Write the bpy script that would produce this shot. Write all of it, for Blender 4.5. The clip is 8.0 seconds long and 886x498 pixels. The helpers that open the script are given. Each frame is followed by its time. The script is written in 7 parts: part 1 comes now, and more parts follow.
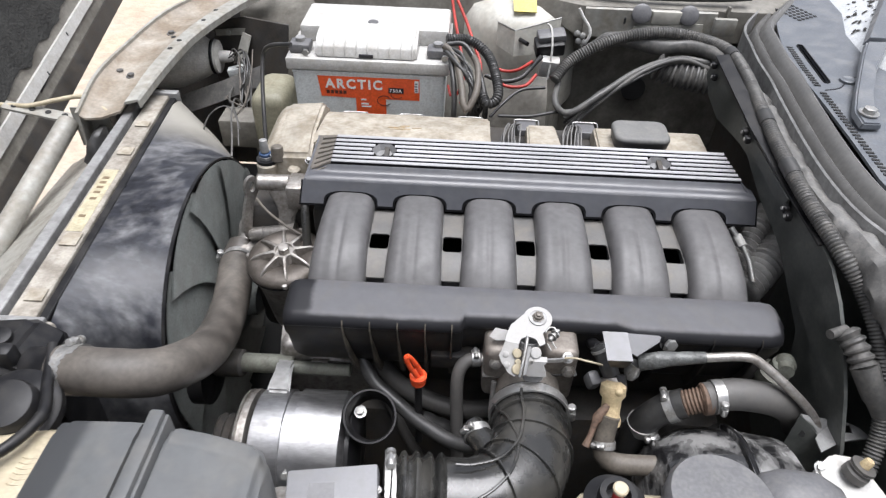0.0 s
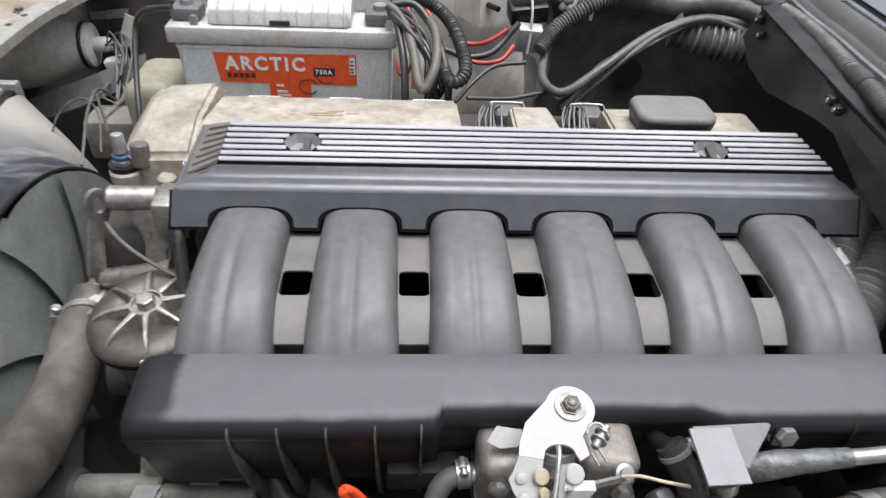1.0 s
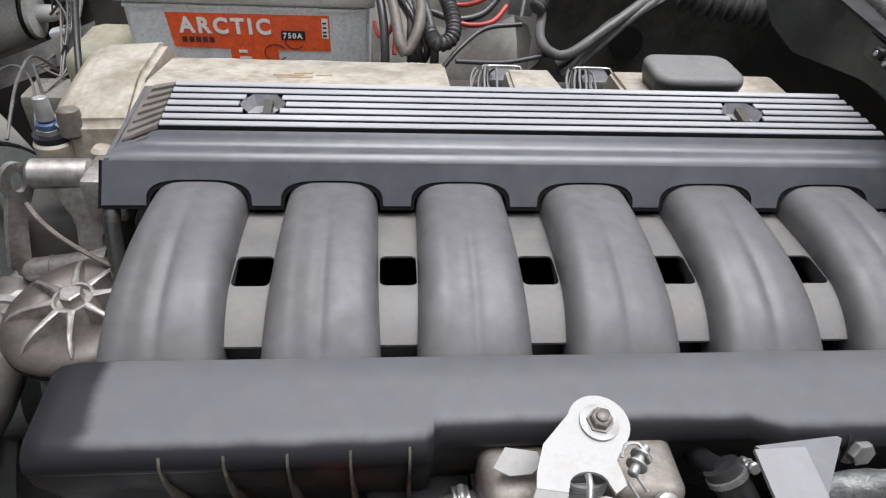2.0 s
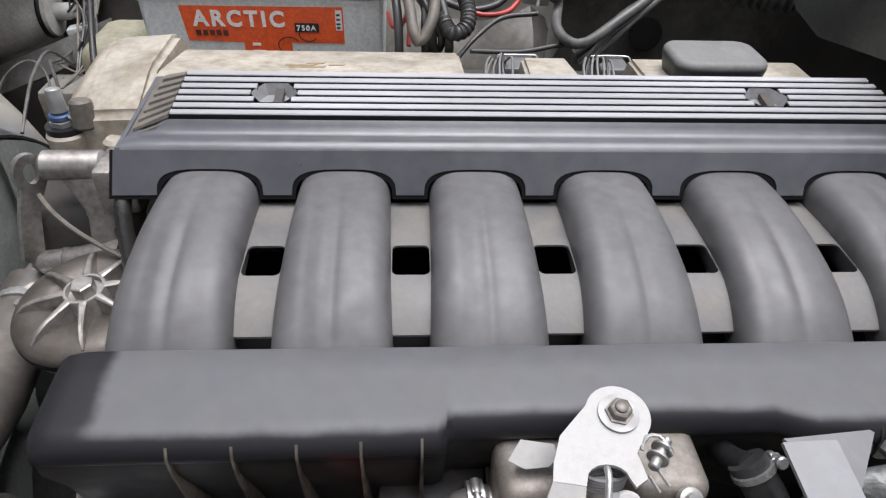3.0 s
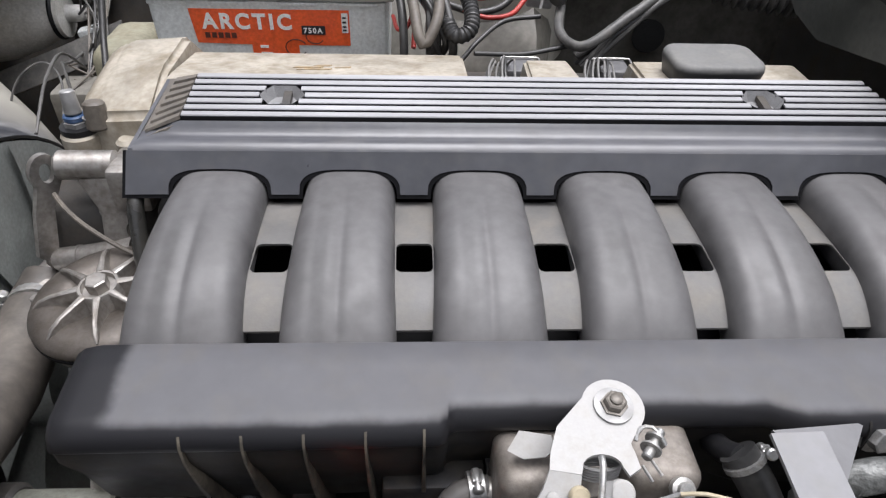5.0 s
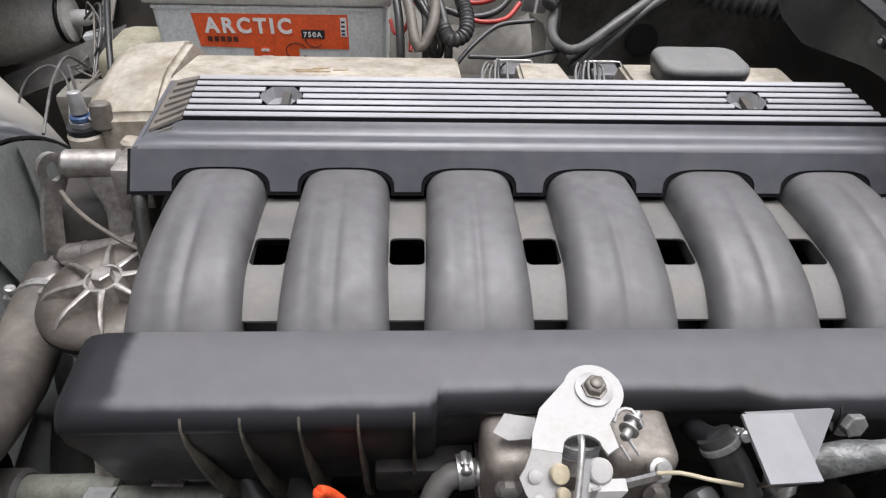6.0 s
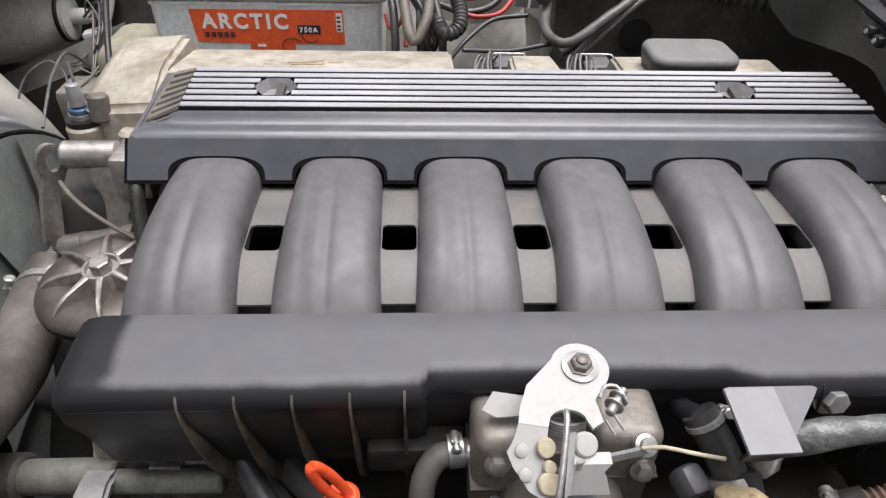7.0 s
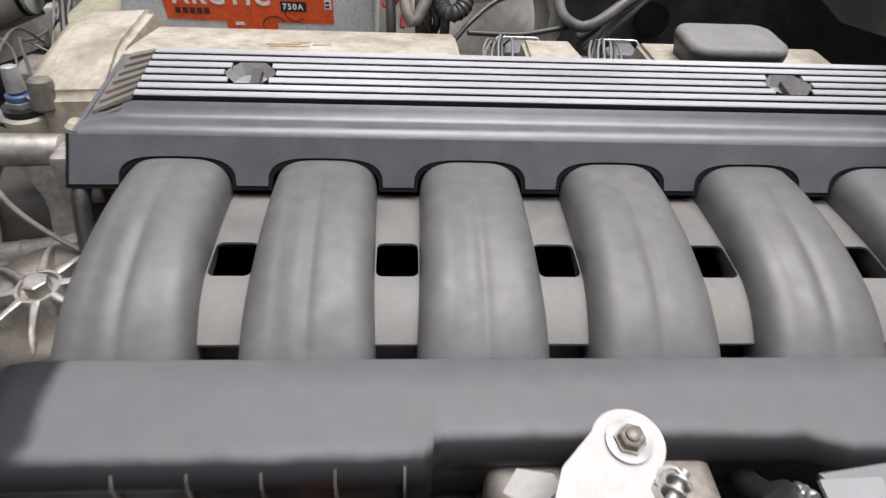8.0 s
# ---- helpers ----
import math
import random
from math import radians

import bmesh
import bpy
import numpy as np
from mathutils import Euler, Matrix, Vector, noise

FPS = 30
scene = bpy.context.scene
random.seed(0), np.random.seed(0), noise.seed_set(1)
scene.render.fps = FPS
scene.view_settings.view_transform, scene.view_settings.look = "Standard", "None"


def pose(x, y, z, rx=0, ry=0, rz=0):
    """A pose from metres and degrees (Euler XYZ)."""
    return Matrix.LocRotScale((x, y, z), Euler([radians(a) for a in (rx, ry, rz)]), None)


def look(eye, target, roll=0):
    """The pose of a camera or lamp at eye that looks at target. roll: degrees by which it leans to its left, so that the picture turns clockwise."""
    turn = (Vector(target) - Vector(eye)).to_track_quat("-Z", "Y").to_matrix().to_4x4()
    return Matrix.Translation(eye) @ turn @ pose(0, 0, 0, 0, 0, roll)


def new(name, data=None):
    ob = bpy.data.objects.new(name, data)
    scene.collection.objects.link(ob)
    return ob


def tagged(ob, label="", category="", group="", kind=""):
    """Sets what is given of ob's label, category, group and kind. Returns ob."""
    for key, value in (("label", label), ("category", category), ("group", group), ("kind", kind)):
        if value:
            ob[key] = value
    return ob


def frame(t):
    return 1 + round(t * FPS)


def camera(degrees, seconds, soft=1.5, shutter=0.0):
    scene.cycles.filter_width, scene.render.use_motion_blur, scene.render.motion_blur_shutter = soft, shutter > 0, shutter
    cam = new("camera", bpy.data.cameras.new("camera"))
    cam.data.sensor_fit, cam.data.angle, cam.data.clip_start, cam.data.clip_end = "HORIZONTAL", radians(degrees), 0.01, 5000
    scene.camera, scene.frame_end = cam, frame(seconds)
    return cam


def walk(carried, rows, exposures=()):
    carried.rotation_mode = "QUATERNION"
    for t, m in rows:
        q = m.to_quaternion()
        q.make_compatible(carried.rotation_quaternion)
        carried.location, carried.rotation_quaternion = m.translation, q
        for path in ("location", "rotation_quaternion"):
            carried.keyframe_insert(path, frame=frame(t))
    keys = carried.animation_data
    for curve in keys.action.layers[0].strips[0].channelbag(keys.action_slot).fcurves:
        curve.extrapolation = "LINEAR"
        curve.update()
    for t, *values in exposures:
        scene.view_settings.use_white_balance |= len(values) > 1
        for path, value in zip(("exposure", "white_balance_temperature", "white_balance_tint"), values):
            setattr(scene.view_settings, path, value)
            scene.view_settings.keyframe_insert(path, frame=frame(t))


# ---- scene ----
cam = camera(68.7, 8.0, 1.25, 0.35)
PATH = [
    (0, (-0.089, -0.615, 1.423), (-0.122, 0.897, 0.115), 2.1),
    (0.2, (-0.092, -0.599, 1.4), (-0.107, 0.936, 0.118), 3.0),
    (0.3, (-0.097, -0.58, 1.391), (-0.101, 0.96, 0.114), 2.8),
    (0.4, (-0.102, -0.556, 1.375), (-0.083, 0.993, 0.11), 2.8),
    (0.5, (-0.117, -0.52, 1.353), (-0.049, 1.027, 0.087), 3.1),
    (1, (-0.098, -0.381, 1.235), (0.018, 1.185, -0.004), 3.2),
    (1.5, (-0.09, -0.329, 1.178), (0.063, 1.228, -0.068), 4.1),
    (1.7, (-0.098, -0.321, 1.175), (0.078, 1.232, -0.074), 4.0),
    (3, (-0.094, -0.314, 1.16), (0.02, 1.242, -0.091), 2.4),
    (3.5, (-0.094, -0.317, 1.162), (0.014, 1.235, -0.095), 2.2),
    (4, (-0.094, -0.319, 1.164), (0.014, 1.236, -0.089), 2.3),
    (4.5, (-0.094, -0.32, 1.166), (0.009, 1.235, -0.087), 2.3),
    (6, (-0.087, -0.342, 1.172), (0.005, 1.224, -0.069), 2.1),
    (6.5, (-0.083, -0.352, 1.177), (0.007, 1.22, -0.057), 2.3),
    (7, (-0.081, -0.355, 1.168), (0.008, 1.215, -0.068), 1.8),
    (7.5, (-0.085, -0.345, 1.165), (0.007, 1.224, -0.072), 2.0),
    (8, (-0.088, -0.28, 1.139), (0.036, 1.257, -0.135), 3.3),
]
walk(cam, [(t, look(eye, target, roll)) for t, eye, target, roll in PATH], [(0, 1.77, 6180, 13), (0.9, 1.77, 6180, 13), (1.5, 1.67, 6180, 13), (3, 1.64, 6200, 14), (6.5, 1.71, 6300, 14), (8, 1.74, 6420, 14)])

# ---- light ----
world = bpy.data.worlds.new("sky")
scene.world = world
world.use_nodes = True
wn, wl = world.node_tree.nodes, world.node_tree.links
sky = wn.new("ShaderNodeTexSky")
sky.sky_type, sky.sun_disc = "NISHITA", False
sky.sun_elevation, sky.sun_rotation = radians(82), radians(74)
sky.dust_density, sky.ozone_density = 4.0, 1.0
pale = wn.new("ShaderNodeHueSaturation")          # an overcast, nearly colourless sky
pale.inputs["Saturation"].default_value = 0.18
wl.new(sky.outputs[0], pale.inputs["Color"])
wl.new(pale.outputs[0], wn["Background"].inputs[0])
wn["Background"].inputs[1].default_value = 0.045
sun = new("sun", bpy.data.lights.new("sun", "SUN"))
sun.data.energy, sun.data.angle, sun.data.color = 1.5, radians(55), (1.0, 0.98, 0.95)
sun.matrix_world = look((0.36, 0.10, 2.8), (0, 0, 0))

# ---- materials ----


def mat(name, color, rough=0.5, metal=0.0, var=0.25, size=0.03, bump=0.15, grain=0.0015, dirt=None, dirt_amount=0.35, dirt_size=0.06, coat=0.0, stretch=(1, 1, 1), spec=0.5, mottle=0.10, edge=0.27):
    m = bpy.data.materials.new(name)
    m.use_nodes = True
    n, k = m.node_tree.nodes, m.node_tree.links
    b = n["Principled BSDF"]
    b.inputs["Metallic"].default_value = metal
    b.inputs["Coat Weight"].default_value = coat
    b.inputs["Specular IOR Level"].default_value = spec
    tc = n.new("ShaderNodeTexCoord")
    mp = n.new("ShaderNodeMapping")
    mp.inputs["Scale"].default_value = stretch
    k.new(tc.outputs["Object"], mp.inputs[0])

    def tex(scale, detail=4.0):
        t = n.new("ShaderNodeTexNoise")
        t.inputs["Scale"].default_value = scale
        t.inputs["Detail"].default_value = detail
        k.new(mp.outputs[0], t.inputs["Vector"])
        return t.outputs["Fac"]

    def span(src, a, z, lo=0.0, hi=1.0):
        r = n.new("ShaderNodeMapRange")
        r.inputs[1].default_value, r.inputs[2].default_value, r.inputs[3].default_value, r.inputs[4].default_value = a, z, lo, hi
        k.new(src, r.inputs[0])
        return r.outputs[0]

    def blend(fac, a, c):
        x = n.new("ShaderNodeMix")
        x.data_type = "RGBA"
        k.new(fac, x.inputs[0])
        for s, v in ((x.inputs[6], a), (x.inputs[7], c)):
            if isinstance(v, tuple):
                s.default_value = (*v, 1)
            else:
                k.new(v, s)
        return x.outputs[2]

    big, fine = tex(1 / size), tex(1 / grain, 2.0)
    lo = tuple(c * (1 - var) for c in color)
    hi = tuple(min(1, c * (1 + var)) for c in color)
    col = blend(span(big, 0.3, 0.7), lo, hi)
    rg = span(big, 0.3, 0.7, max(0.05, rough - 0.08), min(1, rough + 0.1))
    if dirt:
        add = n.new("ShaderNodeMath")
        add.operation = "MULTIPLY_ADD"
        k.new(tex(3 / dirt_size, 5.0), add.inputs[0])
        add.inputs[1].default_value = 0.4
        half = n.new("ShaderNodeMath")
        half.operation = "MULTIPLY"
        k.new(tex(1 / dirt_size, 8.0), half.inputs[0])
        half.inputs[1].default_value = 0.6
        k.new(half.outputs[0], add.inputs[2])
        spot = span(add.outputs[0], 0.665 - edge / 2 - 0.3 * dirt_amount, 0.665 + edge / 2 - 0.3 * dirt_amount, 0.0, 0.8)
        col = blend(spot, col, dirt)
        mix = n.new("ShaderNodeMath")
        mix.operation = "MULTIPLY_ADD"
        k.new(spot, mix.inputs[0])
        mix.inputs[1].default_value = 0.25
        k.new(rg, mix.inputs[2])
        rg = mix.outputs[0]
    if mottle:                                    # fine uneven tone over the broad one
        tone = n.new("ShaderNodeMix")
        tone.data_type, tone.blend_type = "RGBA", "MULTIPLY"
        tone.inputs[0].default_value = 1.0
        k.new(col, tone.inputs[6])
        k.new(span(tex(9 / size, 7.0), 0.3, 0.7, 1 - 1.6 * mottle, 1 + mottle), tone.inputs[7])
        col = tone.outputs[2]
    k.new(col, b.inputs["Base Color"])
    k.new(rg, b.inputs["Roughness"])
    bp = n.new("ShaderNodeBump")
    bp.inputs["Strength"].default_value = bump
    bp.inputs["Distance"].default_value = grain * 0.6
    k.new(fine, bp.inputs["Height"])
    k.new(bp.outputs[0], b.inputs["Normal"])
    return m




def stain(m, color, rough, axis, a, z, jitter, scale=30, most=0.9):
    """A stain of its own colour over m that sets in along an axis of the thing from a to z, with a ragged edge."""
    n, k = m.node_tree.nodes, m.node_tree.links
    b = n["Principled BSDF"]
    tc, sep = n.new("ShaderNodeTexCoord"), n.new("ShaderNodeSeparateXYZ")
    k.new(tc.outputs["Object"], sep.inputs[0])
    fleck = n.new("ShaderNodeTexNoise")
    fleck.inputs["Scale"].default_value, fleck.inputs["Detail"].default_value = scale, 8
    k.new(tc.outputs["Object"], fleck.inputs["Vector"])
    add = n.new("ShaderNodeMath")
    add.operation = "MULTIPLY_ADD"
    k.new(fleck.outputs["Fac"], add.inputs[0])
    add.inputs[1].default_value = jitter
    k.new(sep.outputs[axis], add.inputs[2])
    r = n.new("ShaderNodeMapRange")
    r.interpolation_type = "SMOOTHSTEP"
    r.inputs[1].default_value, r.inputs[2].default_value, r.inputs[4].default_value = a + jitter / 2, z + jitter / 2, most
    k.new(add.outputs[0], r.inputs[0])
    for name, value in (("Base Color", (*color, 1)), ("Roughness", (rough, rough, rough, 1))):
        mix = n.new("ShaderNodeMix")
        mix.data_type = "RGBA"
        k.new(r.outputs[0], mix.inputs[0])
        mix.inputs[7].default_value = value
        k.new(b.inputs[name].links[0].from_socket, mix.inputs[6])
        k.new(mix.outputs[2], b.inputs[name])
    return m


def dust_and_shade(m, dark_color, rough, x0, x1, z0, z1):
    """Dust on m only past x0..x1 and above z0..z1 of the thing; the rest dark, bare surface and painted-in shade
    together.
    """
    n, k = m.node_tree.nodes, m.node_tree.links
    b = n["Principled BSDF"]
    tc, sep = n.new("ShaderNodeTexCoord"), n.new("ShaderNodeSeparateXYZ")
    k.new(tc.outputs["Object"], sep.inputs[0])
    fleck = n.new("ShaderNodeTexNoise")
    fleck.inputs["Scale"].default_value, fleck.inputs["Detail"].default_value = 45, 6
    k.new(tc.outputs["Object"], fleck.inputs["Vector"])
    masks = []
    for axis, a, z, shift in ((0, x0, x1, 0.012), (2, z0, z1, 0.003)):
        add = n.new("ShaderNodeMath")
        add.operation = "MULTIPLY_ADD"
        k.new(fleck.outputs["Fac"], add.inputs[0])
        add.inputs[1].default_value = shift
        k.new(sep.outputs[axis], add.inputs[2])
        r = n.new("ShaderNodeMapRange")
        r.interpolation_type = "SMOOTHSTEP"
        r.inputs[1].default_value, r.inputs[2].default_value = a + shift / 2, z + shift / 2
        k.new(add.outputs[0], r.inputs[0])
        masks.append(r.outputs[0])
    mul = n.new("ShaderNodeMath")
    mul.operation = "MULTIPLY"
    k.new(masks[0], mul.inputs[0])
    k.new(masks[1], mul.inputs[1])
    for name, value in (("Base Color", (*dark_color, 1)), ("Roughness", (rough, rough, rough, 1))):
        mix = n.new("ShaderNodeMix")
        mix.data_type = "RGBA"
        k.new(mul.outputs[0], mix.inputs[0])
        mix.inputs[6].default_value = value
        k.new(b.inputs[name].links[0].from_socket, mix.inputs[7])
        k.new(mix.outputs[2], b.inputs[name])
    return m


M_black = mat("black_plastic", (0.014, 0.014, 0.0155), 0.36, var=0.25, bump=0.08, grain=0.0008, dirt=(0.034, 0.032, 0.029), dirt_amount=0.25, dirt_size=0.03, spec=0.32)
M_manifold = mat("grey_black_plastic", (0.110, 0.108, 0.109), 0.43, var=0.09, size=0.07, bump=0.08, grain=0.0006, dirt=(0.074, 0.071, 0.071), dirt_amount=0.34, dirt_size=0.045, spec=0.5, mottle=0.07)
M_web = mat("dusty_plastic", (0.120, 0.118, 0.114), 0.5, var=0.16, size=0.03, bump=0.08, dirt=(0.18, 0.165, 0.142), dirt_amount=0.34, dirt_size=0.035, mottle=0.04)
M_sandy = mat("sandy_dust_on_plastic", (0.125, 0.113, 0.098), 0.5, var=0.2, size=0.02, bump=0.08, dirt=(0.20, 0.175, 0.14), dirt_amount=0.28, dirt_size=0.012)
M_cover = mat("cover_plastic", (0.071, 0.073, 0.082), 0.34, var=0.08, size=0.12, bump=0.06, grain=0.0006, dirt=(0.085, 0.083, 0.083), dirt_amount=0.15, dirt_size=0.02, spec=0.8)
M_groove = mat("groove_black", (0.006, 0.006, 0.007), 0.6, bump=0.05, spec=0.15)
# Dust ends at the roll; the front's shade is painted in near black.
M_plenum = dust_and_shade(mat("dusty_shaded_plenum", (0.097, 0.097, 0.104), 0.50, var=0.06, size=0.10, bump=0.06, grain=0.0006, dirt=(0.115, 0.110, 0.106), dirt_amount=0.20, dirt_size=0.03, spec=0.32, mottle=0.04), (0.015, 0.015, 0.017), 0.42, -0.252, -0.243, 0.0893, 0.0924)
# Shell darker than the lid to carry the shade of the plenum front.
M_shell = mat("grimy_darkened_shell", (0.013, 0.013, 0.0145), 0.48, var=0.3, size=0.02, bump=0.10, grain=0.0008, dirt=(0.062, 0.054, 0.042), dirt_amount=0.40, dirt_size=0.035, spec=0.24)
M_fin = mat("dusty_fin_plastic", (0.030, 0.028, 0.025), 0.5, var=0.3, size=0.02, bump=0.08, dirt=(0.16, 0.14, 0.108), dirt_amount=0.55, dirt_size=0.018, spec=0.3)
M_panel = mat("dusty_partition_plastic", (0.062, 0.067, 0.063), 0.46, var=0.22, size=0.05, bump=0.10, dirt=(0.125, 0.126, 0.115), dirt_amount=0.34, dirt_size=0.05)
M_cast = mat("brownish_cast_metal", (0.225, 0.203, 0.180), 0.45, metal=0.4, var=0.18, size=0.02, bump=0.2, grain=0.001, dirt=(0.13, 0.11, 0.088), dirt_amount=0.3, dirt_size=0.014)
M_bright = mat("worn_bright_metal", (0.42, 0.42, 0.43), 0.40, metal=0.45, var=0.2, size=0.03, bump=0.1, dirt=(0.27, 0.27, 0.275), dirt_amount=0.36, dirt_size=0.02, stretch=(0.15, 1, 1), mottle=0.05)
M_alu = mat("dirty_cast_aluminium", (0.40, 0.38, 0.355), 0.38, metal=0.72, var=0.16, size=0.03, bump=0.14, grain=0.001, dirt=(0.13, 0.11, 0.088), dirt_amount=0.30, dirt_size=0.016)
M_aludk = mat("oily_cast_aluminium", (0.20, 0.183, 0.162), 0.46, metal=0.35, var=0.2, size=0.02, bump=0.2, grain=0.001, dirt=(0.10, 0.085, 0.066), dirt_amount=0.3, dirt_size=0.012)
M_oilylid = mat("oily_lid_casting", (0.112, 0.099, 0.087), 0.40, metal=0.5, var=0.2, size=0.02, bump=0.2, grain=0.001, dirt=(0.07, 0.058, 0.045), dirt_amount=0.3, dirt_size=0.014)
M_steel = mat("zinc_steel", (0.46, 0.46, 0.45), 0.36, metal=0.75, var=0.2, size=0.008, bump=0.08, dirt=(0.20, 0.175, 0.14), dirt_amount=0.25, dirt_size=0.008)
M_polish = mat("polished_alternator", (0.52, 0.52, 0.53), 0.34, metal=0.95, var=0.25, size=0.04, bump=0.12, dirt=(0.24, 0.235, 0.23), dirt_amount=0.30, dirt_size=0.025, stretch=(0.4, 1, 1))
M_white = mat("white_lever", (0.385, 0.38, 0.37), 0.5, var=0.06, size=0.012, bump=0.05, dirt=(0.33, 0.315, 0.28), dirt_amount=0.15, dirt_size=0.012, spec=0.3, mottle=0.02)
M_zinc = mat("matt_zinc_sheet", (0.225, 0.225, 0.232), 0.42, metal=0.1, var=0.05, size=0.03, bump=0.05, dirt=(0.20, 0.197, 0.19), dirt_amount=0.15, dirt_size=0.02, mottle=0.03)
M_vcover = mat("beige_cast_cover", (0.40, 0.365, 0.305), 0.46, metal=0.1, var=0.18, size=0.04, bump=0.2, grain=0.001, dirt=(0.20, 0.165, 0.11), dirt_amount=0.36, dirt_size=0.025, mottle=0.08)
M_tan = mat("tan_mark", (0.33, 0.235, 0.12), 0.7, var=0.3, size=0.008, dirt=(0.37, 0.33, 0.26), dirt_amount=0.5, dirt_size=0.01)
M_brown = mat("brown_print", (0.17, 0.125, 0.075), 0.7)
M_body = mat("dirty_body_paint", (0.325, 0.32, 0.29), 0.42, var=0.15, size=0.08, bump=0.08, dirt=(0.19, 0.165, 0.125), dirt_amount=0.32, dirt_size=0.04)
M_bodydk = mat("grimy_inner_wing", (0.205, 0.195, 0.17), 0.5, var=0.25, size=0.06, bump=0.1, dirt=(0.088, 0.078, 0.063), dirt_amount=0.33, dirt_size=0.05)
M_paint = mat("pale_grey_paint", (0.50, 0.49, 0.44), 0.30, var=0.10, size=0.06, bump=0.05, dirt=(0.30, 0.265, 0.21), dirt_amount=0.27, dirt_size=0.04)
M_dirtypaint = mat("tan_dirt_on_paint", (0.38, 0.35, 0.30), 0.45, var=0.2, size=0.05, bump=0.1, dirt=(0.17, 0.125, 0.08), dirt_amount=0.70, dirt_size=0.08)
M_oldhose = mat("bleached_old_hose", (0.10, 0.088, 0.074), 0.46, var=0.2, size=0.03, bump=0.1, dirt=(0.155, 0.135, 0.11), dirt_amount=0.3, dirt_size=0.02)
M_rubber = mat("rubber", (0.032, 0.032, 0.032), 0.38, var=0.25, size=0.03, bump=0.06, dirt=(0.06, 0.057, 0.052), dirt_amount=0.28, dirt_size=0.02, spec=0.6)
M_hose = mat("dusty_hose", (0.092, 0.089, 0.085), 0.5, var=0.14, size=0.06, bump=0.1, grain=0.001, dirt=(0.122, 0.113, 0.102), dirt_amount=0.3, dirt_size=0.03, mottle=0.06)
M_radhose = mat("brown_dusty_hose", (0.070, 0.063, 0.056), 0.42, var=0.2, size=0.05, bump=0.12, grain=0.001, dirt=(0.145, 0.128, 0.110), dirt_amount=0.42, dirt_size=0.05, mottle=0.12)
M_loom = mat("dusty_loom_plastic", (0.078, 0.077, 0.074), 0.42, var=0.2, size=0.03, bump=0.06, dirt=(0.16, 0.152, 0.138), dirt_amount=0.30, dirt_size=0.014)
M_elbow = mat("glossy_rubber", (0.024, 0.024, 0.023), 0.22, var=0.25, size=0.05, bump=0.05, dirt=(0.075, 0.070, 0.058), dirt_amount=0.24, dirt_size=0.05, spec=0.8)
M_bowl = mat("pale_grey_bowl_plastic", (0.66, 0.65, 0.61), 0.42, var=0.1, bump=0.05, dirt=(0.40, 0.38, 0.33), dirt_amount=0.3, dirt_size=0.03)
M_case = mat("battery_grey", (0.74, 0.77, 0.765), 0.4, var=0.05, bump=0.05, dirt=(0.52, 0.52, 0.49), dirt_amount=0.16, dirt_size=0.03)
M_lid = mat("battery_white", (0.52, 0.515, 0.495), 0.42, var=0.06, bump=0.05, dirt=(0.38, 0.355, 0.31), dirt_amount=0.27, dirt_size=0.02)
M_orange = mat("orange_sticker", (0.93, 0.135, 0.035), 0.4, var=0.08, dirt=(0.7, 0.10, 0.04), dirt_amount=0.25, dirt_size=0.03)
M_ink = mat("black_ink", (0.02, 0.02, 0.025), 0.5)
M_brownink = mat("dark_red_ink", (0.10, 0.03, 0.02), 0.5)
M_print = mat("white_print", (0.9, 0.9, 0.88), 0.4, var=0.03)
M_orangepl = mat("orange_plastic", (0.85, 0.10, 0.03), 0.3, var=0.08, size=0.01)
M_redwire = mat("red_wire", (0.42, 0.045, 0.035), 0.4, var=0.3)
M_grey = mat("grey_plastic", (0.12, 0.12, 0.125), 0.40, var=0.08, bump=0.06, dirt=(0.155, 0.152, 0.147), dirt_amount=0.25, dirt_size=0.02)
M_cup = mat("light_grey_cup", (0.21, 0.21, 0.212), 0.42, var=0.15, size=0.01, bump=0.05)
M_airbox = stain(mat("airbox_plastic", (0.102, 0.106, 0.108), 0.42, var=0.08, size=0.09, bump=0.10, grain=0.0008, dirt=(0.145, 0.14, 0.128), dirt_amount=0.27, dirt_size=0.05, spec=0.5, mottle=0.05), (0.05, 0.052, 0.055), 0.34, 0, -0.046, -0.055, 0.010)
M_shroud = stain(mat("stained_shroud", (0.034, 0.036, 0.044), 0.34, var=0.4, size=0.08, bump=0.08, dirt=(0.165, 0.167, 0.173), dirt_amount=0.45, dirt_size=0.075, spec=0.4, stretch=(0.7, 1, 0.5), mottle=0.25, edge=0.13), (0.33, 0.315, 0.275), 0.5, 1, 0.115, 0.235, 0.05, 14)
M_fan = mat("fan_plastic", (0.26, 0.278, 0.266), 0.5, var=0.15, dirt=(0.22, 0.22, 0.205), dirt_amount=0.3, dirt_size=0.05)
M_rad = mat("radiator_paint", (0.36, 0.335, 0.29), 0.52, var=0.2, size=0.03, bump=0.15, dirt=(0.13, 0.105, 0.08), dirt_amount=0.40, dirt_size=0.025)
M_radedge = mat("radiator_steel", (0.32, 0.32, 0.315), 0.42, metal=0.3, var=0.2, size=0.03, bump=0.08, dirt=(0.15, 0.145, 0.14), dirt_amount=0.3, dirt_size=0.02)
M_cream = mat("cream_plastic", (0.46, 0.405, 0.29), 0.42, var=0.10, bump=0.05, dirt=(0.33, 0.265, 0.17), dirt_amount=0.27, dirt_size=0.02)
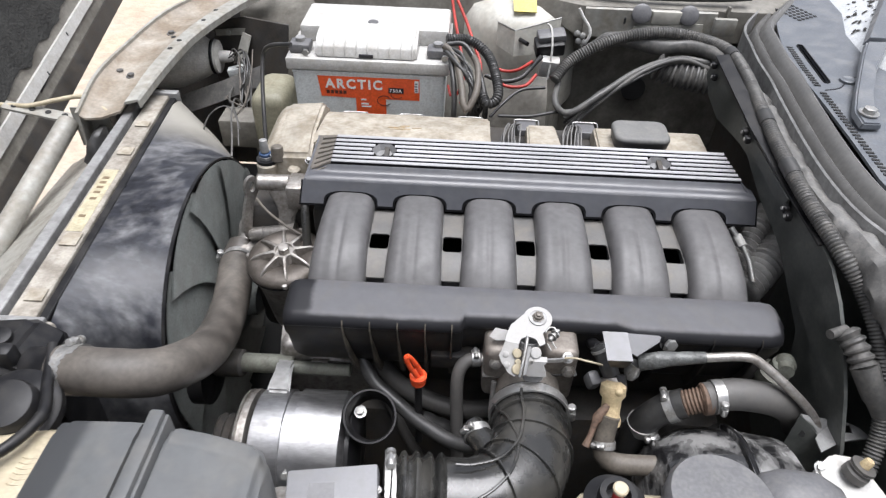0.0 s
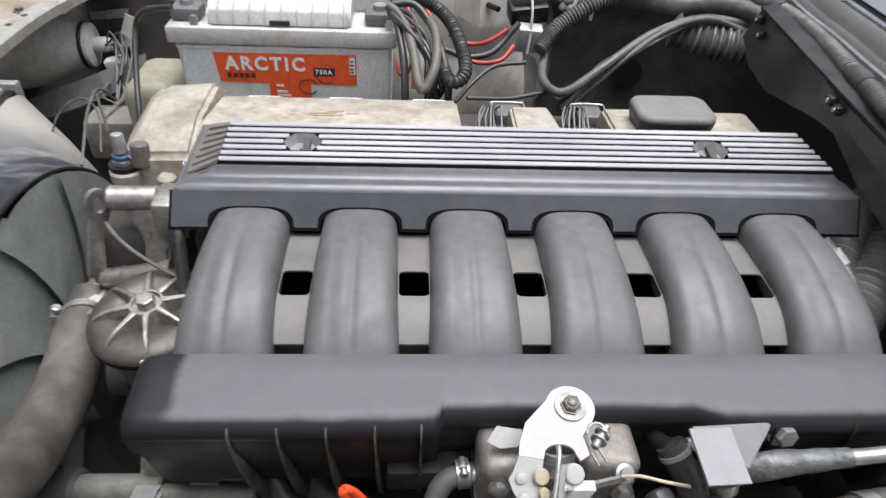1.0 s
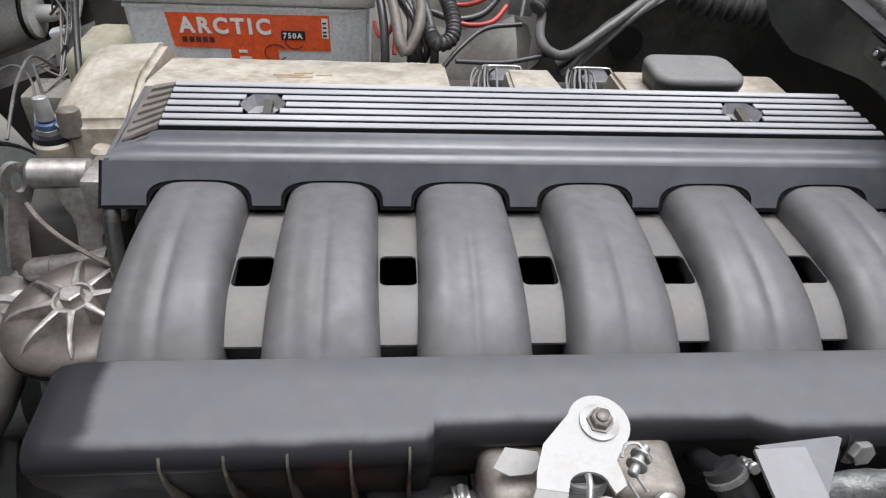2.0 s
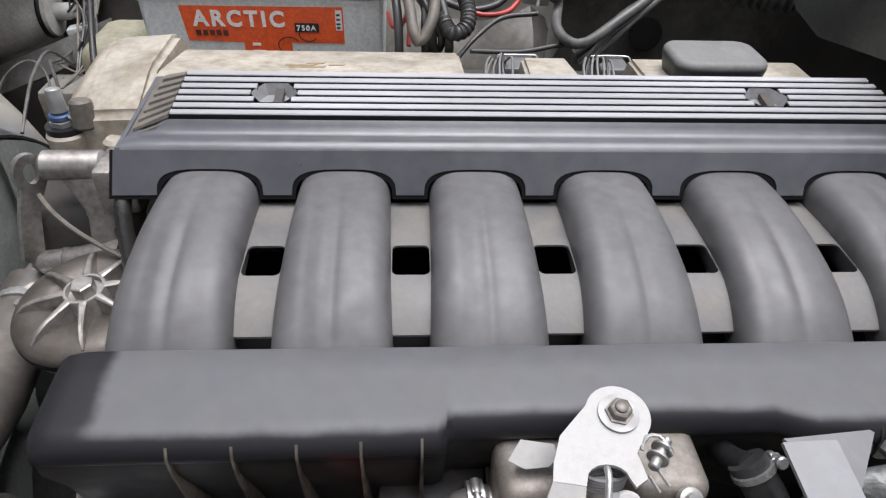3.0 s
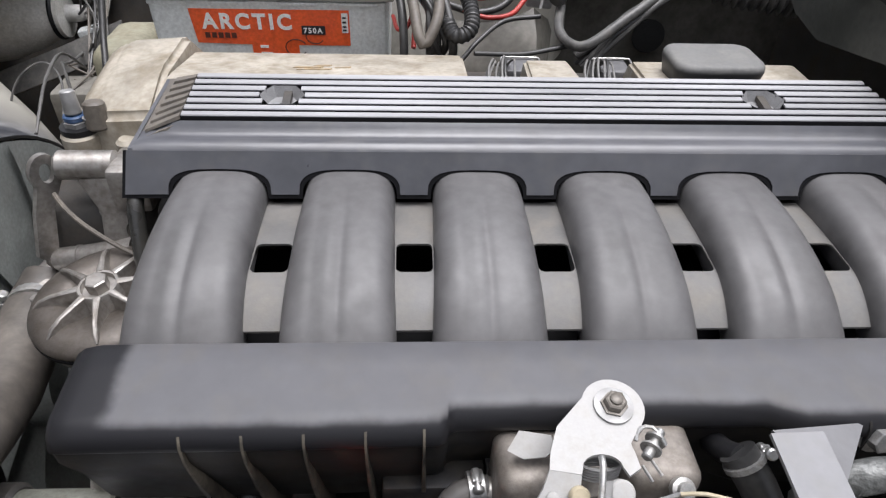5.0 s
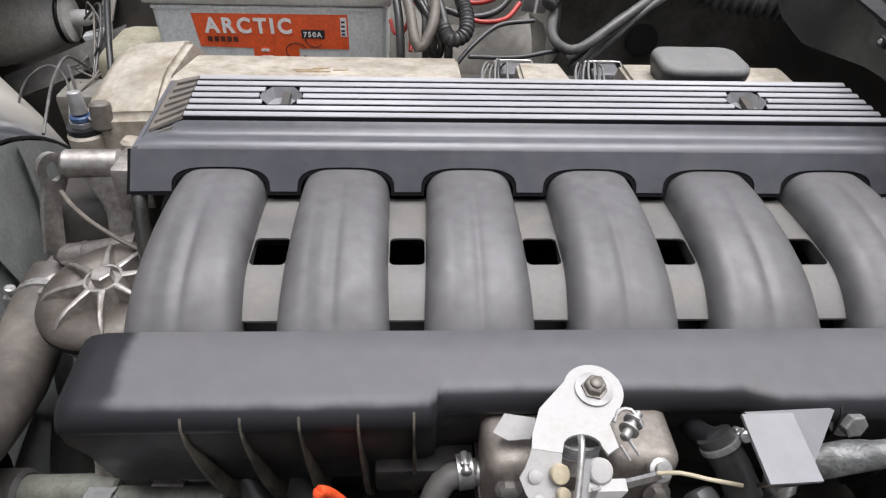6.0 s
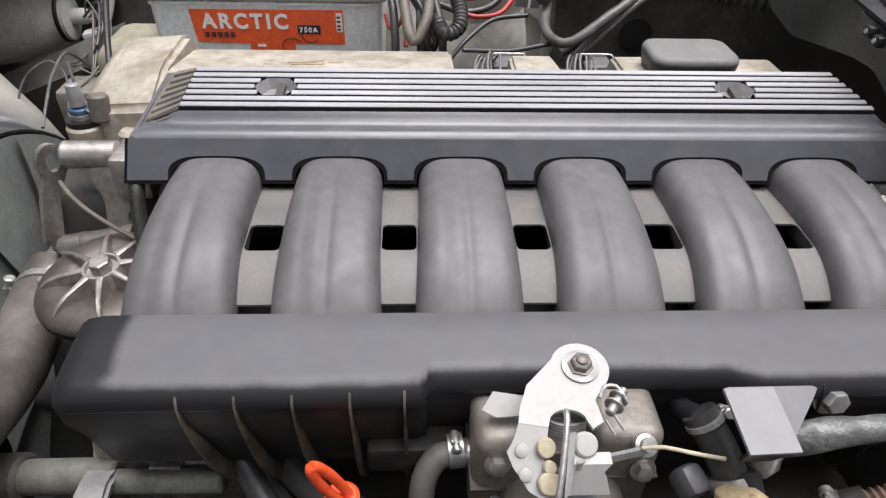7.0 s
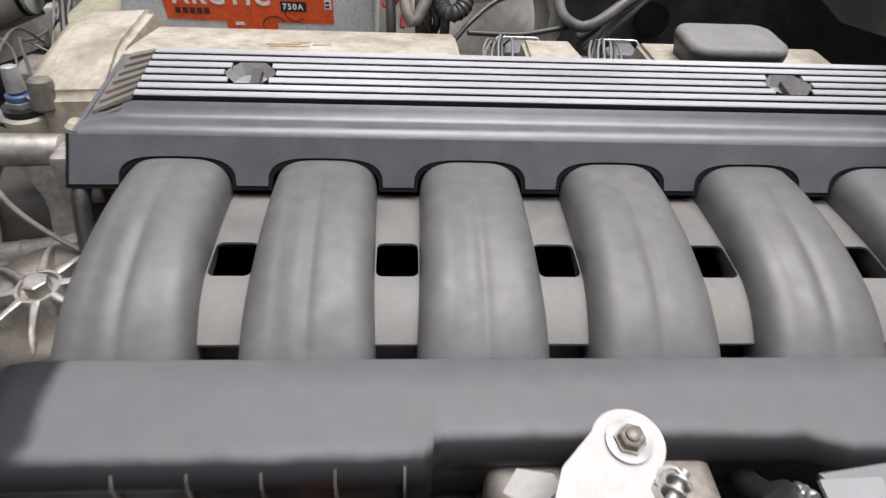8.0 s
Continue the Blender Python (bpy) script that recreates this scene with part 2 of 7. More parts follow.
M_brass = mat("tan_fitting", (0.58, 0.47, 0.28), 0.45, var=0.2, size=0.01, bump=0.1, dirt=(0.26, 0.17, 0.10), dirt_amount=0.3, dirt_size=0.01)
M_rust = mat("rusty_thread", (0.13, 0.085, 0.06), 0.7, var=0.4, size=0.004, bump=0.2)
M_cowl = mat("grey_cowl_plastic", (0.118, 0.128, 0.143), 0.36, var=0.08, bump=0.1, grain=0.0008, dirt=(0.17, 0.172, 0.172), dirt_amount=0.22, dirt_size=0.03, spec=0.7)
# Cream with some grime, darkened to put the tank's shadow into the colour.
M_tank = mat("grimy_shaded_cream_plastic", (0.30, 0.285, 0.205), 0.45, var=0.15, bump=0.05, dirt=(0.15, 0.13, 0.09), dirt_amount=0.32, dirt_size=0.03)
M_corr = mat("dusty_corrugated_plastic", (0.135, 0.133, 0.128), 0.45, var=0.2, size=0.02, bump=0.06, dirt=(0.22, 0.21, 0.195), dirt_amount=0.3, dirt_size=0.012)
M_ribhose = mat("dusty_ribbed_hose", (0.25, 0.245, 0.235), 0.36, var=0.2, size=0.02, bump=0.06, dirt=(0.33, 0.315, 0.29), dirt_amount=0.3, dirt_size=0.012, spec=0.6)
M_green = mat("dull_greenish_casting", (0.155, 0.16, 0.135), 0.5, metal=0.2, var=0.2, size=0.015, bump=0.2, dirt=(0.085, 0.08, 0.062), dirt_amount=0.35, dirt_size=0.012)
# Cap top slightly dusty; the sides' shade is put in as a darker colour.
M_cap = dust_and_shade(mat("dusty_shaded_cap_rubber", (0.165, 0.165, 0.160), 0.55, var=0.10, size=0.03, bump=0.1, grain=0.0012, dirt=(0.21, 0.205, 0.19), dirt_amount=0.25, dirt_size=0.02, spec=0.3, mottle=0.05), (0.045, 0.045, 0.046), 0.45, -1.0, -0.9, 0.0415, 0.0455)
M_label = mat("yellowed_label", (0.46, 0.42, 0.29), 0.5, var=0.12, size=0.02, dirt=(0.28, 0.24, 0.16), dirt_amount=0.3, dirt_size=0.015)
M_seal = mat("rubber_seal", (0.12, 0.118, 0.113), 0.36, var=0.18, size=0.05, bump=0.06, dirt=(0.125, 0.121, 0.112), dirt_amount=0.27, dirt_size=0.02, spec=0.7)
M_booster = mat("scratched_black_paint", (0.016, 0.016, 0.017), 0.16, var=0.2, bump=0.04, dirt=(0.30, 0.297, 0.29), dirt_amount=0.48, dirt_size=0.05, spec=1.0, coat=0.4, stretch=(1, 0.6, 1.4), edge=0.13)
M_tape = mat("silver_tape", (0.14, 0.145, 0.14), 0.42, metal=0.3, var=0.3, size=0.012, bump=0.45, grain=0.004, dirt=(0.035, 0.035, 0.033), dirt_amount=0.42, dirt_size=0.01)
M_block = mat("dark_engine_block", (0.045, 0.043, 0.041), 0.5, var=0.4, dirt=(0.07, 0.057, 0.043), dirt_amount=0.4, dirt_size=0.04)
M_dark = mat("dark_void", (0.022, 0.022, 0.022), 0.8)
M_ground = mat("sandy_ground", (0.46, 0.37, 0.275), 0.9, var=0.12, size=0.5, bump=0.5, grain=0.02, dirt=(0.54, 0.48, 0.41), dirt_amount=0.4, dirt_size=0.8)
M_hoodpad = mat("hood_insulation", (0.030, 0.030, 0.028), 0.95, var=0.5, size=0.04, bump=0.8, grain=0.006)
M_yellow = mat("yellow_sticker", (0.55, 0.47, 0.10), 0.45, var=0.15, dirt=(0.45, 0.4, 0.2), dirt_amount=0.3, dirt_size=0.02)
M_blue = mat("blue_plastic", (0.06, 0.11, 0.22), 0.4)
M_red = mat("red_float", (0.5, 0.05, 0.05), 0.3)
M_fleck = mat("dark_reflection", (0.03, 0.028, 0.025), 0.8)
# Pale base colour puts the mirrored bright sky into the glass.
M_glass = mat("windscreen_glass", (0.55, 0.57, 0.58), 0.06, var=0.03, bump=0.0, coat=1.0)

# ---- builders ----


def thing(name, base, label, category, group=""):
    e = new(name)
    e.empty_display_size = 0.02
    e.location = base
    return tagged(e, label, category, group)


def root(ob):
    while ob.parent:
        ob = ob.parent
    return ob


def part(name, bm, material, parent=None, label="", sharp=38):
    """One mesh out of a bmesh in world places, under a thing or a part."""
    if parent:
        bmesh.ops.translate(bm, vec=-Vector(root(parent).location), verts=bm.verts)
    me = bpy.data.meshes.new(name)
    bm.to_mesh(me)
    bm.free()
    me.materials.append(material)
    me.polygons.foreach_set("use_smooth", [True] * len(me.polygons))
    me.set_sharp_from_angle(angle=radians(sharp))
    ob = new(name, me)
    if parent:
        ob.parent = parent
    if label:
        ob["label"] = label
    return ob


def solid(name, bm, material, label, category, kind="", group=""):
    """A thing that is one mesh."""
    return tagged(part(name, bm, material), label, category, group, kind)


def B():
    return bmesh.new()


def box(bm, lo, hi, bevel=0.0, turn=None, seg=2):
    lo, hi = Vector(lo), Vector(hi)
    c, s = (lo + hi) / 2, hi - lo
    m = Matrix.Translation(c) @ (turn.to_4x4() if turn else Matrix.Identity(4)) @ Matrix.Diagonal((*s, 1))
    r = bmesh.ops.create_cube(bm, size=1, matrix=m)
    if bevel:
        edges = list({e for v in r["verts"] for e in v.link_edges})
        bmesh.ops.bevel(bm, geom=edges, offset=bevel, segments=seg, affect="EDGES", profile=0.5)
    return bm


def rot(rx=0, ry=0, rz=0):
    return Euler([radians(a) for a in (rx, ry, rz)]).to_matrix()


def axes(d):
    d = Vector(d).normalized()
    u = d.orthogonal().normalized()
    if abs(d.z) < 0.95:
        u = Vector((0, 0, 1)).cross(d).normalized()
    return d, u, d.cross(u)


def lathe(bm, p, d, profile, seg=24, caps=True):
    """Turn (distance along, radius) pairs round the axis d from p."""
    d, u, v = axes(d)
    p = Vector(p)
    rings = []
    for h, r in profile:
        rings.append([bm.verts.new(p + d * h + (u * math.cos(2 * math.pi * i / seg) + v * math.sin(2 * math.pi * i / seg)) * max(r, 1e-5)) for i in range(seg)])
    for a, c in zip(rings, rings[1:]):
        for i in range(seg):
            bm.faces.new((a[i], a[(i + 1) % seg], c[(i + 1) % seg], c[i]))
    if caps:
        bm.faces.new(list(reversed(rings[0])))
        bm.faces.new(rings[-1])
    return bm


def cyl(bm, a, b, r, r2=None, seg=20, bevel=0.0):
    a, b = Vector(a), Vector(b)
    n = (b - a).length
    r2 = r if r2 is None else r2
    pr = [(0, r), (n, r2)] if not bevel else [(0, r - bevel), (bevel, r), (n - bevel, r2), (n, r2 - bevel)]
    return lathe(bm, a, b - a, pr, seg)


def spline(points, step=0.006):
    pts = [Vector(p) for p in points]
    if len(pts) == 2:
        pts.insert(1, (pts[0] + pts[1]) / 2)
    pts = [2 * pts[0] - pts[1]] + pts + [2 * pts[-1] - pts[-2]]
    out = []
    for a, b, c, d in zip(pts, pts[1:], pts[2:], pts[3:]):
        n = max(2, int((c - b).length / step))
        for i in range(n):
            t = i / n
            out.append(0.5 * (2 * b + (c - a) * t + (2 * a - 5 * b + 4 * c - d) * t * t + (3 * b - a - 3 * c + d) * t ** 3))
    out.append(pts[-2])
    return out


def tube(bm, points, r, seg=14, step=0.006, pitch=0.0, depth=0.0, wrinkle=0.0, smooth=True):
    """A hose along points; r is a radius or a list of (share of the length, radius); pitch and depth give it rings."""
    path = spline(points, min(step, pitch / 4) if pitch else step) if smooth else [Vector(p) for p in points]
    total = sum((b - a).length for a, b in zip(path, path[1:]))
    run, rings, u = 0.0, [], None
    for i, p in enumerate(path):
        d = (path[min(i + 1, len(path) - 1)] - path[max(i - 1, 0)]).normalized()
        if i:
            run += (p - path[i - 1]).length
        if u is None:
            u = axes(d)[1]
        u = (u - d * u.dot(d)).normalized()
        v = d.cross(u)
        if isinstance(r, (int, float)):
            rad = r
        else:
            s = run / total
            rad = r[-1][1]
            for (s0, r0), (s1, r1) in zip(r, r[1:]):
                if s <= s1:
                    rad = r0 + (r1 - r0) * max(0, (s - s0) / max(1e-6, s1 - s0))
                    break
        if pitch:
            rad += depth * (abs(math.sin(math.pi * run / pitch)) - 0.5)
        ring = []
        for j in range(seg):
            a = 2 * math.pi * j / seg
            q = rad * (1 + (wrinkle * noise.noise(p * 60 + Vector((a, 0, 0))) if wrinkle else 0))
            ring.append(bm.verts.new(p + (u * math.cos(a) + v * math.sin(a)) * q))
        rings.append(ring)
    for a, c in zip(rings, rings[1:]):
        for j in range(seg):
            bm.faces.new((a[j], a[(j + 1) % seg], c[(j + 1) % seg], c[j]))
    bm.faces.new(list(reversed(rings[0])))
    bm.faces.new(rings[-1])
    return bm


def loft(bm, rings, caps=True):
    rows = [[bm.verts.new(p) for p in ring] for ring in rings]
    n = len(rows[0])
    for a, c in zip(rows, rows[1:]):
        for i in range(n):
            bm.faces.new((a[i], a[(i + 1) % n], c[(i + 1) % n], c[i]))
    if caps:
        bm.faces.new(list(reversed(rows[0])))
        bm.faces.new(rows[-1])
    bmesh.ops.recalc_face_normals(bm, faces=bm.faces)
    return bm


def plate(bm, outline, thick, holes=()):
    """A flat plate: outline and holes are lists of 3D points in one plane, thick a vector."""
    edges = []
    for loop in (outline, *holes):
        vs = [bm.verts.new(p) for p in loop]
        edges += [bm.edges.new((a, b)) for a, b in zip(vs, vs[1:] + vs[:1])]
    r = bmesh.ops.triangle_fill(bm, edges=edges, use_beauty=True)
    faces = [g for g in r["geom"] if isinstance(g, bmesh.types.BMFace)]
    e = bmesh.ops.extrude_face_region(bm, geom=faces)
    bmesh.ops.translate(bm, vec=thick, verts=[g for g in e["geom"] if isinstance(g, bmesh.types.BMVert)])
    bmesh.ops.recalc_face_normals(bm, faces=bm.faces)
    return bm


def rounded(cx, cy, w, h, r, n=4):
    out = []
    for sx, sy, a0 in ((1, 1, 0), (-1, 1, 90), (-1, -1, 180), (1, -1, 270)):
        for i in range(n + 1):
            a = radians(a0 + 90 * i / n)
            out.append((cx + sx * (w / 2 - r) + r * math.cos(a), cy + sy * (h / 2 - r) + r * math.sin(a)))
    return out


def hexbolt(name, p, d, r, h, parent, material=None, washer=True):
    bm = B()
    d = Vector(d).normalized()
    p = Vector(p)
    if washer:
        lathe(bm, p, d, [(0, r * 1.5), (h * 0.25, r * 1.5), (h * 0.25, r * 0.9)], 20)
    lathe(bm, p + d * h * 0.2, d, [(0, r), (h * 0.75, r), (h * 0.8, r * 0.85)], 6)
    return part(name, bm, material or M_steel, parent, sharp=25)


def band_clamp(parent, p, d, r, width=0.011, screw=(0, 0, 1)):
    """A worm-drive hose clamp: a thin band with its screw housing."""
    bm = B()
    d = Vector(d).normalized()
    p = Vector(p)
    lathe(bm, p - d * width / 2, d, [(0, r - 0.0015), (0, r + 0.001), (width, r + 0.001), (width, r - 0.0015)], 28, caps=False)
    c = part("hose_clamp", bm, M_steel, parent, "zinc-plated worm-drive hose clamp")
    s = Vector(screw)
    s = (s - d * s.dot(d)).normalized()
    t = d.cross(s)
    k = min(1.0, 0.45 + r / 0.045)
    q = p + s * (r + 0.0035 * k)
    bm = B()
    lathe(bm, q - t * 0.009 * k, t, [(a * k, c * k) for a, c in ((0, 0.0035), (0.001, 0.0042), (0.012, 0.0042), (0.012, 0.0025), (0.016, 0.0025), (0.016, 0.0048), (0.020, 0.0048), (0.021, 0.0035))], 10)
    box(bm, q - Vector((0.004, 0.004, 0.003)) * k, q + Vector((0.004, 0.004, 0.003)) * k, 0.001)
    part("screw", bm, M_steel, c)
    return c

# ---- the bay ----
bm = B()
for a, b, c, d in (((-60, -60), (60, -60), (60, 60), (-60, 60)),):
    bm.faces.new([bm.verts.new((x, y, 0)) for x, y in (a, b, c, d)])
solid("ground", bm, M_ground, "pale sandy ground under and around the car", "ground", "structure")

# floor and walls of the bay
bm = B()
box(bm, (-0.74, -0.5, 0.34), (0.62, 0.95, 0.36))
solid("floor", bm, M_dark, "dark undertray at the bottom of the engine bay", "floor", "structure")
bm = B()
box(bm, (-0.95, -0.52, 0.36), (0.7, -0.49, 0.86), 0.004)
box(bm, (-0.95, -0.80, 0.82), (0.7, -0.49, 0.86), 0.01)
solid("wing_near", bm, M_body, "grey-beige painted near inner wing of the car", "wing", "structure")
# far inner wing: a wall that leans outwards with a ledge
prof = [(0.44, 0.5), (0.46, 0.80), (0.50, 0.86), (0.55, 0.885), (0.57, 0.97), (0.585, 1.0), (0.64, 1.01), (0.70, 1.0), (0.72, 0.98), (0.72, 0.5)]
deep = [(0.60, 0.5), (0.62, 0.80), (0.62, 0.86), (0.60, 0.925), (0.555, 0.945), (0.56, 1.0), (0.64, 1.01), (0.70, 1.0), (0.72, 0.98), (0.72, 0.5)]
bm = B()
loft(bm, [[(x, y + dy, z) for y, z in pr] for x, dy, pr in ((-0.60, 0.33, prof), (-0.44, 0.30, prof), (-0.36, 0.16, prof), (-0.28, 0.10, prof), (-0.1, 0.05, prof), (0.07, 0.0, prof), (0.12, 0.0, deep), (0.45, 0.0, deep), (0.62, 0.0, deep))])
solid("wing_far", bm, M_bodydk, "grimy grey-beige far inner wing panel", "wing", "structure")
# firewall behind the partition
bm = B()
box(bm, (0.60, -0.5, 0.36), (0.63, 0.72, 0.98))
solid("firewall", bm, M_block, "dark firewall at the back of the engine bay", "firewall", "structure")

bm = B()
box(bm, (-0.75, 0.44, 0.36), (-0.735, 0.97, 0.80), 0.004)
box(bm, (-0.74, 0.955, 0.36), (-0.40, 0.97, 0.92), 0.004)
solid("wing_front", bm, M_block, "dark inner panels behind the headlamp", "panel", "structure")

# ---- engine ----
block = thing("engine_block", (0, 0.08, 0.40), "dark oily cast engine block under the manifold", "engine")
part("crankcase", box(B(), (-0.30, -0.05, 0.40), (0.29, 0.24, 0.80), 0.02), M_block, block)
part("cylinder_head", box(B(), (-0.285, 0.075, 0.78), (0.28, 0.20, 0.885), 0.01), M_block, block)
part("filter_mount", box(B(), (-0.305, -0.085, 0.72), (-0.195, -0.02, 0.79), 0.012, seg=3), M_alu, block, "cast filter mount")
part("casting_shelf", loft(B(), [[(x, -0.045, 0.80), (x, y, z), (x, y - 0.012, z - 0.015), (x, y - 0.014, 0.70), (x, -0.045, 0.70)] for x, y, z in ((-0.305, -0.070, 0.782), (-0.245, -0.076, 0.784), (-0.190, -0.074, 0.778))]), M_alu, block, "pale cast shelf", sharp=30)
part("sump_side", box(B(), (-0.26, -0.11, 0.42), (0.28, -0.04, 0.70), 0.02), M_block, block)

# intake manifold
RUN = [-0.2275 + 0.091 * i for i in range(6)]
mani = thing("intake_manifold", (0, -0.03, 0.80), "black plastic intake manifold with six curved runners", "intake manifold")


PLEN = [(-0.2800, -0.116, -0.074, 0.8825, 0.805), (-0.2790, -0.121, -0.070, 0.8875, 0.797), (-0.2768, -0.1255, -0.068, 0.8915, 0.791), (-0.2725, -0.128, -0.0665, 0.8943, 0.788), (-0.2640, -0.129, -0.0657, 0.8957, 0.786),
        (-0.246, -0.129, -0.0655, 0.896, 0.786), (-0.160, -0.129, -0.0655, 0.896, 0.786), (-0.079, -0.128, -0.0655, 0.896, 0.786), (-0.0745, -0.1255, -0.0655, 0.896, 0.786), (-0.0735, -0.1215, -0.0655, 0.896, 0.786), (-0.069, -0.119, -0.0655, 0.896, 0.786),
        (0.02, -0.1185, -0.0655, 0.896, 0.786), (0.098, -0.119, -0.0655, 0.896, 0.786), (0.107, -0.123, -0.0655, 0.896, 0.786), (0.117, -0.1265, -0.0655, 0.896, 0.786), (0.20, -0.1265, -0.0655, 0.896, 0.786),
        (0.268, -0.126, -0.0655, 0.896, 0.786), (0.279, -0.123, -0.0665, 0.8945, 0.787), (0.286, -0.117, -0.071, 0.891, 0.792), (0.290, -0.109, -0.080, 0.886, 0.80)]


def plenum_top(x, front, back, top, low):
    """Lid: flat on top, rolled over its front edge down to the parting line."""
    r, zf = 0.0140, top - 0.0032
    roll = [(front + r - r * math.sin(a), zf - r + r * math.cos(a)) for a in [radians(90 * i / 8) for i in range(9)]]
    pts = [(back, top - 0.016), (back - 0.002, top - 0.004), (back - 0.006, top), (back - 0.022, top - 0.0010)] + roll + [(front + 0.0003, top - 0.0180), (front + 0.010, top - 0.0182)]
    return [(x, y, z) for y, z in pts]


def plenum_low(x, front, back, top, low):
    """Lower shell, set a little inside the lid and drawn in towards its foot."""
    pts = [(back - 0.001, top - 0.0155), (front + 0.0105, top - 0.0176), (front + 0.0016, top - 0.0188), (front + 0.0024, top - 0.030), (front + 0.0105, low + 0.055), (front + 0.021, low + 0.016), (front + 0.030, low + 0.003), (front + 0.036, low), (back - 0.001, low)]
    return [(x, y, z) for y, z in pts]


part("plenum_lid", loft(B(), [plenum_top(*p) for p in PLEN]), M_plenum, mani, "long dusty plenum top with black end and shade painted on its front", sharp=75)
part("plenum_shell", loft(B(), [plenum_low(*p) for p in PLEN]), M_shell, mani, "grimy black lower plenum shell with its shade painted in", sharp=45)
FINS = (-0.2095, -0.1785, -0.1475, -0.1163, -0.0865, 0.150, 0.205, 0.258)
for n_fin, x in enumerate(FINS):
    f = -0.1285 if x < 0 else -0.1265
    lean = (0.010, 0.007, 0.004, 0.002, 0.001, 0.0, 0.0, 0.0)[n_fin]       # the fins lean over towards their foot
    prof = [(f + 0.008, 0.8905), (f + 0.0020, 0.8870), (f - 0.0010, 0.8815), (f - 0.0012, 0.868), (f + 0.002, 0.842), (f + 0.007, 0.815), (f + 0.013, 0.795), (f + 0.020, 0.782), (f + 0.036, 0.782), (f + 0.030, 0.80), (f + 0.016, 0.842), (f + 0.010, 0.876)]
    bm = loft(B(), [[(x + side * (0.0007 + 0.0016 * max(0.0, 0.85 - z) / 0.07) + lean * ((0.884 - z) / 0.1) ** 2, y, z) for y, z in prof] for side in (-1, 1)])
    part("fin", bm, M_fin if x < 0 else M_shell, mani, "dusty stiffening fin" if x < 0 else "")
part("plug_rail", box(B(), (-0.110, -0.124, 0.810), (-0.050, -0.098, 0.832), 0.003), M_shell, mani)
# runners
SP = [(0.105, 0.880), (0.085, 0.892), (0.06, 0.8975), (0.03, 0.899), (0.0, 0.897), (-0.03, 0.8905), (-0.052, 0.8785), (-0.075, 0.858)]
line = spline([(0, y, z) for y, z in SP], 0.006)


def runner(x):
    bm = B()
    rings = []
    for i, p in enumerate(line):
        d = (line[min(i + 1, len(line) - 1)] - line[max(i - 1, 0)]).normalized()
        up = Vector((1, 0, 0)).cross(d).normalized()
        up = up if up.z > 0 else -up
        s = i / (len(line) - 1)
        w, h = 0.0318 + 0.0042 * s * s, 0.024 - 0.005 * s * s
        ring = []
        e = 0.54 - 0.18 * s * s
        sides = [(math.sin(math.pi / 2 * (1 - 2 * j / 64)), 1) for j in range(65)] + [(math.sin(math.pi / 2 * (2 * j / 16 - 1)), -1) for j in range(1, 16)]
        for u, sign in sides:
            sn = math.sqrt(max(0.0, 1 - abs(u) ** (2 / e)))
            px, pz = w * u, sign * h * sn ** 0.75
            if sign > 0 and sn > 0.5:
                k = min(1, max(0, 2.5 * s - 0.5)) * (1 - s ** 5)      # soft moulding creases
                pz += k * (0.0007 * math.exp(-((px + 0.007) / 0.0038) ** 2) - 0.0010 * math.exp(-((px - 0.0005) / 0.0026) ** 2) + 0.0003 * math.exp(-((px - 0.008) / 0.005) ** 2) - 0.0004 * math.exp(-((px + 0.016) / 0.003) ** 2))
            ring.append((x + px, p.y + up.y * pz, p.z + up.z * pz))
        rings.append(ring)
    loft(bm, rings)
    return part("runner", bm, M_manifold, mani, sharp=60)


for x in RUN:
    runner(x)
# webs between the runners, with their square openings
for a, b in zip(RUN, RUN[1:]):
    c = (a + b) / 2
    bm = B()
    hole = [(px, py, 0.90) for px, py in rounded(c, -0.001, 0.0235, 0.0285, 0.004)]
    plate(bm, [(x, y, 0.90) for x, y in ((c - 0.021, -0.034), (c - 0.0155, -0.046), (c - 0.0140, -0.0495), (c - 0.0120, -0.0508), (c + 0.0120, -0.0508), (c + 0.0140, -0.0495), (c + 0.0155, -0.046), (c + 0.021, -0.034), (c + 0.021, 0.066), (c - 0.021, 0.066))], (0, 0, -0.0015), [hole])
    bmesh.ops.subdivide_edges(bm, edges=[e for e in bm.edges if abs(e.verts[0].co.y - e.verts[1].co.y) > 0.018], cuts=6)
    for v in bm.verts:
        v.co.z -= (9.5 if v.co.y < 0 else 1.0) * max(0.0, abs(v.co.y) - 0.01) ** 2
    part("web", bm, M_web, mani, "dusty flat web with a square opening")
# Near-black slab under the webs; stands for the shade in their openings.
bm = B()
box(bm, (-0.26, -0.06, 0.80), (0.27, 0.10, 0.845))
part("dark_backing", bm, M_groove, mani)

# ribbed cover
cov = thing("engine_cover", (0, 0.12, 0.90), "dark grey plastic injector cover with bright worn ribs", "engine cover")
HOLES = ((-0.189, 0.129), (0.179, 0.129))


def deck(y):
    return 0.944 + (y - 0.10) * 0.12


HEX = ((0.0168, 0.0), (0.0150, 0.0040), (0.0085, 0.0124), (-0.0085, 0.0124), (-0.0150, 0.0040), (-0.0168, 0.0), (-0.0150, -0.0040), (-0.0085, -0.0124), (0.0085, -0.0124), (0.0150, -0.0040))
hex_holes = [[(hx + x, hy + y) for x, y in HEX] for hx, hy in HOLES]
bm = B()
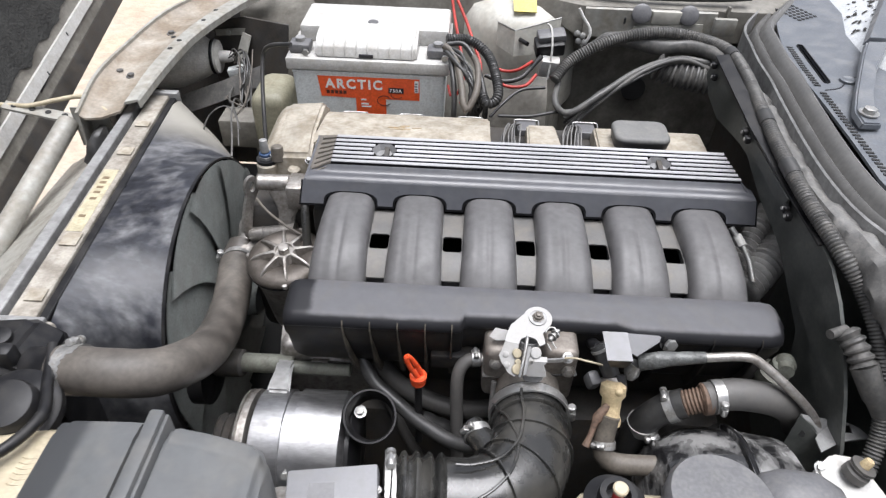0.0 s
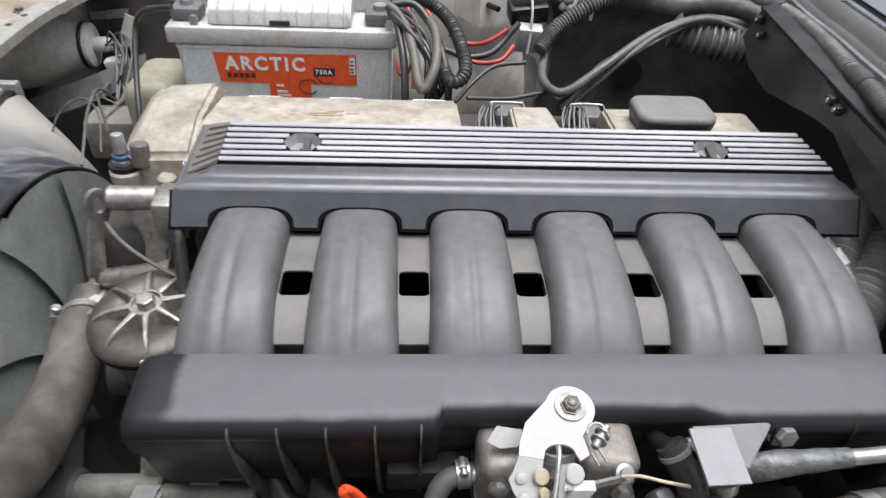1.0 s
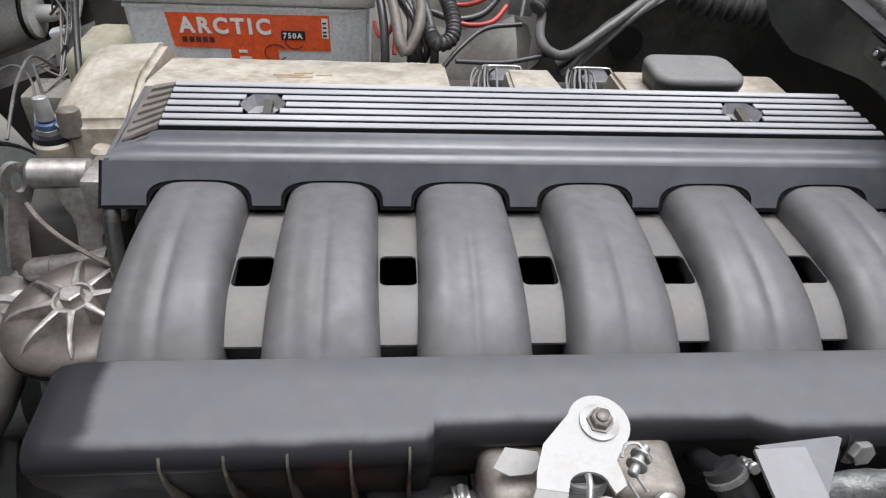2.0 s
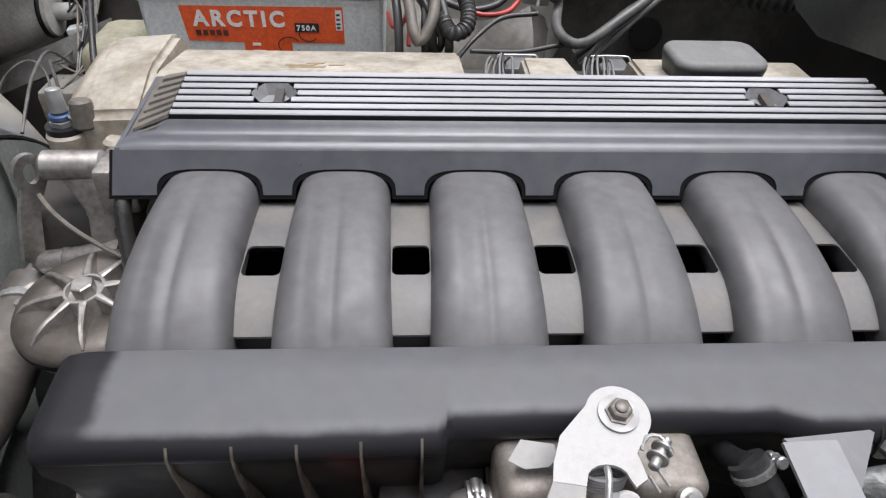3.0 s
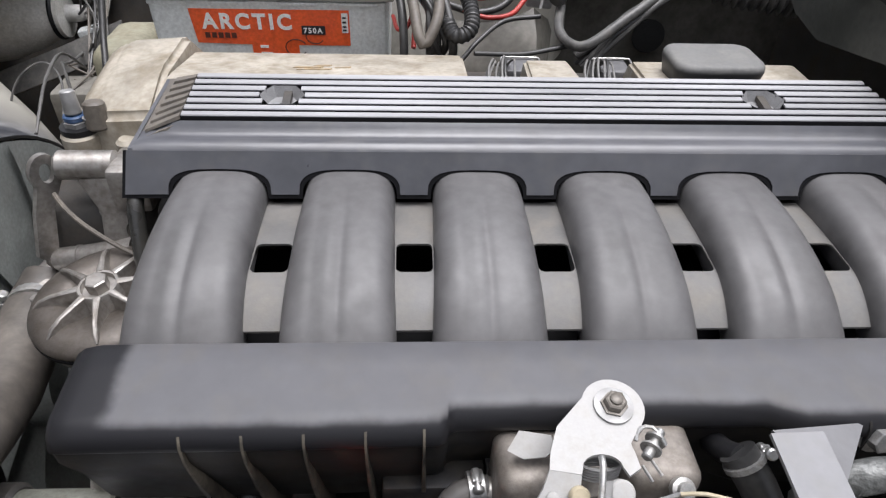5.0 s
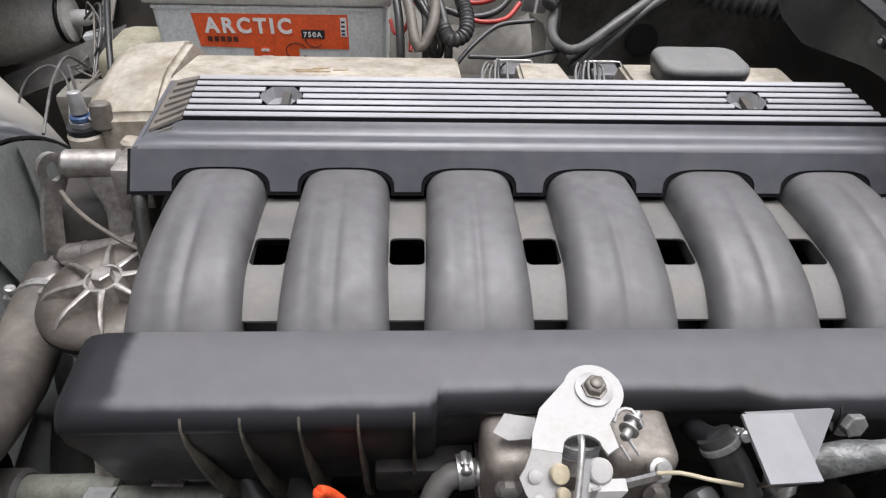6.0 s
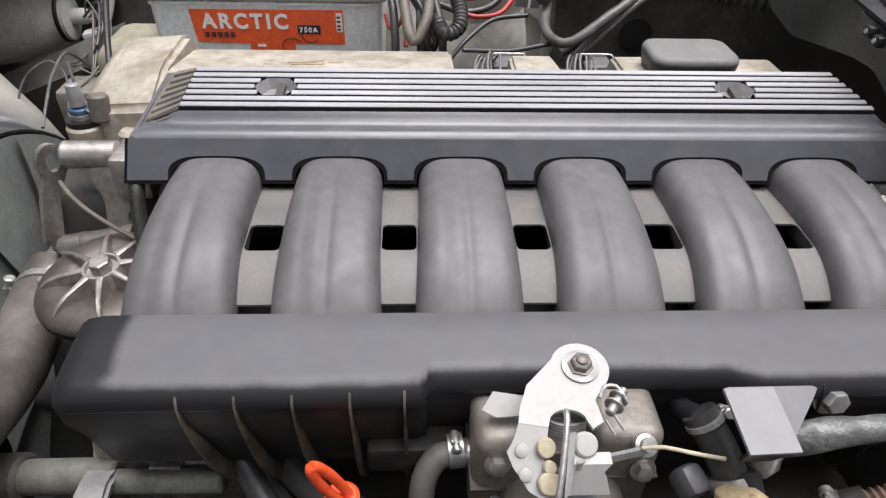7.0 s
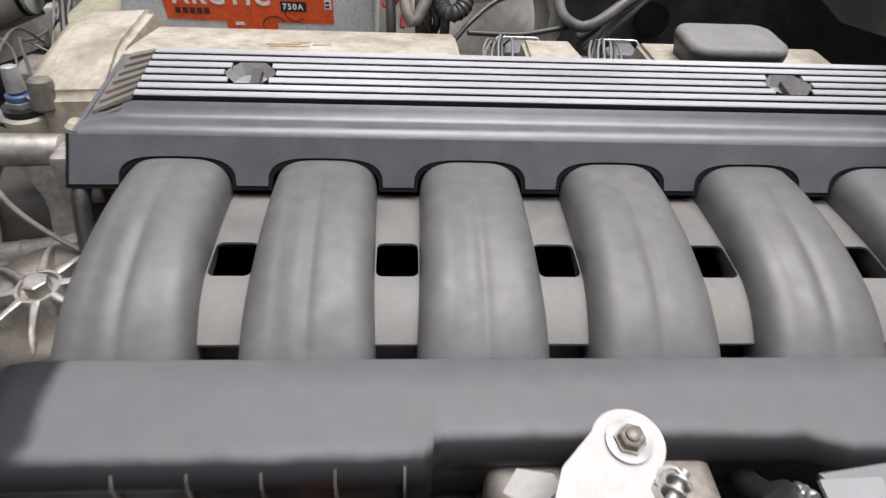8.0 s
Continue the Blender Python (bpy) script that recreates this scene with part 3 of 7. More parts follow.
plate(bm, [(x, y, deck(y) - 0.002) for x, y in ((-0.257, 0.099), (0.2825, 0.099), (0.2715, 0.158), (-0.257, 0.158))], (0, 0, -0.003), [[(x, y, deck(y) - 0.002) for x, y in o] for o in hex_holes])
part("deck", bm, M_groove, cov)
# sloped ends, back lip and the stepped shoulder
bm = B()
endl = [(-0.257, 0.099, deck(0.099)), (-0.257, 0.158, deck(0.158)), (-0.2865, 0.172, 0.9440), (-0.290, 0.088, 0.934)]
loft(bm, [[(x, y, z - 0.0015) for x, y, z in endl], [(x + 0.002, y, z - 0.005) for x, y, z in endl]])
part("end_slope", bm, M_sandy, cov, "dusty sloped end")
bm = B()
inner = [(-0.2572, 0.101, deck(0.101)), (-0.2572, 0.157, deck(0.157)), (-0.2785, 0.166, 0.9450), (-0.281, 0.096, 0.9370)]
loft(bm, [[(x, y, z - 0.0008) for x, y, z in inner], [(x, y, z - 0.002) for x, y, z in inner]])
part("end_grooves", bm, M_groove, cov)
bm = B()
endr = [(0.2825, 0.099, deck(0.099)), (0.2715, 0.158, deck(0.158)), (0.284, 0.160, 0.935), (0.296, 0.085, 0.932)]
loft(bm, [endr, [(x - 0.002, y, z - 0.004) for x, y, z in endr]])
part("end_slope", bm, M_cover, cov)
bm = B()
sh = [(0.099, 0.944), (0.097, 0.9415), (0.0945, 0.9375), (0.0915, 0.9358), (0.088, 0.9362), (0.083, 0.9366), (0.0785, 0.9350), (0.0757, 0.931), (0.078, 0.929), (0.099, 0.934)]
loft(bm, [[(-0.288, y, min(z, 0.9345)) for y, z in sh], [(-0.278, y, min(z, 0.938)) for y, z in sh], [(-0.257, y, z) for y, z in sh],
          [(0.2825, y, z) for y, z in sh], [(0.290, y, min(z, 0.938)) for y, z in sh], [(0.298, y, min(z, 0.9345)) for y, z in sh]])
part("shoulder", bm, M_cover, cov, sharp=60)
bm = B()
box(bm, (-0.2575, 0.158, 0.925), (0.276, 0.1605, 0.9505), 0.001)
part("back_edge", bm, M_cover, cov)


def skirt_point(x, s):
    """s: metres up from the lower edge of the front skirt."""
    return Vector((x, 0.0605 + 0.46 * s, 0.9035 + 0.88 * s))


top = 0.0335
outline = [(-0.2925, top), (-0.2957, 0.0)]


def arch(c, half, low, high, power):
    """A scallop round the middle c: half its width, lower and upper edge."""
    pts = [(c - half, low)]
    for i in range(1, 14):
        a = math.pi * (1 - i / 14)
        px = math.copysign(abs(math.cos(a)) ** (2 / power), math.cos(a)) * half
        pts.append((c + px, low + (high - low) * abs(math.sin(a)) ** (2 / power)))
    return pts + [(c + half, low)]


for c in RUN:
    outline += arch(c, 0.0335, 0.0, 0.0180, 3.2)
outline += [(0.3035, 0.0), (0.300, top)]
bm = B()
inset = [(-0.290, top), (-0.293, 0.0025)]
for c in RUN:
    inset += arch(c, 0.0358, 0.0028, 0.0208, 3.2)
inset += [(0.301, 0.0025), (0.298, top)]
plate(bm, [skirt_point(x, h) for x, h in inset], (0, 0.0014, -0.0007))
part("front_skirt", bm, M_cover, cov, "front skirt with six scallops")
bm = plate(B(), [skirt_point(x, h) + Vector((0, 0.0007, -0.0004)) for x, h in outline], (0, 0.0016, -0.0008))
part("edge_trim", bm, M_groove, cov, "black rubber edge trim")
bm = B()
plate(bm, [(-0.2925, 0.0615, 0.9035), (-0.289, 0.077, 0.934), (-0.2865, 0.170, 0.943), (-0.289, 0.168, 0.90)], (0.003, 0, 0))
part("side_skirt", bm, M_cover, cov)
bm = B()
plate(bm, [(0.300, 0.0615, 0.9035), (0.297, 0.077, 0.934), (0.285, 0.160, 0.935), (0.288, 0.160, 0.90)], (-0.003, 0, 0))
part("side_skirt", bm, M_cover, cov)
for i in range(7):
    y = 0.1035 + 0.0085 * i
    cuts = [-0.257]
    for (hx, hy) in HOLES:
        d = abs(y - hy)
        if d < 0.0125:
            w = 0.0164 if d < 0.004 else 0.0128
            cuts += [hx - w, hx + w]
    cuts.append(0.2820 - 0.19 * (y - 0.1035))
    bm = B()
    for x0, x1 in zip(cuts[::2], cuts[1::2]):
        z0, z1 = deck(y - 0.0026), deck(y + 0.0026)
        a = [(y - 0.0031, deck(y) - 0.003), (y - 0.0029, deck(y) + 0.0015), (y - 0.0024, deck(y) + 0.0022), (y + 0.0024, deck(y) + 0.0026), (y + 0.0029, deck(y) + 0.0019), (y + 0.0031, deck(y) - 0.003)]
        loft(bm, [[(x, yy, z) for yy, z in a] for x in (x0, x1)])
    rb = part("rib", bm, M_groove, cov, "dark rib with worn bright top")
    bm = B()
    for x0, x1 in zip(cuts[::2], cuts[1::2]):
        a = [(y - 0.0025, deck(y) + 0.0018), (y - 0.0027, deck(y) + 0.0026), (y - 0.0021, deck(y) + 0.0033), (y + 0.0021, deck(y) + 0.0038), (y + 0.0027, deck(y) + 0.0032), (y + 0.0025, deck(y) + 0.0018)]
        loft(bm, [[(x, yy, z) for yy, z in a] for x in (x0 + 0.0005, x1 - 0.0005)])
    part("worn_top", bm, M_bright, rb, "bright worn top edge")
    bm = B()
    x1, f = -0.2815 - 0.004 * (1 - i / 6), i / 6
    y1, z1 = 0.0985 + 0.0108 * i, 0.9368 + 0.0072 * f
    loft(bm, [[(-0.2575, y - 0.0035, deck(y)), (-0.2575, y + 0.0035, deck(y)), (-0.2575, y + 0.0028, deck(y) + 0.0028), (-0.2575, y - 0.0028, deck(y) + 0.0028)],
              [(x1 + 0.004, y1 - 0.0044, z1), (x1 + 0.004, y1 + 0.0044, z1), (x1 + 0.004, y1 + 0.0038, z1 + 0.0018), (x1 + 0.004, y1 - 0.0038, z1 + 0.0018)]])
    part("rib_end", bm, M_sandy, rb, "dusty rib end")
for (hx, hy), o in zip(HOLES, hex_holes):
    r1 = [(x, y, deck(y) + 0.0028) for x, y in o]
    r2 = [(hx + (x - hx) * 0.72, hy + (y - hy) * 0.74, deck(y) - 0.0050) for x, y in o]
    bm = loft(B(), [r1, r2], caps=False)
    bm.faces.new([bm.verts.new(p) for p in r2])
    cup = part("screw_cup", bm, M_cup, cov, "recessed grey screw cup", sharp=20)
    part("cross_strap", loft(B(), [[(hx + x, y, deck(y) + z) for x, z in ((-0.0005, -0.0040), (0.0062, -0.0040), (0.0058, -0.0005), (-0.0001, -0.0005))] for y in (hy - 0.0085, hy + 0.0112)]), M_block, cup, "dark strap across the cup")
    part("screw_hole", lathe(B(), (hx + 0.0015, hy - 0.0052, deck(hy - 0.0052) - 0.0049), (0, -0.12, 1), [(0, 0.0066), (0.0006, 0.0064), (0.0007, 0.001)], 20), M_groove, cup)

# valve cover
vc = thing("valve_cover", (0, 0.22, 0.85), "dusty beige cast valve cover behind the ribbed cover", "valve cover")
bm = B()
loft(bm, [[(x, 0.165, 0.885), (x, 0.168, 0.934), (x, 0.19, 0.938), (x, 0.268, 0.926), (x, 0.288, 0.915), (x, 0.300, 0.885), (x, 0.300, 0.85), (x, 0.165, 0.85)] for x in (-0.295, -0.044)])
bmesh.ops.bevel(bm, geom=bm.edges[:], offset=0.003, segments=2, affect="EDGES")
part("plate", bm, M_vcover, vc)
bm = B()
loft(bm, [[(x, 0.165, 0.86), (x, 0.168, 0.912), (x, 0.29, 0.900), (x, 0.300, 0.885), (x, 0.300, 0.85), (x, 0.165, 0.85)] for x in (-0.045, 0.276)])
part("coil_tray", bm, M_block, vc)
bm = B()
loft(bm, [[(-0.372, 0.16, 0.88), (-0.372, 0.165, 0.905), (-0.368, 0.20, 0.918), (-0.366, 0.255, 0.928), (-0.366, 0.285, 0.910), (-0.366, 0.29, 0.84), (-0.372, 0.16, 0.84)],
          [(-0.350, 0.155, 0.885), (-0.350, 0.16, 0.915), (-0.350, 0.20, 0.930), (-0.350, 0.265, 0.938), (-0.350, 0.295, 0.918), (-0.350, 0.30, 0.84), (-0.350, 0.155, 0.84)],
          [(-0.296, 0.145, 0.885), (-0.296, 0.150, 0.922), (-0.296, 0.20, 0.940), (-0.296, 0.272, 0.940), (-0.296, 0.302, 0.918), (-0.296, 0.31, 0.84), (-0.296, 0.145, 0.84)]])
bmesh.ops.bevel(bm, geom=bm.edges[:], offset=0.005, segments=3, affect="EDGES")
part("front_end", bm, M_vcover, vc, "raised cast front end", sharp=50)
hexbolt("cover_bolt", (-0.352, 0.160, 0.9135), (0, 0, 1), 0.0036, 0.005, vc, M_radedge)
part("bolt_boss", cyl(B(), (-0.322, 0.148, 0.880), (-0.322, 0.148, 0.902), 0.009, bevel=0.003), M_vcover, vc)
for x0, x1 in ((0.008, 0.058), (0.108, 0.150)):
    bm = B()
    loft(bm, [[(x0, 0.172, 0.90), (x0, 0.175, 0.936), (x0 + 0.004, 0.255, 0.928), (x0 + 0.004, 0.27, 0.90)], [(x1, 0.172, 0.90), (x1, 0.175, 0.936), (x1 - 0.004, 0.255, 0.928), (x1 - 0.004, 0.27, 0.90)]])
    bmesh.ops.bevel(bm, geom=bm.edges[:], offset=0.003, segments=2, affect="EDGES")
    part("coil_lid", bm, M_vcover, vc)
bm = B()
box(bm, (0.205, 0.17, 0.88), (0.272, 0.255, 0.928), 0.006)
part("rear_end", bm, M_vcover, vc)
for mx, my, w in ((-0.170, 0.221, 0.016), (-0.182, 0.215, 0.026), (-0.152, 0.2155, 0.014), (-0.176, 0.209, 0.030)):
    mz = 0.9365 - 0.154 * (my - 0.205)
    part("mark", loft(B(), [[(mx - w / 2, my, mz), (mx + w / 2 - 0.002, my + 0.0006, mz), (mx + w / 2, my + 0.0036, mz - 0.0005), (mx - w / 2 + 0.003, my + 0.003, mz - 0.0005)], [(mx - w / 2, my, mz - 0.002), (mx + w / 2, my, mz - 0.002), (mx + w / 2, my + 0.003, mz - 0.002), (mx - w / 2, my + 0.003, mz - 0.002)]]), M_tan, vc, "worn tan print")
# wire bails on the coil connectors
for x in (-0.253, -0.165, -0.073, 0.014, 0.105):
    bail = thing("coil_connector", (x, 0.283, 0.89), "ignition coil connector with a bent wire bail", "connector", "ignition coil connectors")
    bm = B()
    box(bm, (x - 0.016, 0.262, 0.885), (x + 0.016, 0.296, 0.914), 0.004)
    part("housing", bm, M_grey if x > -0.05 else M_vcover, bail)
    bm = B()
    tube(bm, [(x - 0.018, 0.272, 0.914), (x - 0.019, 0.286, 0.9155), (x - 0.014, 0.289, 0.916), (x + 0.014, 0.289, 0.916), (x + 0.019, 0.286, 0.9155), (x + 0.018, 0.272, 0.914)], 0.0010, seg=8)
    part("bail", bm, M_steel, bail, "bright bent wire bail")

# oil filler cap
cap = thing("oil_filler_cap", (0.170, 0.210, 0.905), "black rubber-topped square oil filler cap", "cap")
bm = B()
rings = []
for z, w, h, r in ((0.927, 0.064, 0.043, 0.012), (0.931, 0.073, 0.051, 0.012), (0.9465, 0.0790, 0.0570, 0.014), (0.9500, 0.0785, 0.0565, 0.014), (0.9525, 0.0755, 0.0535, 0.013), (0.9535, 0.070, 0.048, 0.012), (0.9532, 0.050, 0.030, 0.010), (0.9520, 0.026, 0.013, 0.005)):
    rings.append([(x, y, z) for x, y in rounded(0.170, 0.210, w, h, r, 5)])
loft(bm, rings)
part("top", bm, M_cap, cap, sharp=45)
bm = B()
cyl(bm, (0.170, 0.210, 0.89), (0.170, 0.210, 0.93), 0.03)
part("neck", bm, M_black, cap)

# ---- battery ----
BX0, BX1, BY, BT = -0.384, -0.111, 0.394, 0.9545
bat = thing("battery", (-0.247, 0.46, 0.78), "grey car battery with a white lid and orange sticker", "battery")
bm = B()
loft(bm, [[(BX0 + 0.010, BY + 0.006, 0.78), (BX1 - 0.010, BY + 0.006, 0.78), (BX1 - 0.010, BY + 0.165, 0.78), (BX0 + 0.010, BY + 0.165, 0.78)],
          [(BX0 + 0.008, BY, 0.9355), (BX1 - 0.006, BY, 0.9355), (BX1 - 0.006, BY + 0.17, 0.9355), (BX0 + 0.008, BY + 0.17, 0.9355)]])
bmesh.ops.bevel(bm, geom=bm.edges[:], offset=0.004, segments=2, affect="EDGES")
part("case", bm, M_case, bat)
bm = B()
box(bm, (BX0, BY - 0.005, 0.934), (BX1, BY + 0.175, BT), 0.003)
lid = part("lid", bm, M_lid, bat, "white dusty plastic lid")
bm = B()
box(bm, (BX0 + 0.012, BY + 0.065, BT - 0.002), (BX1 - 0.004, BY + 0.172, BT + 0.028), 0.006)
part("lid_top", bm, M_lid, lid)
bm = B()
prof = [(BY + 0.002, BT - 0.002), (BY + 0.004, BT + 0.012), (BY + 0.012, BT + 0.022), (BY + 0.03, BT + 0.030), (BY + 0.07, BT + 0.036), (BY + 0.075, BT - 0.002)]
loft(bm, [[(x, y, z) for y, z in prof] for x in (-0.335, -0.166)])
bmesh.ops.bevel(bm, geom=bm.edges[:], offset=0.004, segments=2, affect="EDGES")
part("handle_cover", bm, M_lid, lid, "white curved terminal cover")
for i in range(9):
    x = -0.322 + 0.0185 * i
    bm = B()
    tube(bm, [(x, BY + 0.0035, BT + 0.002), (x, BY + 0.0045, BT + 0.012), (x, BY + 0.012, BT + 0.0222), (x, BY + 0.022, BT + 0.0265)], 0.0012, seg=6)
    part("flute", bm, M_lid, lid)
bm = B()
box(bm, (-0.262, BY + 0.001, BT + 0.002), (-0.238, BY + 0.006, BT + 0.008), 0.001)
part("slot", bm, M_ink, lid)
bm = B()
lathe(bm, (-0.248, BY + 0.09, BT + 0.0275), (0, 0, 1), [(0, 0.009), (0.002, 0.009), (0.002, 0.006)], 20)
lathe(bm, (-0.248, BY + 0.09, BT + 0.0275), (0, 0, 1), [(0, 0.004), (0.0025, 0.004)], 12)
part("vent_plug", bm, M_grey, lid, "round grey vent plug")
for x in (-0.355, -0.290, -0.215, -0.150):
    bm = B()
    box(bm, (x - 0.021, BY - 0.0015, 0.9275), (x + 0.021, BY + 0.002, 0.9315), 0.001)
    part("moulded_bar", bm, M_case, bat)
# sticker
SY = BY - 0.0006


def face(x, z):
    return (x, SY + (0.9355 - z) * 0.036, z)


bm = B()
plate(bm, [face(-0.334, 0.9230), face(-0.161, 0.9235), face(-0.161, 0.8835), face(-0.219, 0.8835), face(-0.219, 0.8395), face(-0.271, 0.8395), face(-0.271, 0.8835), face(-0.330, 0.8850)], (0, 0.0005, 0))
sticker = part("sticker", bm, M_orange, bat, "orange printed sticker")


def lettering(body, x, z, size, material, parent, shear=0.0):
    cu = bpy.data.curves.new("lettering", "FONT")
    cu.body, cu.size, cu.extrude, cu.space_character = body, size, 0.0003, 1.3
    cu.offset = size * 0.035
    tmp = new("tmp", cu)
    dg = bpy.context.evaluated_depsgraph_get()
    me = bpy.data.meshes.new_from_object(tmp.evaluated_get(dg))
    bpy.data.objects.remove(tmp)
    bmx = B()
    bmx.from_mesh(me)
    bpy.data.meshes.remove(me)
    tilt = math.atan(0.036)
    bmx.transform(Matrix.Diagonal((0.96, 1, 1, 1)))
    y = SY + (0.9355 - z) * 0.036 - 0.0007
    bmx.transform(Matrix.Translation((x, y, z)) @ Matrix.Rotation(radians(90) + tilt, 4, "X"))
    return part("lettering", bmx, material, parent)


lettering("ARCTIC", -0.321, 0.9020, 0.0235, M_print, sticker)


def bar(x0, x1, z0, z1, material, lift=0.0008):
    bmx = B()
    y0, y1 = (face(x0, z0)[1], face(x0, z1)[1])
    loft(bmx, [[(x0, y0 - lift, z0), (x1, y0 - lift, z0), (x1, y1 - lift, z1), (x0, y1 - lift, z1)], [(x0, y0 - 0.0002, z0), (x1, y0 - 0.0002, z0), (x1, y1 - 0.0002, z1), (x0, y1 - 0.0002, z1)]])
    return part("print_bar", bmx, material, sticker)


for i in range(5):
    bar(-0.3205 + 0.0072 * i, -0.3152 + 0.0072 * i, 0.8910, 0.8970, M_brownink)
bar(-0.214, -0.188, 0.8960, 0.9060, M_ink)
lettering("750A", -0.2120, 0.8980, 0.0082, M_print, sticker)
bar(-0.1695, -0.1625, 0.8985, 0.9205, M_print)
for z in (0.9155, 0.9105, 0.9055, 0.9015):
    bar(-0.1685, -0.1645, z - 0.001, z + 0.001, M_ink, 0.0012)
bar(-0.262, -0.253, 0.8800, 0.8830, M_print)
bar(-0.262, -0.249, 0.8720, 0.8750, M_print)
bar(-0.262, -0.245, 0.8670, 0.8695, M_print)
for (cx, cz, r) in ((-0.222, 0.8805, 0.012), (-0.200, 0.8935, 0.010)):
    bm = B()
    tube(bm, [face(cx + r * math.cos(a), cz + 0.8 * r * math.sin(a)) for a in [0.5 + 5.2 * i / 10 for i in range(11)]], 0.0006, seg=6)
    part("pen_mark", bm, M_ink, sticker)
# terminals
for x, label in ((-0.363, "left"), (-0.132, "right")):
    c = part("terminal_clamp", box(B(), (x - 0.018, BY + 0.012, BT), (x + 0.018, BY + 0.045, BT + 0.016), 0.005), M_grey, bat, "dark lead terminal clamp")
    part("post", cyl(B(), (x, BY + 0.03, BT), (x, BY + 0.03, BT + 0.022), 0.009, 0.008), M_radedge, c)
    bm = cyl(B(), (x + 0.012, BY + 0.005, BT + 0.006), (x + 0.012, BY + 0.03, BT + 0.006), 0.003, seg=8)
    cyl(bm, (x + 0.012, BY + 0.002, BT + 0.006), (x + 0.012, BY + 0.008, BT + 0.006), 0.0055, seg=6)
    part("bolt", bm, M_steel, c)

# ---- oil filter housing and bracket at the front of the engine ----
of = thing("oil_filter_housing", (-0.313, 0.028, 0.74), "dirty cast aluminium oil filter housing with ribbed lid", "oil filter")
OFC = Vector((-0.3135, 0.0275, 0.8395))
OFD = Vector((-0.06, -0.10, 1)).normalized()
bm = lathe(B(), OFC - OFD * 0.11, OFD, [(0, 0.040), (0.085, 0.045), (0.092, 0.050), (0.103, 0.050)], 36)
part("body", bm, M_alu, of)
bm = lathe(B(), OFC - OFD * 0.006, OFD, [(0, 0.0515), (0.0012, 0.0530), (0.0045, 0.0530), (0.0075, 0.0510), (0.0105, 0.0450), (0.0118, 0.038), (0.0105, 0.030), (0.0072, 0.022), (0.0055, 0.016), (0.0060, 0.001)], 44)
part("seal_ring", lathe(B(), OFC - OFD * 0.0085, OFD, [(0, 0.0505), (0, 0.0535), (0.0026, 0.0535), (0.0026, 0.0505)], 44, caps=False), M_groove, of)
oflid = part("lid", bm, M_oilylid, of, "ribbed round lid")
od, ou, ov = axes(OFD)
part("hub_ring", lathe(B(), OFC + od * 0.0055, OFD, [(-0.006, 0.0165), (0.0065, 0.0150), (0.0085, 0.0138), (0.0085, 0.0120), (0.0012, 0.0112)], 32, caps=False), M_alu, oflid, "worn bright hub ring")
for i in range(8):
    a = 2 * math.pi * (i + 0.3) / 8
    r = ou * math.cos(a) + ov * math.sin(a)
    t = od.cross(r)
    rings = []
    for q, foot, crest, high in ((0.0135, 0.0050, 0.0028, 0.0146), (0.022, 0.0032, 0.0021, 0.0138), (0.033, 0.0026, 0.0017, 0.0125), (0.0415, 0.0024, 0.0016, 0.0095), (0.0470, 0.0018, 0.0010, 0.0045)):
        p0 = OFC + r * q
        rings.append([p0 - t * foot - od * 0.001, p0 + t * foot - od * 0.001, p0 + t * crest + od * (high - 0.0008), p0 + t * crest * 0.5 + od * high, p0 - t * crest * 0.5 + od * high, p0 - t * crest + od * (high - 0.0008)])
    part("rib", loft(B(), rings), M_alu, oflid, sharp=25)
part("hub_washer", lathe(B(), OFC + od * 0.0040, OFD, [(0, 0.0112), (0.0030, 0.0108), (0.0032, 0.007)], 28), M_black, oflid)
hexbolt("bolt", OFC + od * 0.0068, OFD, 0.0078, 0.0125, oflid, M_alu)
for a in (0.6, 2.3, 4.1):
    r = ou * math.cos(a) + ov * math.sin(a)
    part("rim_tab", cyl(B(), OFC + r * 0.0515 - od * 0.006, OFC + r * 0.0525 + od * 0.001, 0.0035, seg=10, bevel=0.0008), M_alu, oflid)
bk = thing("lifting_bracket", (-0.345, 0.10, 0.82), "cast aluminium bracket with a steel lifting eye", "bracket")
part("cross_tube", cyl(B(), (-0.369, 0.121, 0.893), (-0.322, 0.124, 0.892), 0.0115, bevel=0.003), M_alu, bk)
bm = loft(B(), [[(x, y + dy, z) for x, y, z in ((-0.356, 0.113, 0.888), (-0.306, 0.113, 0.890), (-0.306, 0.108, 0.868), (-0.319, 0.102, 0.845), (-0.318, 0.094, 0.812), (-0.312, 0.090, 0.80), (-0.350, 0.090, 0.80), (-0.343, 0.094, 0.815), (-0.340, 0.104, 0.858))] for dy in (0, 0.018)])
bmesh.ops.bevel(bm, geom=bm.edges[:], offset=0.003, segments=2, affect="EDGES")
part("column", bm, M_alu, bk)
part("block", box(B(), (-0.325, 0.100, 0.862), (-0.295, 0.14, 0.900), 0.004), M_alu, bk)
part("lower_tube", lathe(B(), (-0.386, 0.100, 0.815), (0.068, -0.002, 0.009), [(0, 0.0075), (0.002, 0.0095), (0.020, 0.0100), (0.0205, 0.0108), (0.0225, 0.0108), (0.023, 0.0100), (0.045, 0.0115), (0.070, 0.0150)], 24), M_alu, bk)
E1, EN = Vector((0.55, 0.835, 0)), Vector((0.835, -0.55, 0))
EO = Vector((-0.378, 0.116, 0.890))
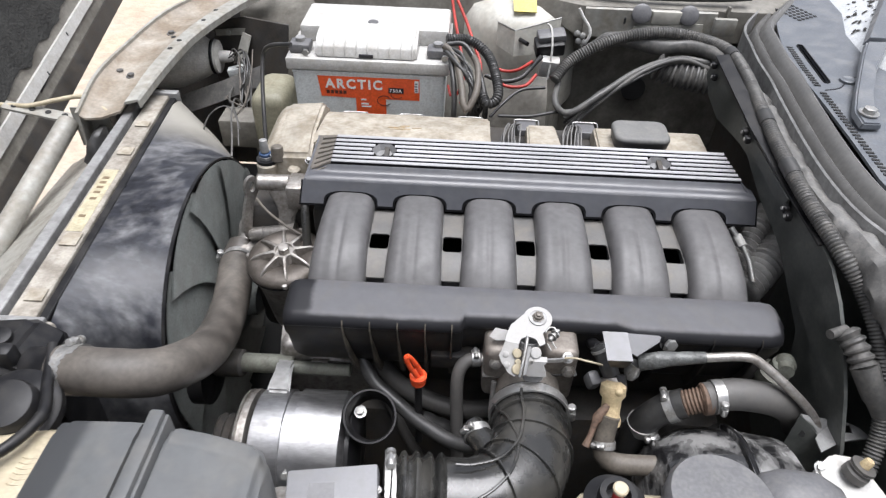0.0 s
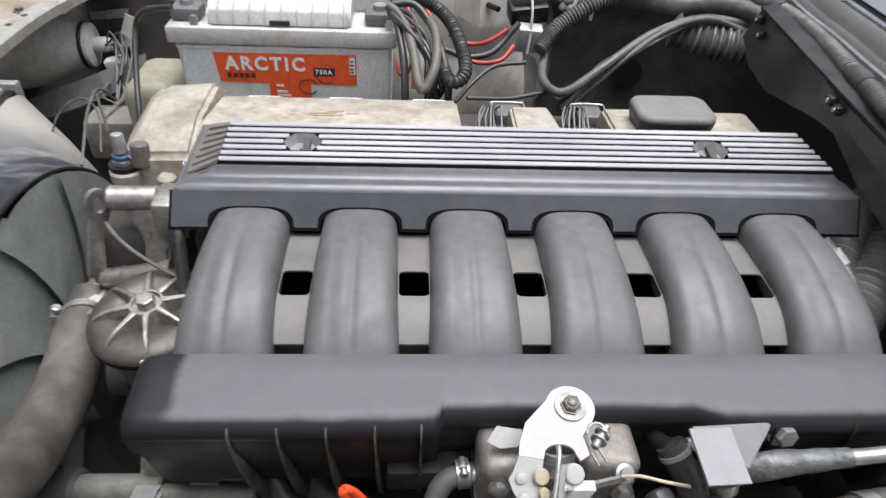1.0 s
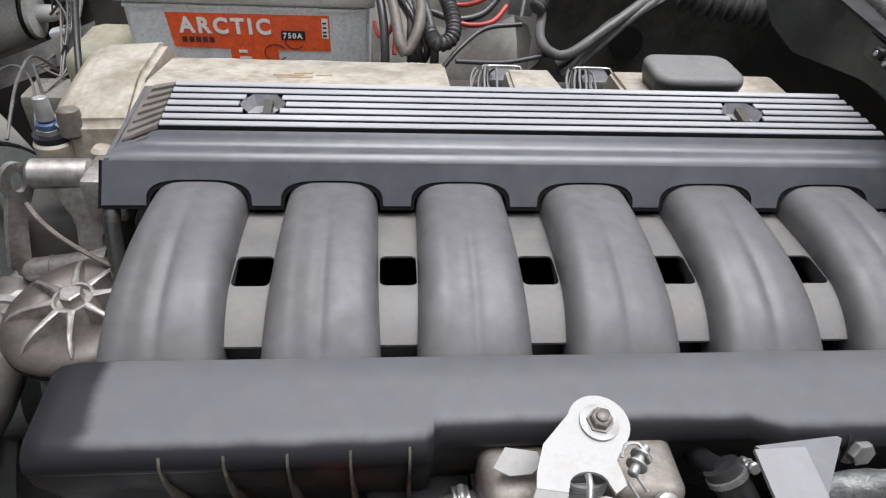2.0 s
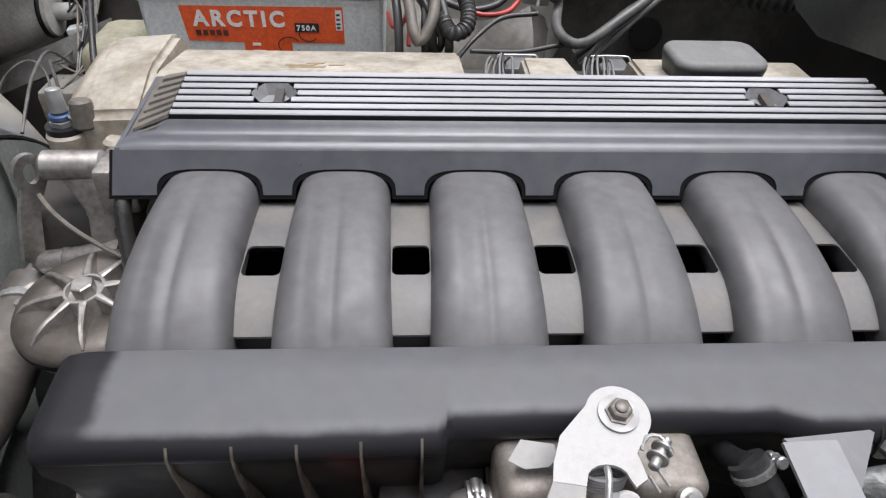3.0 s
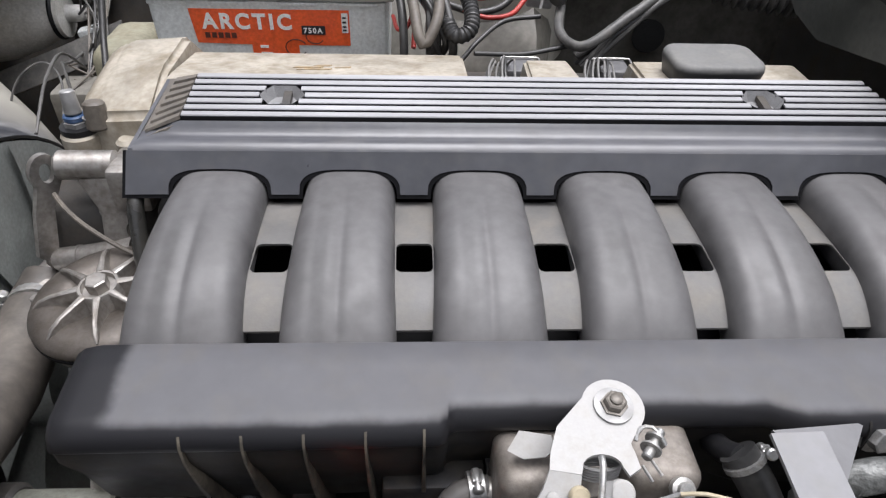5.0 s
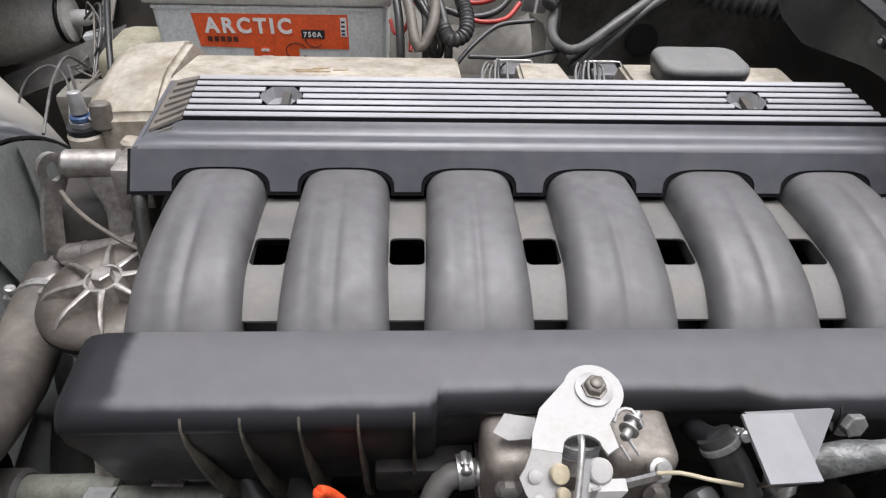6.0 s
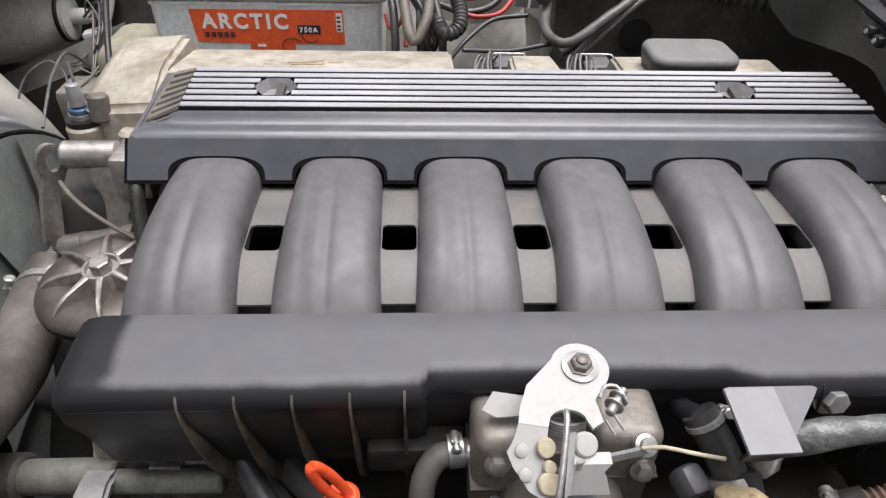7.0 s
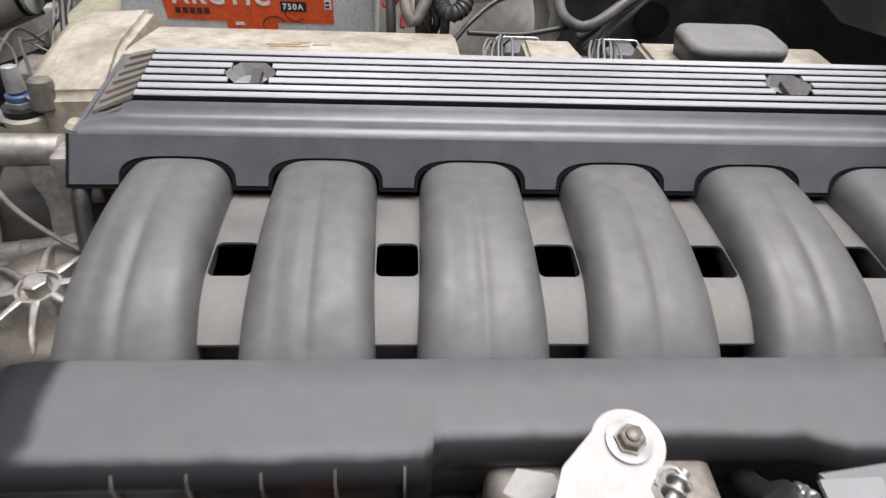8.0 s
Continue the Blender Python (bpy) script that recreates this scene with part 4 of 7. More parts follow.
eye = [EO + E1 * 0.0055 * math.cos(a) + Vector((0, 0, 0.0085 * math.sin(a))) for a in [2 * math.pi * i / 16 for i in range(16)]]
ring = [EO + E1 * (0.0125 * math.cos(a)) + Vector((0, 0, 0.016 * math.sin(a))) for a in [radians(-30 + 240 * i / 14) for i in range(15)]]
tail = [EO + E1 * e + Vector((0, 0, z)) for e, z in ((-0.020, -0.030), (-0.030, -0.064), (-0.024, -0.072), (-0.014, -0.068), (-0.004, -0.030))]
part("lifting_eye", plate(B(), ring + tail, EN * 0.005, [eye]), M_alu, bk, "flat steel lifting eye")
hexbolt("bolt", (-0.386, 0.100, 0.815), (-1, 0, 0), 0.0055, 0.006, bk, M_cast)
part("flange_rib", box(B(), (-0.352, 0.098, 0.802), (-0.300, 0.106, 0.812), 0.003), M_cast, bk)
solid("sensor_lead", tube(B(), [(-0.366, 0.100, 0.880), (-0.355, 0.088, 0.876), (-0.340, 0.078, 0.868), (-0.318, 0.068, 0.858), (-0.296, 0.060, 0.850)], 0.0019, seg=8), M_oldhose, "thin brown sensor lead beside the oil filter", "cable")
sv = thing("oil_pressure_sensor", (-0.363, 0.165, 0.87), "metal sensor with blue collar on a brass base", "sensor")
part("base", cyl(B(), (-0.363, 0.160, 0.868), (-0.363, 0.160, 0.893), 0.0155, seg=24, bevel=0.002), M_vcover, sv)
part("nut", cyl(B(), (-0.363, 0.162, 0.893), (-0.363, 0.162, 0.898), 0.0150, seg=24), M_black, sv)
part("hexagon", cyl(B(), (-0.364, 0.1625, 0.898), (-0.364, 0.1625, 0.902), 0.0105, seg=6), M_radedge, sv)
part("collar", cyl(B(), (-0.365, 0.163, 0.902), (-0.365, 0.163, 0.907), 0.0088, bevel=0.001), M_blue, sv, "blue collar")
part("stem", cyl(B(), (-0.365, 0.163, 0.907), (-0.366, 0.166, 0.926), 0.0066, 0.0056, bevel=0.001), M_radedge, sv)
part("boot", cyl(B(), (-0.347, 0.160, 0.895), (-0.347, 0.164, 0.918), 0.0095, 0.0085, bevel=0.002), M_oldhose, sv)
sv.location.z += 0.0085
hexbolt("cover_bolt", (-0.300, 0.150, 0.912), (0.2, -0.5, 1), 0.0035, 0.008, vc, M_radedge)
solid("breather_tube", tube(B(), [(-0.289, 0.075, 0.905), (-0.289, 0.062, 0.895), (-0.287, 0.045, 0.86), (-0.285, 0.03, 0.82)], 0.0058, seg=12), M_elbow, "short black breather tube beside the first runner", "hose")

# ---- radiator, shroud and fan ----
def rx(y):
    return -0.556 - 0.078 * (y + 0.125)


rad = thing("radiator", (-0.58, 0.15, 0.40), "dirty car radiator with a beige-painted top channel", "radiator")
Y0, Y1, ZR = -0.125, 0.415, 0.863


def strip(x0, x1, z0, z1, material, name, label="", y0=Y0, y1=Y1, bevel=0.0015):
    bmx = loft(B(), [[(rx(y) + a, y, z) for a, z in ((x0, z0), (x1, z0), (x1, z1), (x0, z1))] for y in (y0, (y0 + y1) / 2, y1)])
    bmesh.ops.bevel(bmx, geom=[e for e in bmx.edges], offset=bevel, segments=1, affect="EDGES")
    return part(name, bmx, material, rad, label)


strip(-0.066, -0.050, ZR - 0.05, ZR + 0.004, M_radedge, "outer_flange", "bright steel outer flange")
strip(-0.0495, -0.043, ZR - 0.05, ZR - 0.010, M_black, "gap_strip")
strip(-0.0425, -0.010, ZR - 0.05, ZR, M_rad, "top_channel", "beige flaking painted channel")
strip(-0.0095, 0.002, ZR - 0.05, ZR - 0.004, M_black, "inner_flange")
strip(-0.055, -0.002, 0.40, ZR - 0.052, M_black, "core")
for y, w in ((-0.10, 0.02), (0.0, 0.025), (0.215, 0.02), (0.30, 0.016)):
    bm = loft(B(), [[(rx(y) - 0.034, y, ZR + 0.001), (rx(y) - 0.012, y, ZR + 0.001), (rx(y) - 0.012, y, ZR + 0.0025), (rx(y) - 0.034, y, ZR + 0.0025)],
                    [(rx(y + w) - 0.034, y + w, ZR + 0.001), (rx(y + w) - 0.012, y + w, ZR + 0.001), (rx(y + w) - 0.012, y + w, ZR + 0.0025), (rx(y + w) - 0.034, y + w, ZR + 0.0025)]])
    part("tab", bm, M_vcover, rad)
part("label", loft(B(), [[(rx(y) - 0.0385, y, z), (rx(y) - 0.0165, y, z), (rx(y) - 0.0165, y, z + 0.0006), (rx(y) - 0.0385, y, z + 0.0006)] for y, z in ((0.03, ZR), (0.175, ZR))]), M_label, rad, "yellowed paper label")
for y in (0.115, 0.127, 0.139, 0.151, 0.06, 0.10):
    part("print_bar", box(B(), (rx(y) - 0.033, y, ZR + 0.0006), (rx(y) - 0.024, y + 0.005, ZR + 0.0012)), M_brown, rad)
part("end_bracket", box(B(), (rx(Y1) - 0.07, Y1 - 0.006, ZR - 0.03), (rx(Y1) + 0.006, Y1 + 0.008, ZR + 0.005), 0.002), M_radedge, rad, "steel end bracket")
part("mount_clip", box(B(), (rx(Y1) - 0.078, Y1 - 0.034, ZR - 0.01), (rx(Y1) - 0.040, Y1 + 0.004, ZR + 0.018), 0.008, seg=3), M_black, rad, "black rubber mounting clip")
bm = box(B(), (rx(Y0) - 0.065, -0.155, 0.42), (rx(Y0) + 0.014, -0.1255, 0.862), 0.006)
part("end_cap", bm, M_rad, rad)
part("end_strip", box(B(), (rx(Y0) - 0.070, -0.1500, 0.8625), (rx(Y0) + 0.008, -0.1290, 0.8710), 0.002), M_radedge, rad, "pale folded end strip")
for dx in (-0.052, -0.030, -0.008):
    part("strip_tab", box(B(), (rx(Y0) + dx - 0.006, -0.1520, 0.8600), (rx(Y0) + dx + 0.006, -0.1495, 0.8690), 0.001), M_radedge, rad)
# the near end tank with hose neck
bm = loft(B(), [[(x, -0.156, z) for x, z in ((-0.61, 0.45), (-0.52, 0.45), (-0.50, 0.88), (-0.53, 0.905), (-0.60, 0.895))], [(x, -0.235, z) for x, z in ((-0.61, 0.45), (-0.51, 0.45), (-0.49, 0.885), (-0.53, 0.915), (-0.60, 0.905))]])
bmesh.ops.bevel(bm, geom=bm.edges[:], offset=0.008, segments=2, affect="EDGES")
tank = part("end_tank", bm, M_black, rad, "black plastic end tank")
part("neck", cyl(B(), (-0.51, -0.212, 0.888), (-0.455, -0.222, 0.898), 0.021), M_black, tank)
part("bleed_screw", lathe(B(), (-0.545, -0.195, 0.908), (0.05, -0.1, 1), [(0, 0.011), (0.006, 0.011), (0.007, 0.008)], 16), M_black, tank)
part("tab", box(B(), (-0.535, -0.228, 0.90), (-0.515, -0.210, 0.925), 0.006), M_black, tank)
ex = thing("expansion_tank", (-0.47, -0.33, 0.62), "cream plastic coolant expansion tank with black cap", "coolant tank")
bm = box(B(), (-0.60, -0.43, 0.62), (-0.425, -0.285, 0.905), 0.02, seg=3)
part("body", bm, M_cream, ex)
bm = lathe(B(), (-0.492, -0.272, 0.893), (0.05, -0.25, 1), [(0, 0.042), (0.010, 0.042), (0.013, 0.038)], 32)
part("collar", bm, M_black, ex)
prof = [(0, 0.026), (0.014, 0.0255), (0.019, 0.023), (0.021, 0.012)]
part("cap", lathe(B(), (-0.490, -0.275, 0.903), (0.05, -0.25, 1), prof, 28), M_black, ex, "grey-black screw cap")
for i in range(6):
    y = -0.322 - 0.005 * i
    part("moulded_line", tube(B(), [(-0.456, y, 0.9050), (-0.450, y - 0.0015, 0.9053), (-0.443, y, 0.9040)], 0.0009, seg=6), M_cream, ex)
solid("overflow_hose", tube(B(), [(-0.485, -0.205, 0.915), (-0.468, -0.25, 0.913), (-0.452, -0.29, 0.918), (-0.47, -0.33, 0.920), (-0.51, -0.34, 0.915)], 0.0055, seg=10), M_black, "black overflow hose around the tank neck", "hose")

sh = thing("fan_shroud", (-0.52, 0.13, 0.42), "stained black plastic radiator fan shroud", "fan shroud")
FC, FR, FX = (0.122, 0.66), 0.225, -0.462
N = 72
r0, r1, r2, r3, r4 = [], [], [], [], []
for i in range(N):
    a = 2 * math.pi * i / N
    c, s = math.cos(a), math.sin(a)
    hw, hh = 0.273, 0.225
    k = min(hw / abs(c) if abs(c) > 1e-6 else 9, (0.2 if s > 0 else 0.26) / abs(s) if abs(s) > 1e-6 else 9)
    y, z = 0.145 + k * c, 0.66 + k * s
    r0.append((rx(y) + 0.004, y, z))
    f = 0.55
    ym, zm = y * (1 - f) + f * (FC[0] + FR * c), z * (1 - f) + f * (FC[1] + FR * s)
    r1.append((rx(ym) * 0.42 + FX * 0.58, ym, zm))
    r2.append((FX, FC[0] + FR * c, FC[1] + FR * s))
    r3.append((FX + 0.005, FC[0] + (FR + 0.001) * c, FC[1] + (FR + 0.001) * s))
    r4.append((FX - 0.003, FC[0] + (FR - 0.003) * c, FC[1] + (FR - 0.003) * s))
bm = loft(B(), [r0, r1, r2], caps=False)
part("cone", bm, M_shroud, sh, "funnel with whitish stains", sharp=70)
bm = loft(B(), [r2, r3, [(x, FC[0] + (y - FC[0]) * 0.988, FC[1] + (z - FC[1]) * 0.988) for x, y, z in r3], r4], caps=False)
part("ring", bm, M_black, sh)
fan = thing("radiator_fan", (-0.47, 0.122, 0.45), "grey plastic radiator fan with broad blades", "fan")
part("hub", lathe(B(), (-0.50, *FC), (1, 0, 0), [(0, 0.05), (0.05, 0.06), (0.075, 0.055), (0.08, 0.03), (0.10, 0.028)], 28), M_fan, fan)
for i in range(11):
    a0 = 2 * math.pi * i / 11
    rings = []
    for j in range(7):
        r = 0.055 + (0.2215 - 0.055) * j / 6
        wdt = 0.30 + 0.02 * j / 6
        row = []
        for k in range(7):
            u = k / 6 - 0.5
            a = a0 + u * wdt * 2.3 + 0.05 * j
            row.append(Vector((-0.452 + 0.007 * u - 0.002 * math.cos(math.pi * u), FC[0] + r * math.cos(a), FC[1] + r * math.sin(a))))
        rings.append(row)
    bm = B()
    for off in (0, 1):
        vs = [[bm.verts.new(p + Vector((-0.002 * off, 0, 0))) for p in row] for row in rings]
        for q, w in zip(vs, vs[1:]):
            for m in range(6):
                bm.faces.new((q[m], q[m + 1], w[m + 1], w[m]))
    part("blade", bm, M_fan, fan, sharp=60)

# coolant hose
rh = thing("radiator_hose", (-0.40, -0.05, 0.76), "thick dusty rubber radiator hose bent towards the engine", "hose")
pts = [(-0.400, 0.105, 0.785), (-0.403, 0.068, 0.778), (-0.388, -0.013, 0.782), (-0.372, -0.105, 0.818), (-0.366, -0.170, 0.862), (-0.385, -0.215, 0.893), (-0.432, -0.225, 0.902), (-0.476, -0.218, 0.895)]
part("hose", tube(B(), pts, 0.0245, seg=24, wrinkle=0.02), M_radhose, rh)
band_clamp(rh, (-0.462, -0.220, 0.897), (-1, 0.05, -0.1), 0.0250, 0.019, (0.2, 0.8, 1))
band_clamp(rh, (-0.402, 0.078, 0.779), (-0.1, 1, -0.1), 0.0247, 0.012, (-1, 0, 0.3))
part("thermostat_stub", lathe(B(), (-0.400, 0.085, 0.782), (0.3, 1, 0.1), [(0, 0.022), (0.03, 0.023), (0.05, 0.034), (0.09, 0.038)], 24), M_alu, block)
# Dark colour here puts the shaded gap behind the bracket into the casting.
part("front_case", box(B(), (-0.40, 0.11, 0.60), (-0.30, 0.29, 0.86), 0.02, seg=3), M_block, block, "front case coloured dark for the shade behind the bracket")

# ---- air intake ----
ab = thing("air_filter_box", (-0.34, -0.40, 0.62), "dusty black plastic air filter box", "air filter box")
bm = loft(B(), [[(-0.462, y, 0.62), (-0.342, y, 0.62), (-0.342, y, z), (-0.36, y, z + 0.001), (-0.412, y, z - 0.002), (-0.424, y, z - 0.010)] for y, z in ((-0.60, 0.944), (-0.315, 0.944), (-0.300, 0.938))])
bmesh.ops.bevel(bm, geom=bm.edges[:], offset=0.005, segments=2, affect="EDGES")
part("filter_half", bm, M_airbox, ab)
bm = box(B(), (-0.3415, -0.60, 0.62), (-0.3285, -0.296, 0.951), 0.003)
part("seam_flange", bm, M_airbox, ab, "raised joint flange")
bm = box(B(), (-0.3285, -0.60, 0.62), (-0.325, -0.298, 0.946), 0.001)
part("seam_lip", bm, M_airbox, ab)
bm = loft(B(), [[(x, -0.60, 0.62), (x, -0.60, z), (x, y1 - 0.02, z), (x, y1, z - 0.006), (x, y1, 0.62)]
                for x, y1, z in ((-0.3245, -0.300, 0.941), (-0.29, -0.303, 0.937), (-0.250, -0.309, 0.931), (-0.240, -0.318, 0.927), (-0.235, -0.332, 0.918))])
bmesh.ops.bevel(bm, geom=bm.edges[:], offset=0.005, segments=3, affect="EDGES")
part("outlet_half", bm, M_airbox, ab)
af = thing("air_flow_meter", (-0.19, -0.38, 0.79), "air flow meter with a pale sealed lid", "air flow meter")
part("housing", box(B(), (-0.246, -0.458, 0.793), (-0.142, -0.310, 0.864), 0.008), M_alu, af)
T = rot(6, -4, 6)
bm = box(B(), (-0.219, -0.458, 0.864), (-0.138, -0.305, 0.884), 0.002, T)
part("lid", bm, M_zinc, af, "pale grey lid")
bm = loft(B(), [[(-0.205, -0.437, z + 0.002), (-0.151, -0.437, z), (-0.160, -0.318, z + 0.011), (-0.205, -0.324, z + 0.013)] for z in (0.8735, 0.8785)])
part("lid_panel", bm, M_grey, af)
hexbolt("screw", (-0.146, -0.324, 0.886), (0, 0.1, 1), 0.003, 0.003, af)
el = thing("intake_elbow", (-0.03, -0.28, 0.85), "shiny black rubber intake elbow with moulded ribs", "air hose")
EP = [(0.003, -0.180, 0.816), (0.002, -0.205, 0.820), (0.001, -0.233, 0.828), (-0.008, -0.266, 0.834), (-0.030, -0.293, 0.839), (-0.060, -0.306, 0.843), (-0.090, -0.308, 0.846)]
part("elbow", tube(B(), EP, [(0, 0.040), (0.45, 0.0435), (1, 0.0385)], seg=32), M_elbow, el, sharp=60)
part("bellows", tube(B(), [(-0.086, -0.308, 0.8455), (-0.110, -0.309, 0.848), (-0.144, -0.311, 0.851)], 0.0385, seg=28, pitch=0.0115, depth=0.009), M_elbow, el, sharp=60)
ep = spline(EP, 0.004)
for i in (8, 15, 23, 31):
    d = (ep[i + 1] - ep[i - 1]).normalized()
    part("ring_rib", lathe(B(), ep[i] - d * 0.0015, d, [(0, 0.042), (0.0005, 0.0452), (0.0025, 0.0452), (0.003, 0.042)], 32, caps=False), M_elbow, el)
ridge, ridge2 = [], []
for i in range(3, len(ep) - 1, 3):
    d = (ep[min(i + 1, len(ep) - 1)] - ep[i - 1]).normalized()
    side = d.cross(Vector((0, 0, 1))).normalized()
    up = side.cross(d)
    ridge.append(ep[i] + up * 0.0432 + side * 0.012)
    s = i / len(ep)
    v = (up * math.cos(1.3 - 2.1 * s) + side * math.sin(1.3 - 2.1 * s)) * 0.0432
    ridge2.append(ep[i] + v)
part("long_rib", tube(B(), ridge, 0.0016, seg=8), M_elbow, el)
part("long_rib", tube(B(), ridge2, 0.0016, seg=8), M_elbow, el)
part("collar", lathe(B(), (0.003, -0.176, 0.8165), (0, -1, 0.08), [(0, 0.0395), (0.001, 0.0425), (0.005, 0.0425), (0.006, 0.0395)], 36, caps=False), M_elbow, el)
band_clamp(el, (0.003, -0.187, 0.8175), (0, -1, 0.10), 0.0438, 0.012, (1, 0, 0.1))
band_clamp(el, (-0.137, -0.3105, 0.8505), (-1, -0.1, 0.05), 0.041, 0.010, (0, 0.3, 1))
part("side_stub", cyl(B(), (-0.035, -0.255, 0.835), (-0.060, -0.215, 0.828), 0.014), M_elbow, el)
band_clamp(el, (-0.055, -0.223, 0.829), (-0.3, 1, 0), 0.0145, 0.009, (-1, 0, 1))

# ---- throttle body ----
tb = thing("throttle_unit", (0, -0.13, 0.79), "cast aluminium throttle with bright lever linkage", "throttle")
bm = lathe(B(), (0.003, -0.105, 0.822), (0, -1, -0.03), [(0, 0.044), (0.03, 0.040), (0.04, 0.037), (0.088, 0.037)], 32)
part("bore", bm, M_aludk, tb)
bm = box(B(), (-0.049, -0.150, 0.80), (-0.010, -0.106, 0.8785), 0.009, seg=4)
part("side_housing", bm, M_cast, tb, sharp=60)
bm = box(B(), (0.015, -0.150, 0.80), (0.055, -0.106, 0.8835), 0.008, seg=4)
part("side_housing", bm, M_cast, tb, sharp=60)
part("gasket_line", box(B(), (-0.050, -0.1515, 0.836), (-0.009, -0.104, 0.8385), 0.001), M_block, tb)
part("gasket_line", box(B(), (0.014, -0.1515, 0.846), (0.056, -0.104, 0.8485), 0.001), M_block, tb)
part("bridge", box(B(), (-0.012, -0.15, 0.83), (0.016, -0.108, 0.87), 0.003), M_aludk, tb)
ear = [(-0.0450, -0.1345, 0.8885), (-0.0385, -0.1265, 0.8940), (-0.0225, -0.1285, 0.8925), (-0.0205, -0.1340, 0.8890), (-0.0255, -0.1370, 0.8860), (-0.0370, -0.1375, 0.8855)]
part("ear", loft(B(), [ear, [(x + 0.001, y + 0.001, z - 0.002) for x, y, z in ear]]), M_white, tb, "bent white tongue")
part("ear_foot", loft(B(), [[(-0.0225, -0.1300, 0.8900), (-0.010, -0.1290, 0.8880), (-0.010, -0.1400, 0.8820), (-0.0215, -0.1405, 0.8830)], [(-0.0225, -0.1290, 0.8875), (-0.010, -0.1280, 0.8855), (-0.010, -0.1390, 0.8795), (-0.0215, -0.1395, 0.8805)]]), M_white, tb)
for p in ((-0.036, -0.150, 0.862), (0.045, -0.151, 0.856)):
    hexbolt("bolt", p, (0, -1, 0.3), 0.0050, 0.006, tb, M_alu)
part("stop_screw", cyl(B(), (-0.036, -0.155, 0.835), (-0.037, -0.166, 0.808), 0.003, seg=10), M_steel, tb)
# lever: a flat top plate round the pivot, then a leg bent down
ZT = 0.913
circ = [(0.006 + 0.0155 * math.cos(a), -0.127 + 0.0150 * math.sin(a)) for a in [radians(-40 + 200 * i / 16) for i in range(17)]]
notch = [(-0.005 + 0.0095 * math.cos(a), -0.1575 + 0.0065 * math.sin(a)) for a in [radians(180 - 180 * i / 8) for i in range(9)]]
out = circ + [(-0.0235, -0.137), (-0.0285, -0.150), (-0.0300, -0.158), (-0.0155, -0.1605)] + notch + [(0.0065, -0.1615), (0.0125, -0.158), (0.0115, -0.151), (0.0105, -0.146), (0.0130, -0.1425), (0.0180, -0.139)]


def tilt(x, y):
    return Vector((x, y, ZT + 0.16 * (y + 0.127)))


lev = part("lever_plate", plate(B(), [tilt(x, y) for x, y in out], (0, 0, -0.0018)), M_white, tb, "white pressed-steel lever plate")
leg = [(-0.0300, -0.158, 0.912), (-0.0155, -0.1605, 0.9115), (-0.0165, -0.168, 0.903), (-0.0170, -0.178, 0.896), (-0.0150, -0.184, 0.893), (-0.0195, -0.187, 0.891), (-0.0260, -0.183, 0.892), (-0.0330, -0.172, 0.896), (-0.0355, -0.1655, 0.899), (-0.0325, -0.162, 0.903)]
part("lever_leg", loft(B(), [[(x, y, z - 0.0042) for x, y, z in leg], [(x, y + 0.0012, z - 0.0056) for x, y, z in leg]]), M_white, lev)
c = tilt(0.006, -0.127)
U = Vector((0, -0.16, 1)).normalized()
part("washer", lathe(B(), c, U, [(0, 0.0098), (0.0016, 0.0098), (0.0018, 0.006)], 28), M_radedge, lev)
part("nut", lathe(B(), c + U * 0.0016, U, [(0, 0.0068), (0.0012, 0.0068), (0.0014, 0.0056), (0.0050, 0.0054), (0.0055, 0.0044)], 6), M_aludk, lev, sharp=25)
part("stud", lathe(B(), c + U * 0.0055, U, [(0, 0.0032), (0.0028, 0.0032), (0.0034, 0.0024)], 12), M_aludk, lev)
for p in ((-0.0285, -0.1665, 0.8975), (-0.0275, -0.1765, 0.8925)):
    part("rivet", lathe(B(), p, (-0.1, -0.7, 0.75), [(0, 0.0034), (0.0012, 0.0032), (0.0018, 0.0018)], 14), M_white, lev)
for cx, cy, zz, rr in ((-0.003, -0.150, 0.901, 0.0098), (0.003, -0.172, 0.8765, 0.0105)):
    for q in range(5):
        bm = tube(B(), [(cx + rr * math.cos(t), cy + 0.35 * rr * math.sin(t), zz - 0.0022 * q + 0.0018 * math.sin(t)) for t in [i * 2 * math.pi / 28 for i in range(29)]], 0.00085, seg=6, smooth=False)
        part("spring_coil", bm, M_radedge, tb, "dark return spring coil")
part("cam", lathe(B(), (0.002, -0.166, 0.901), (0.1, -0.62, 0.78), [(0, 0.0062), (0.003, 0.0062), (0.0042, 0.0052), (0.0045, 0.003)], 24), M_white, tb, "bright throttle cam")
wedge = [(-0.006, 0.8985), (0.0145, 0.8985), (0.0105, 0.8935), (0.0140, 0.8850), (0.0150, 0.8815), (-0.006, 0.8815)]
part("cam_block", plate(B(), [(x, -0.1755 - 0.35 * (0.8985 - z), z) for x, z in wedge], (0, 0.006, 0.001)), M_white, tb)
part("rod", tube(B(), [(-0.0075, -0.1575, 0.9165), (-0.0080, -0.1635, 0.9165), (-0.0105, -0.176, 0.908), (-0.0135, -0.188, 0.899), (-0.0150, -0.193, 0.894)], 0.0016, seg=10), M_steel, tb)
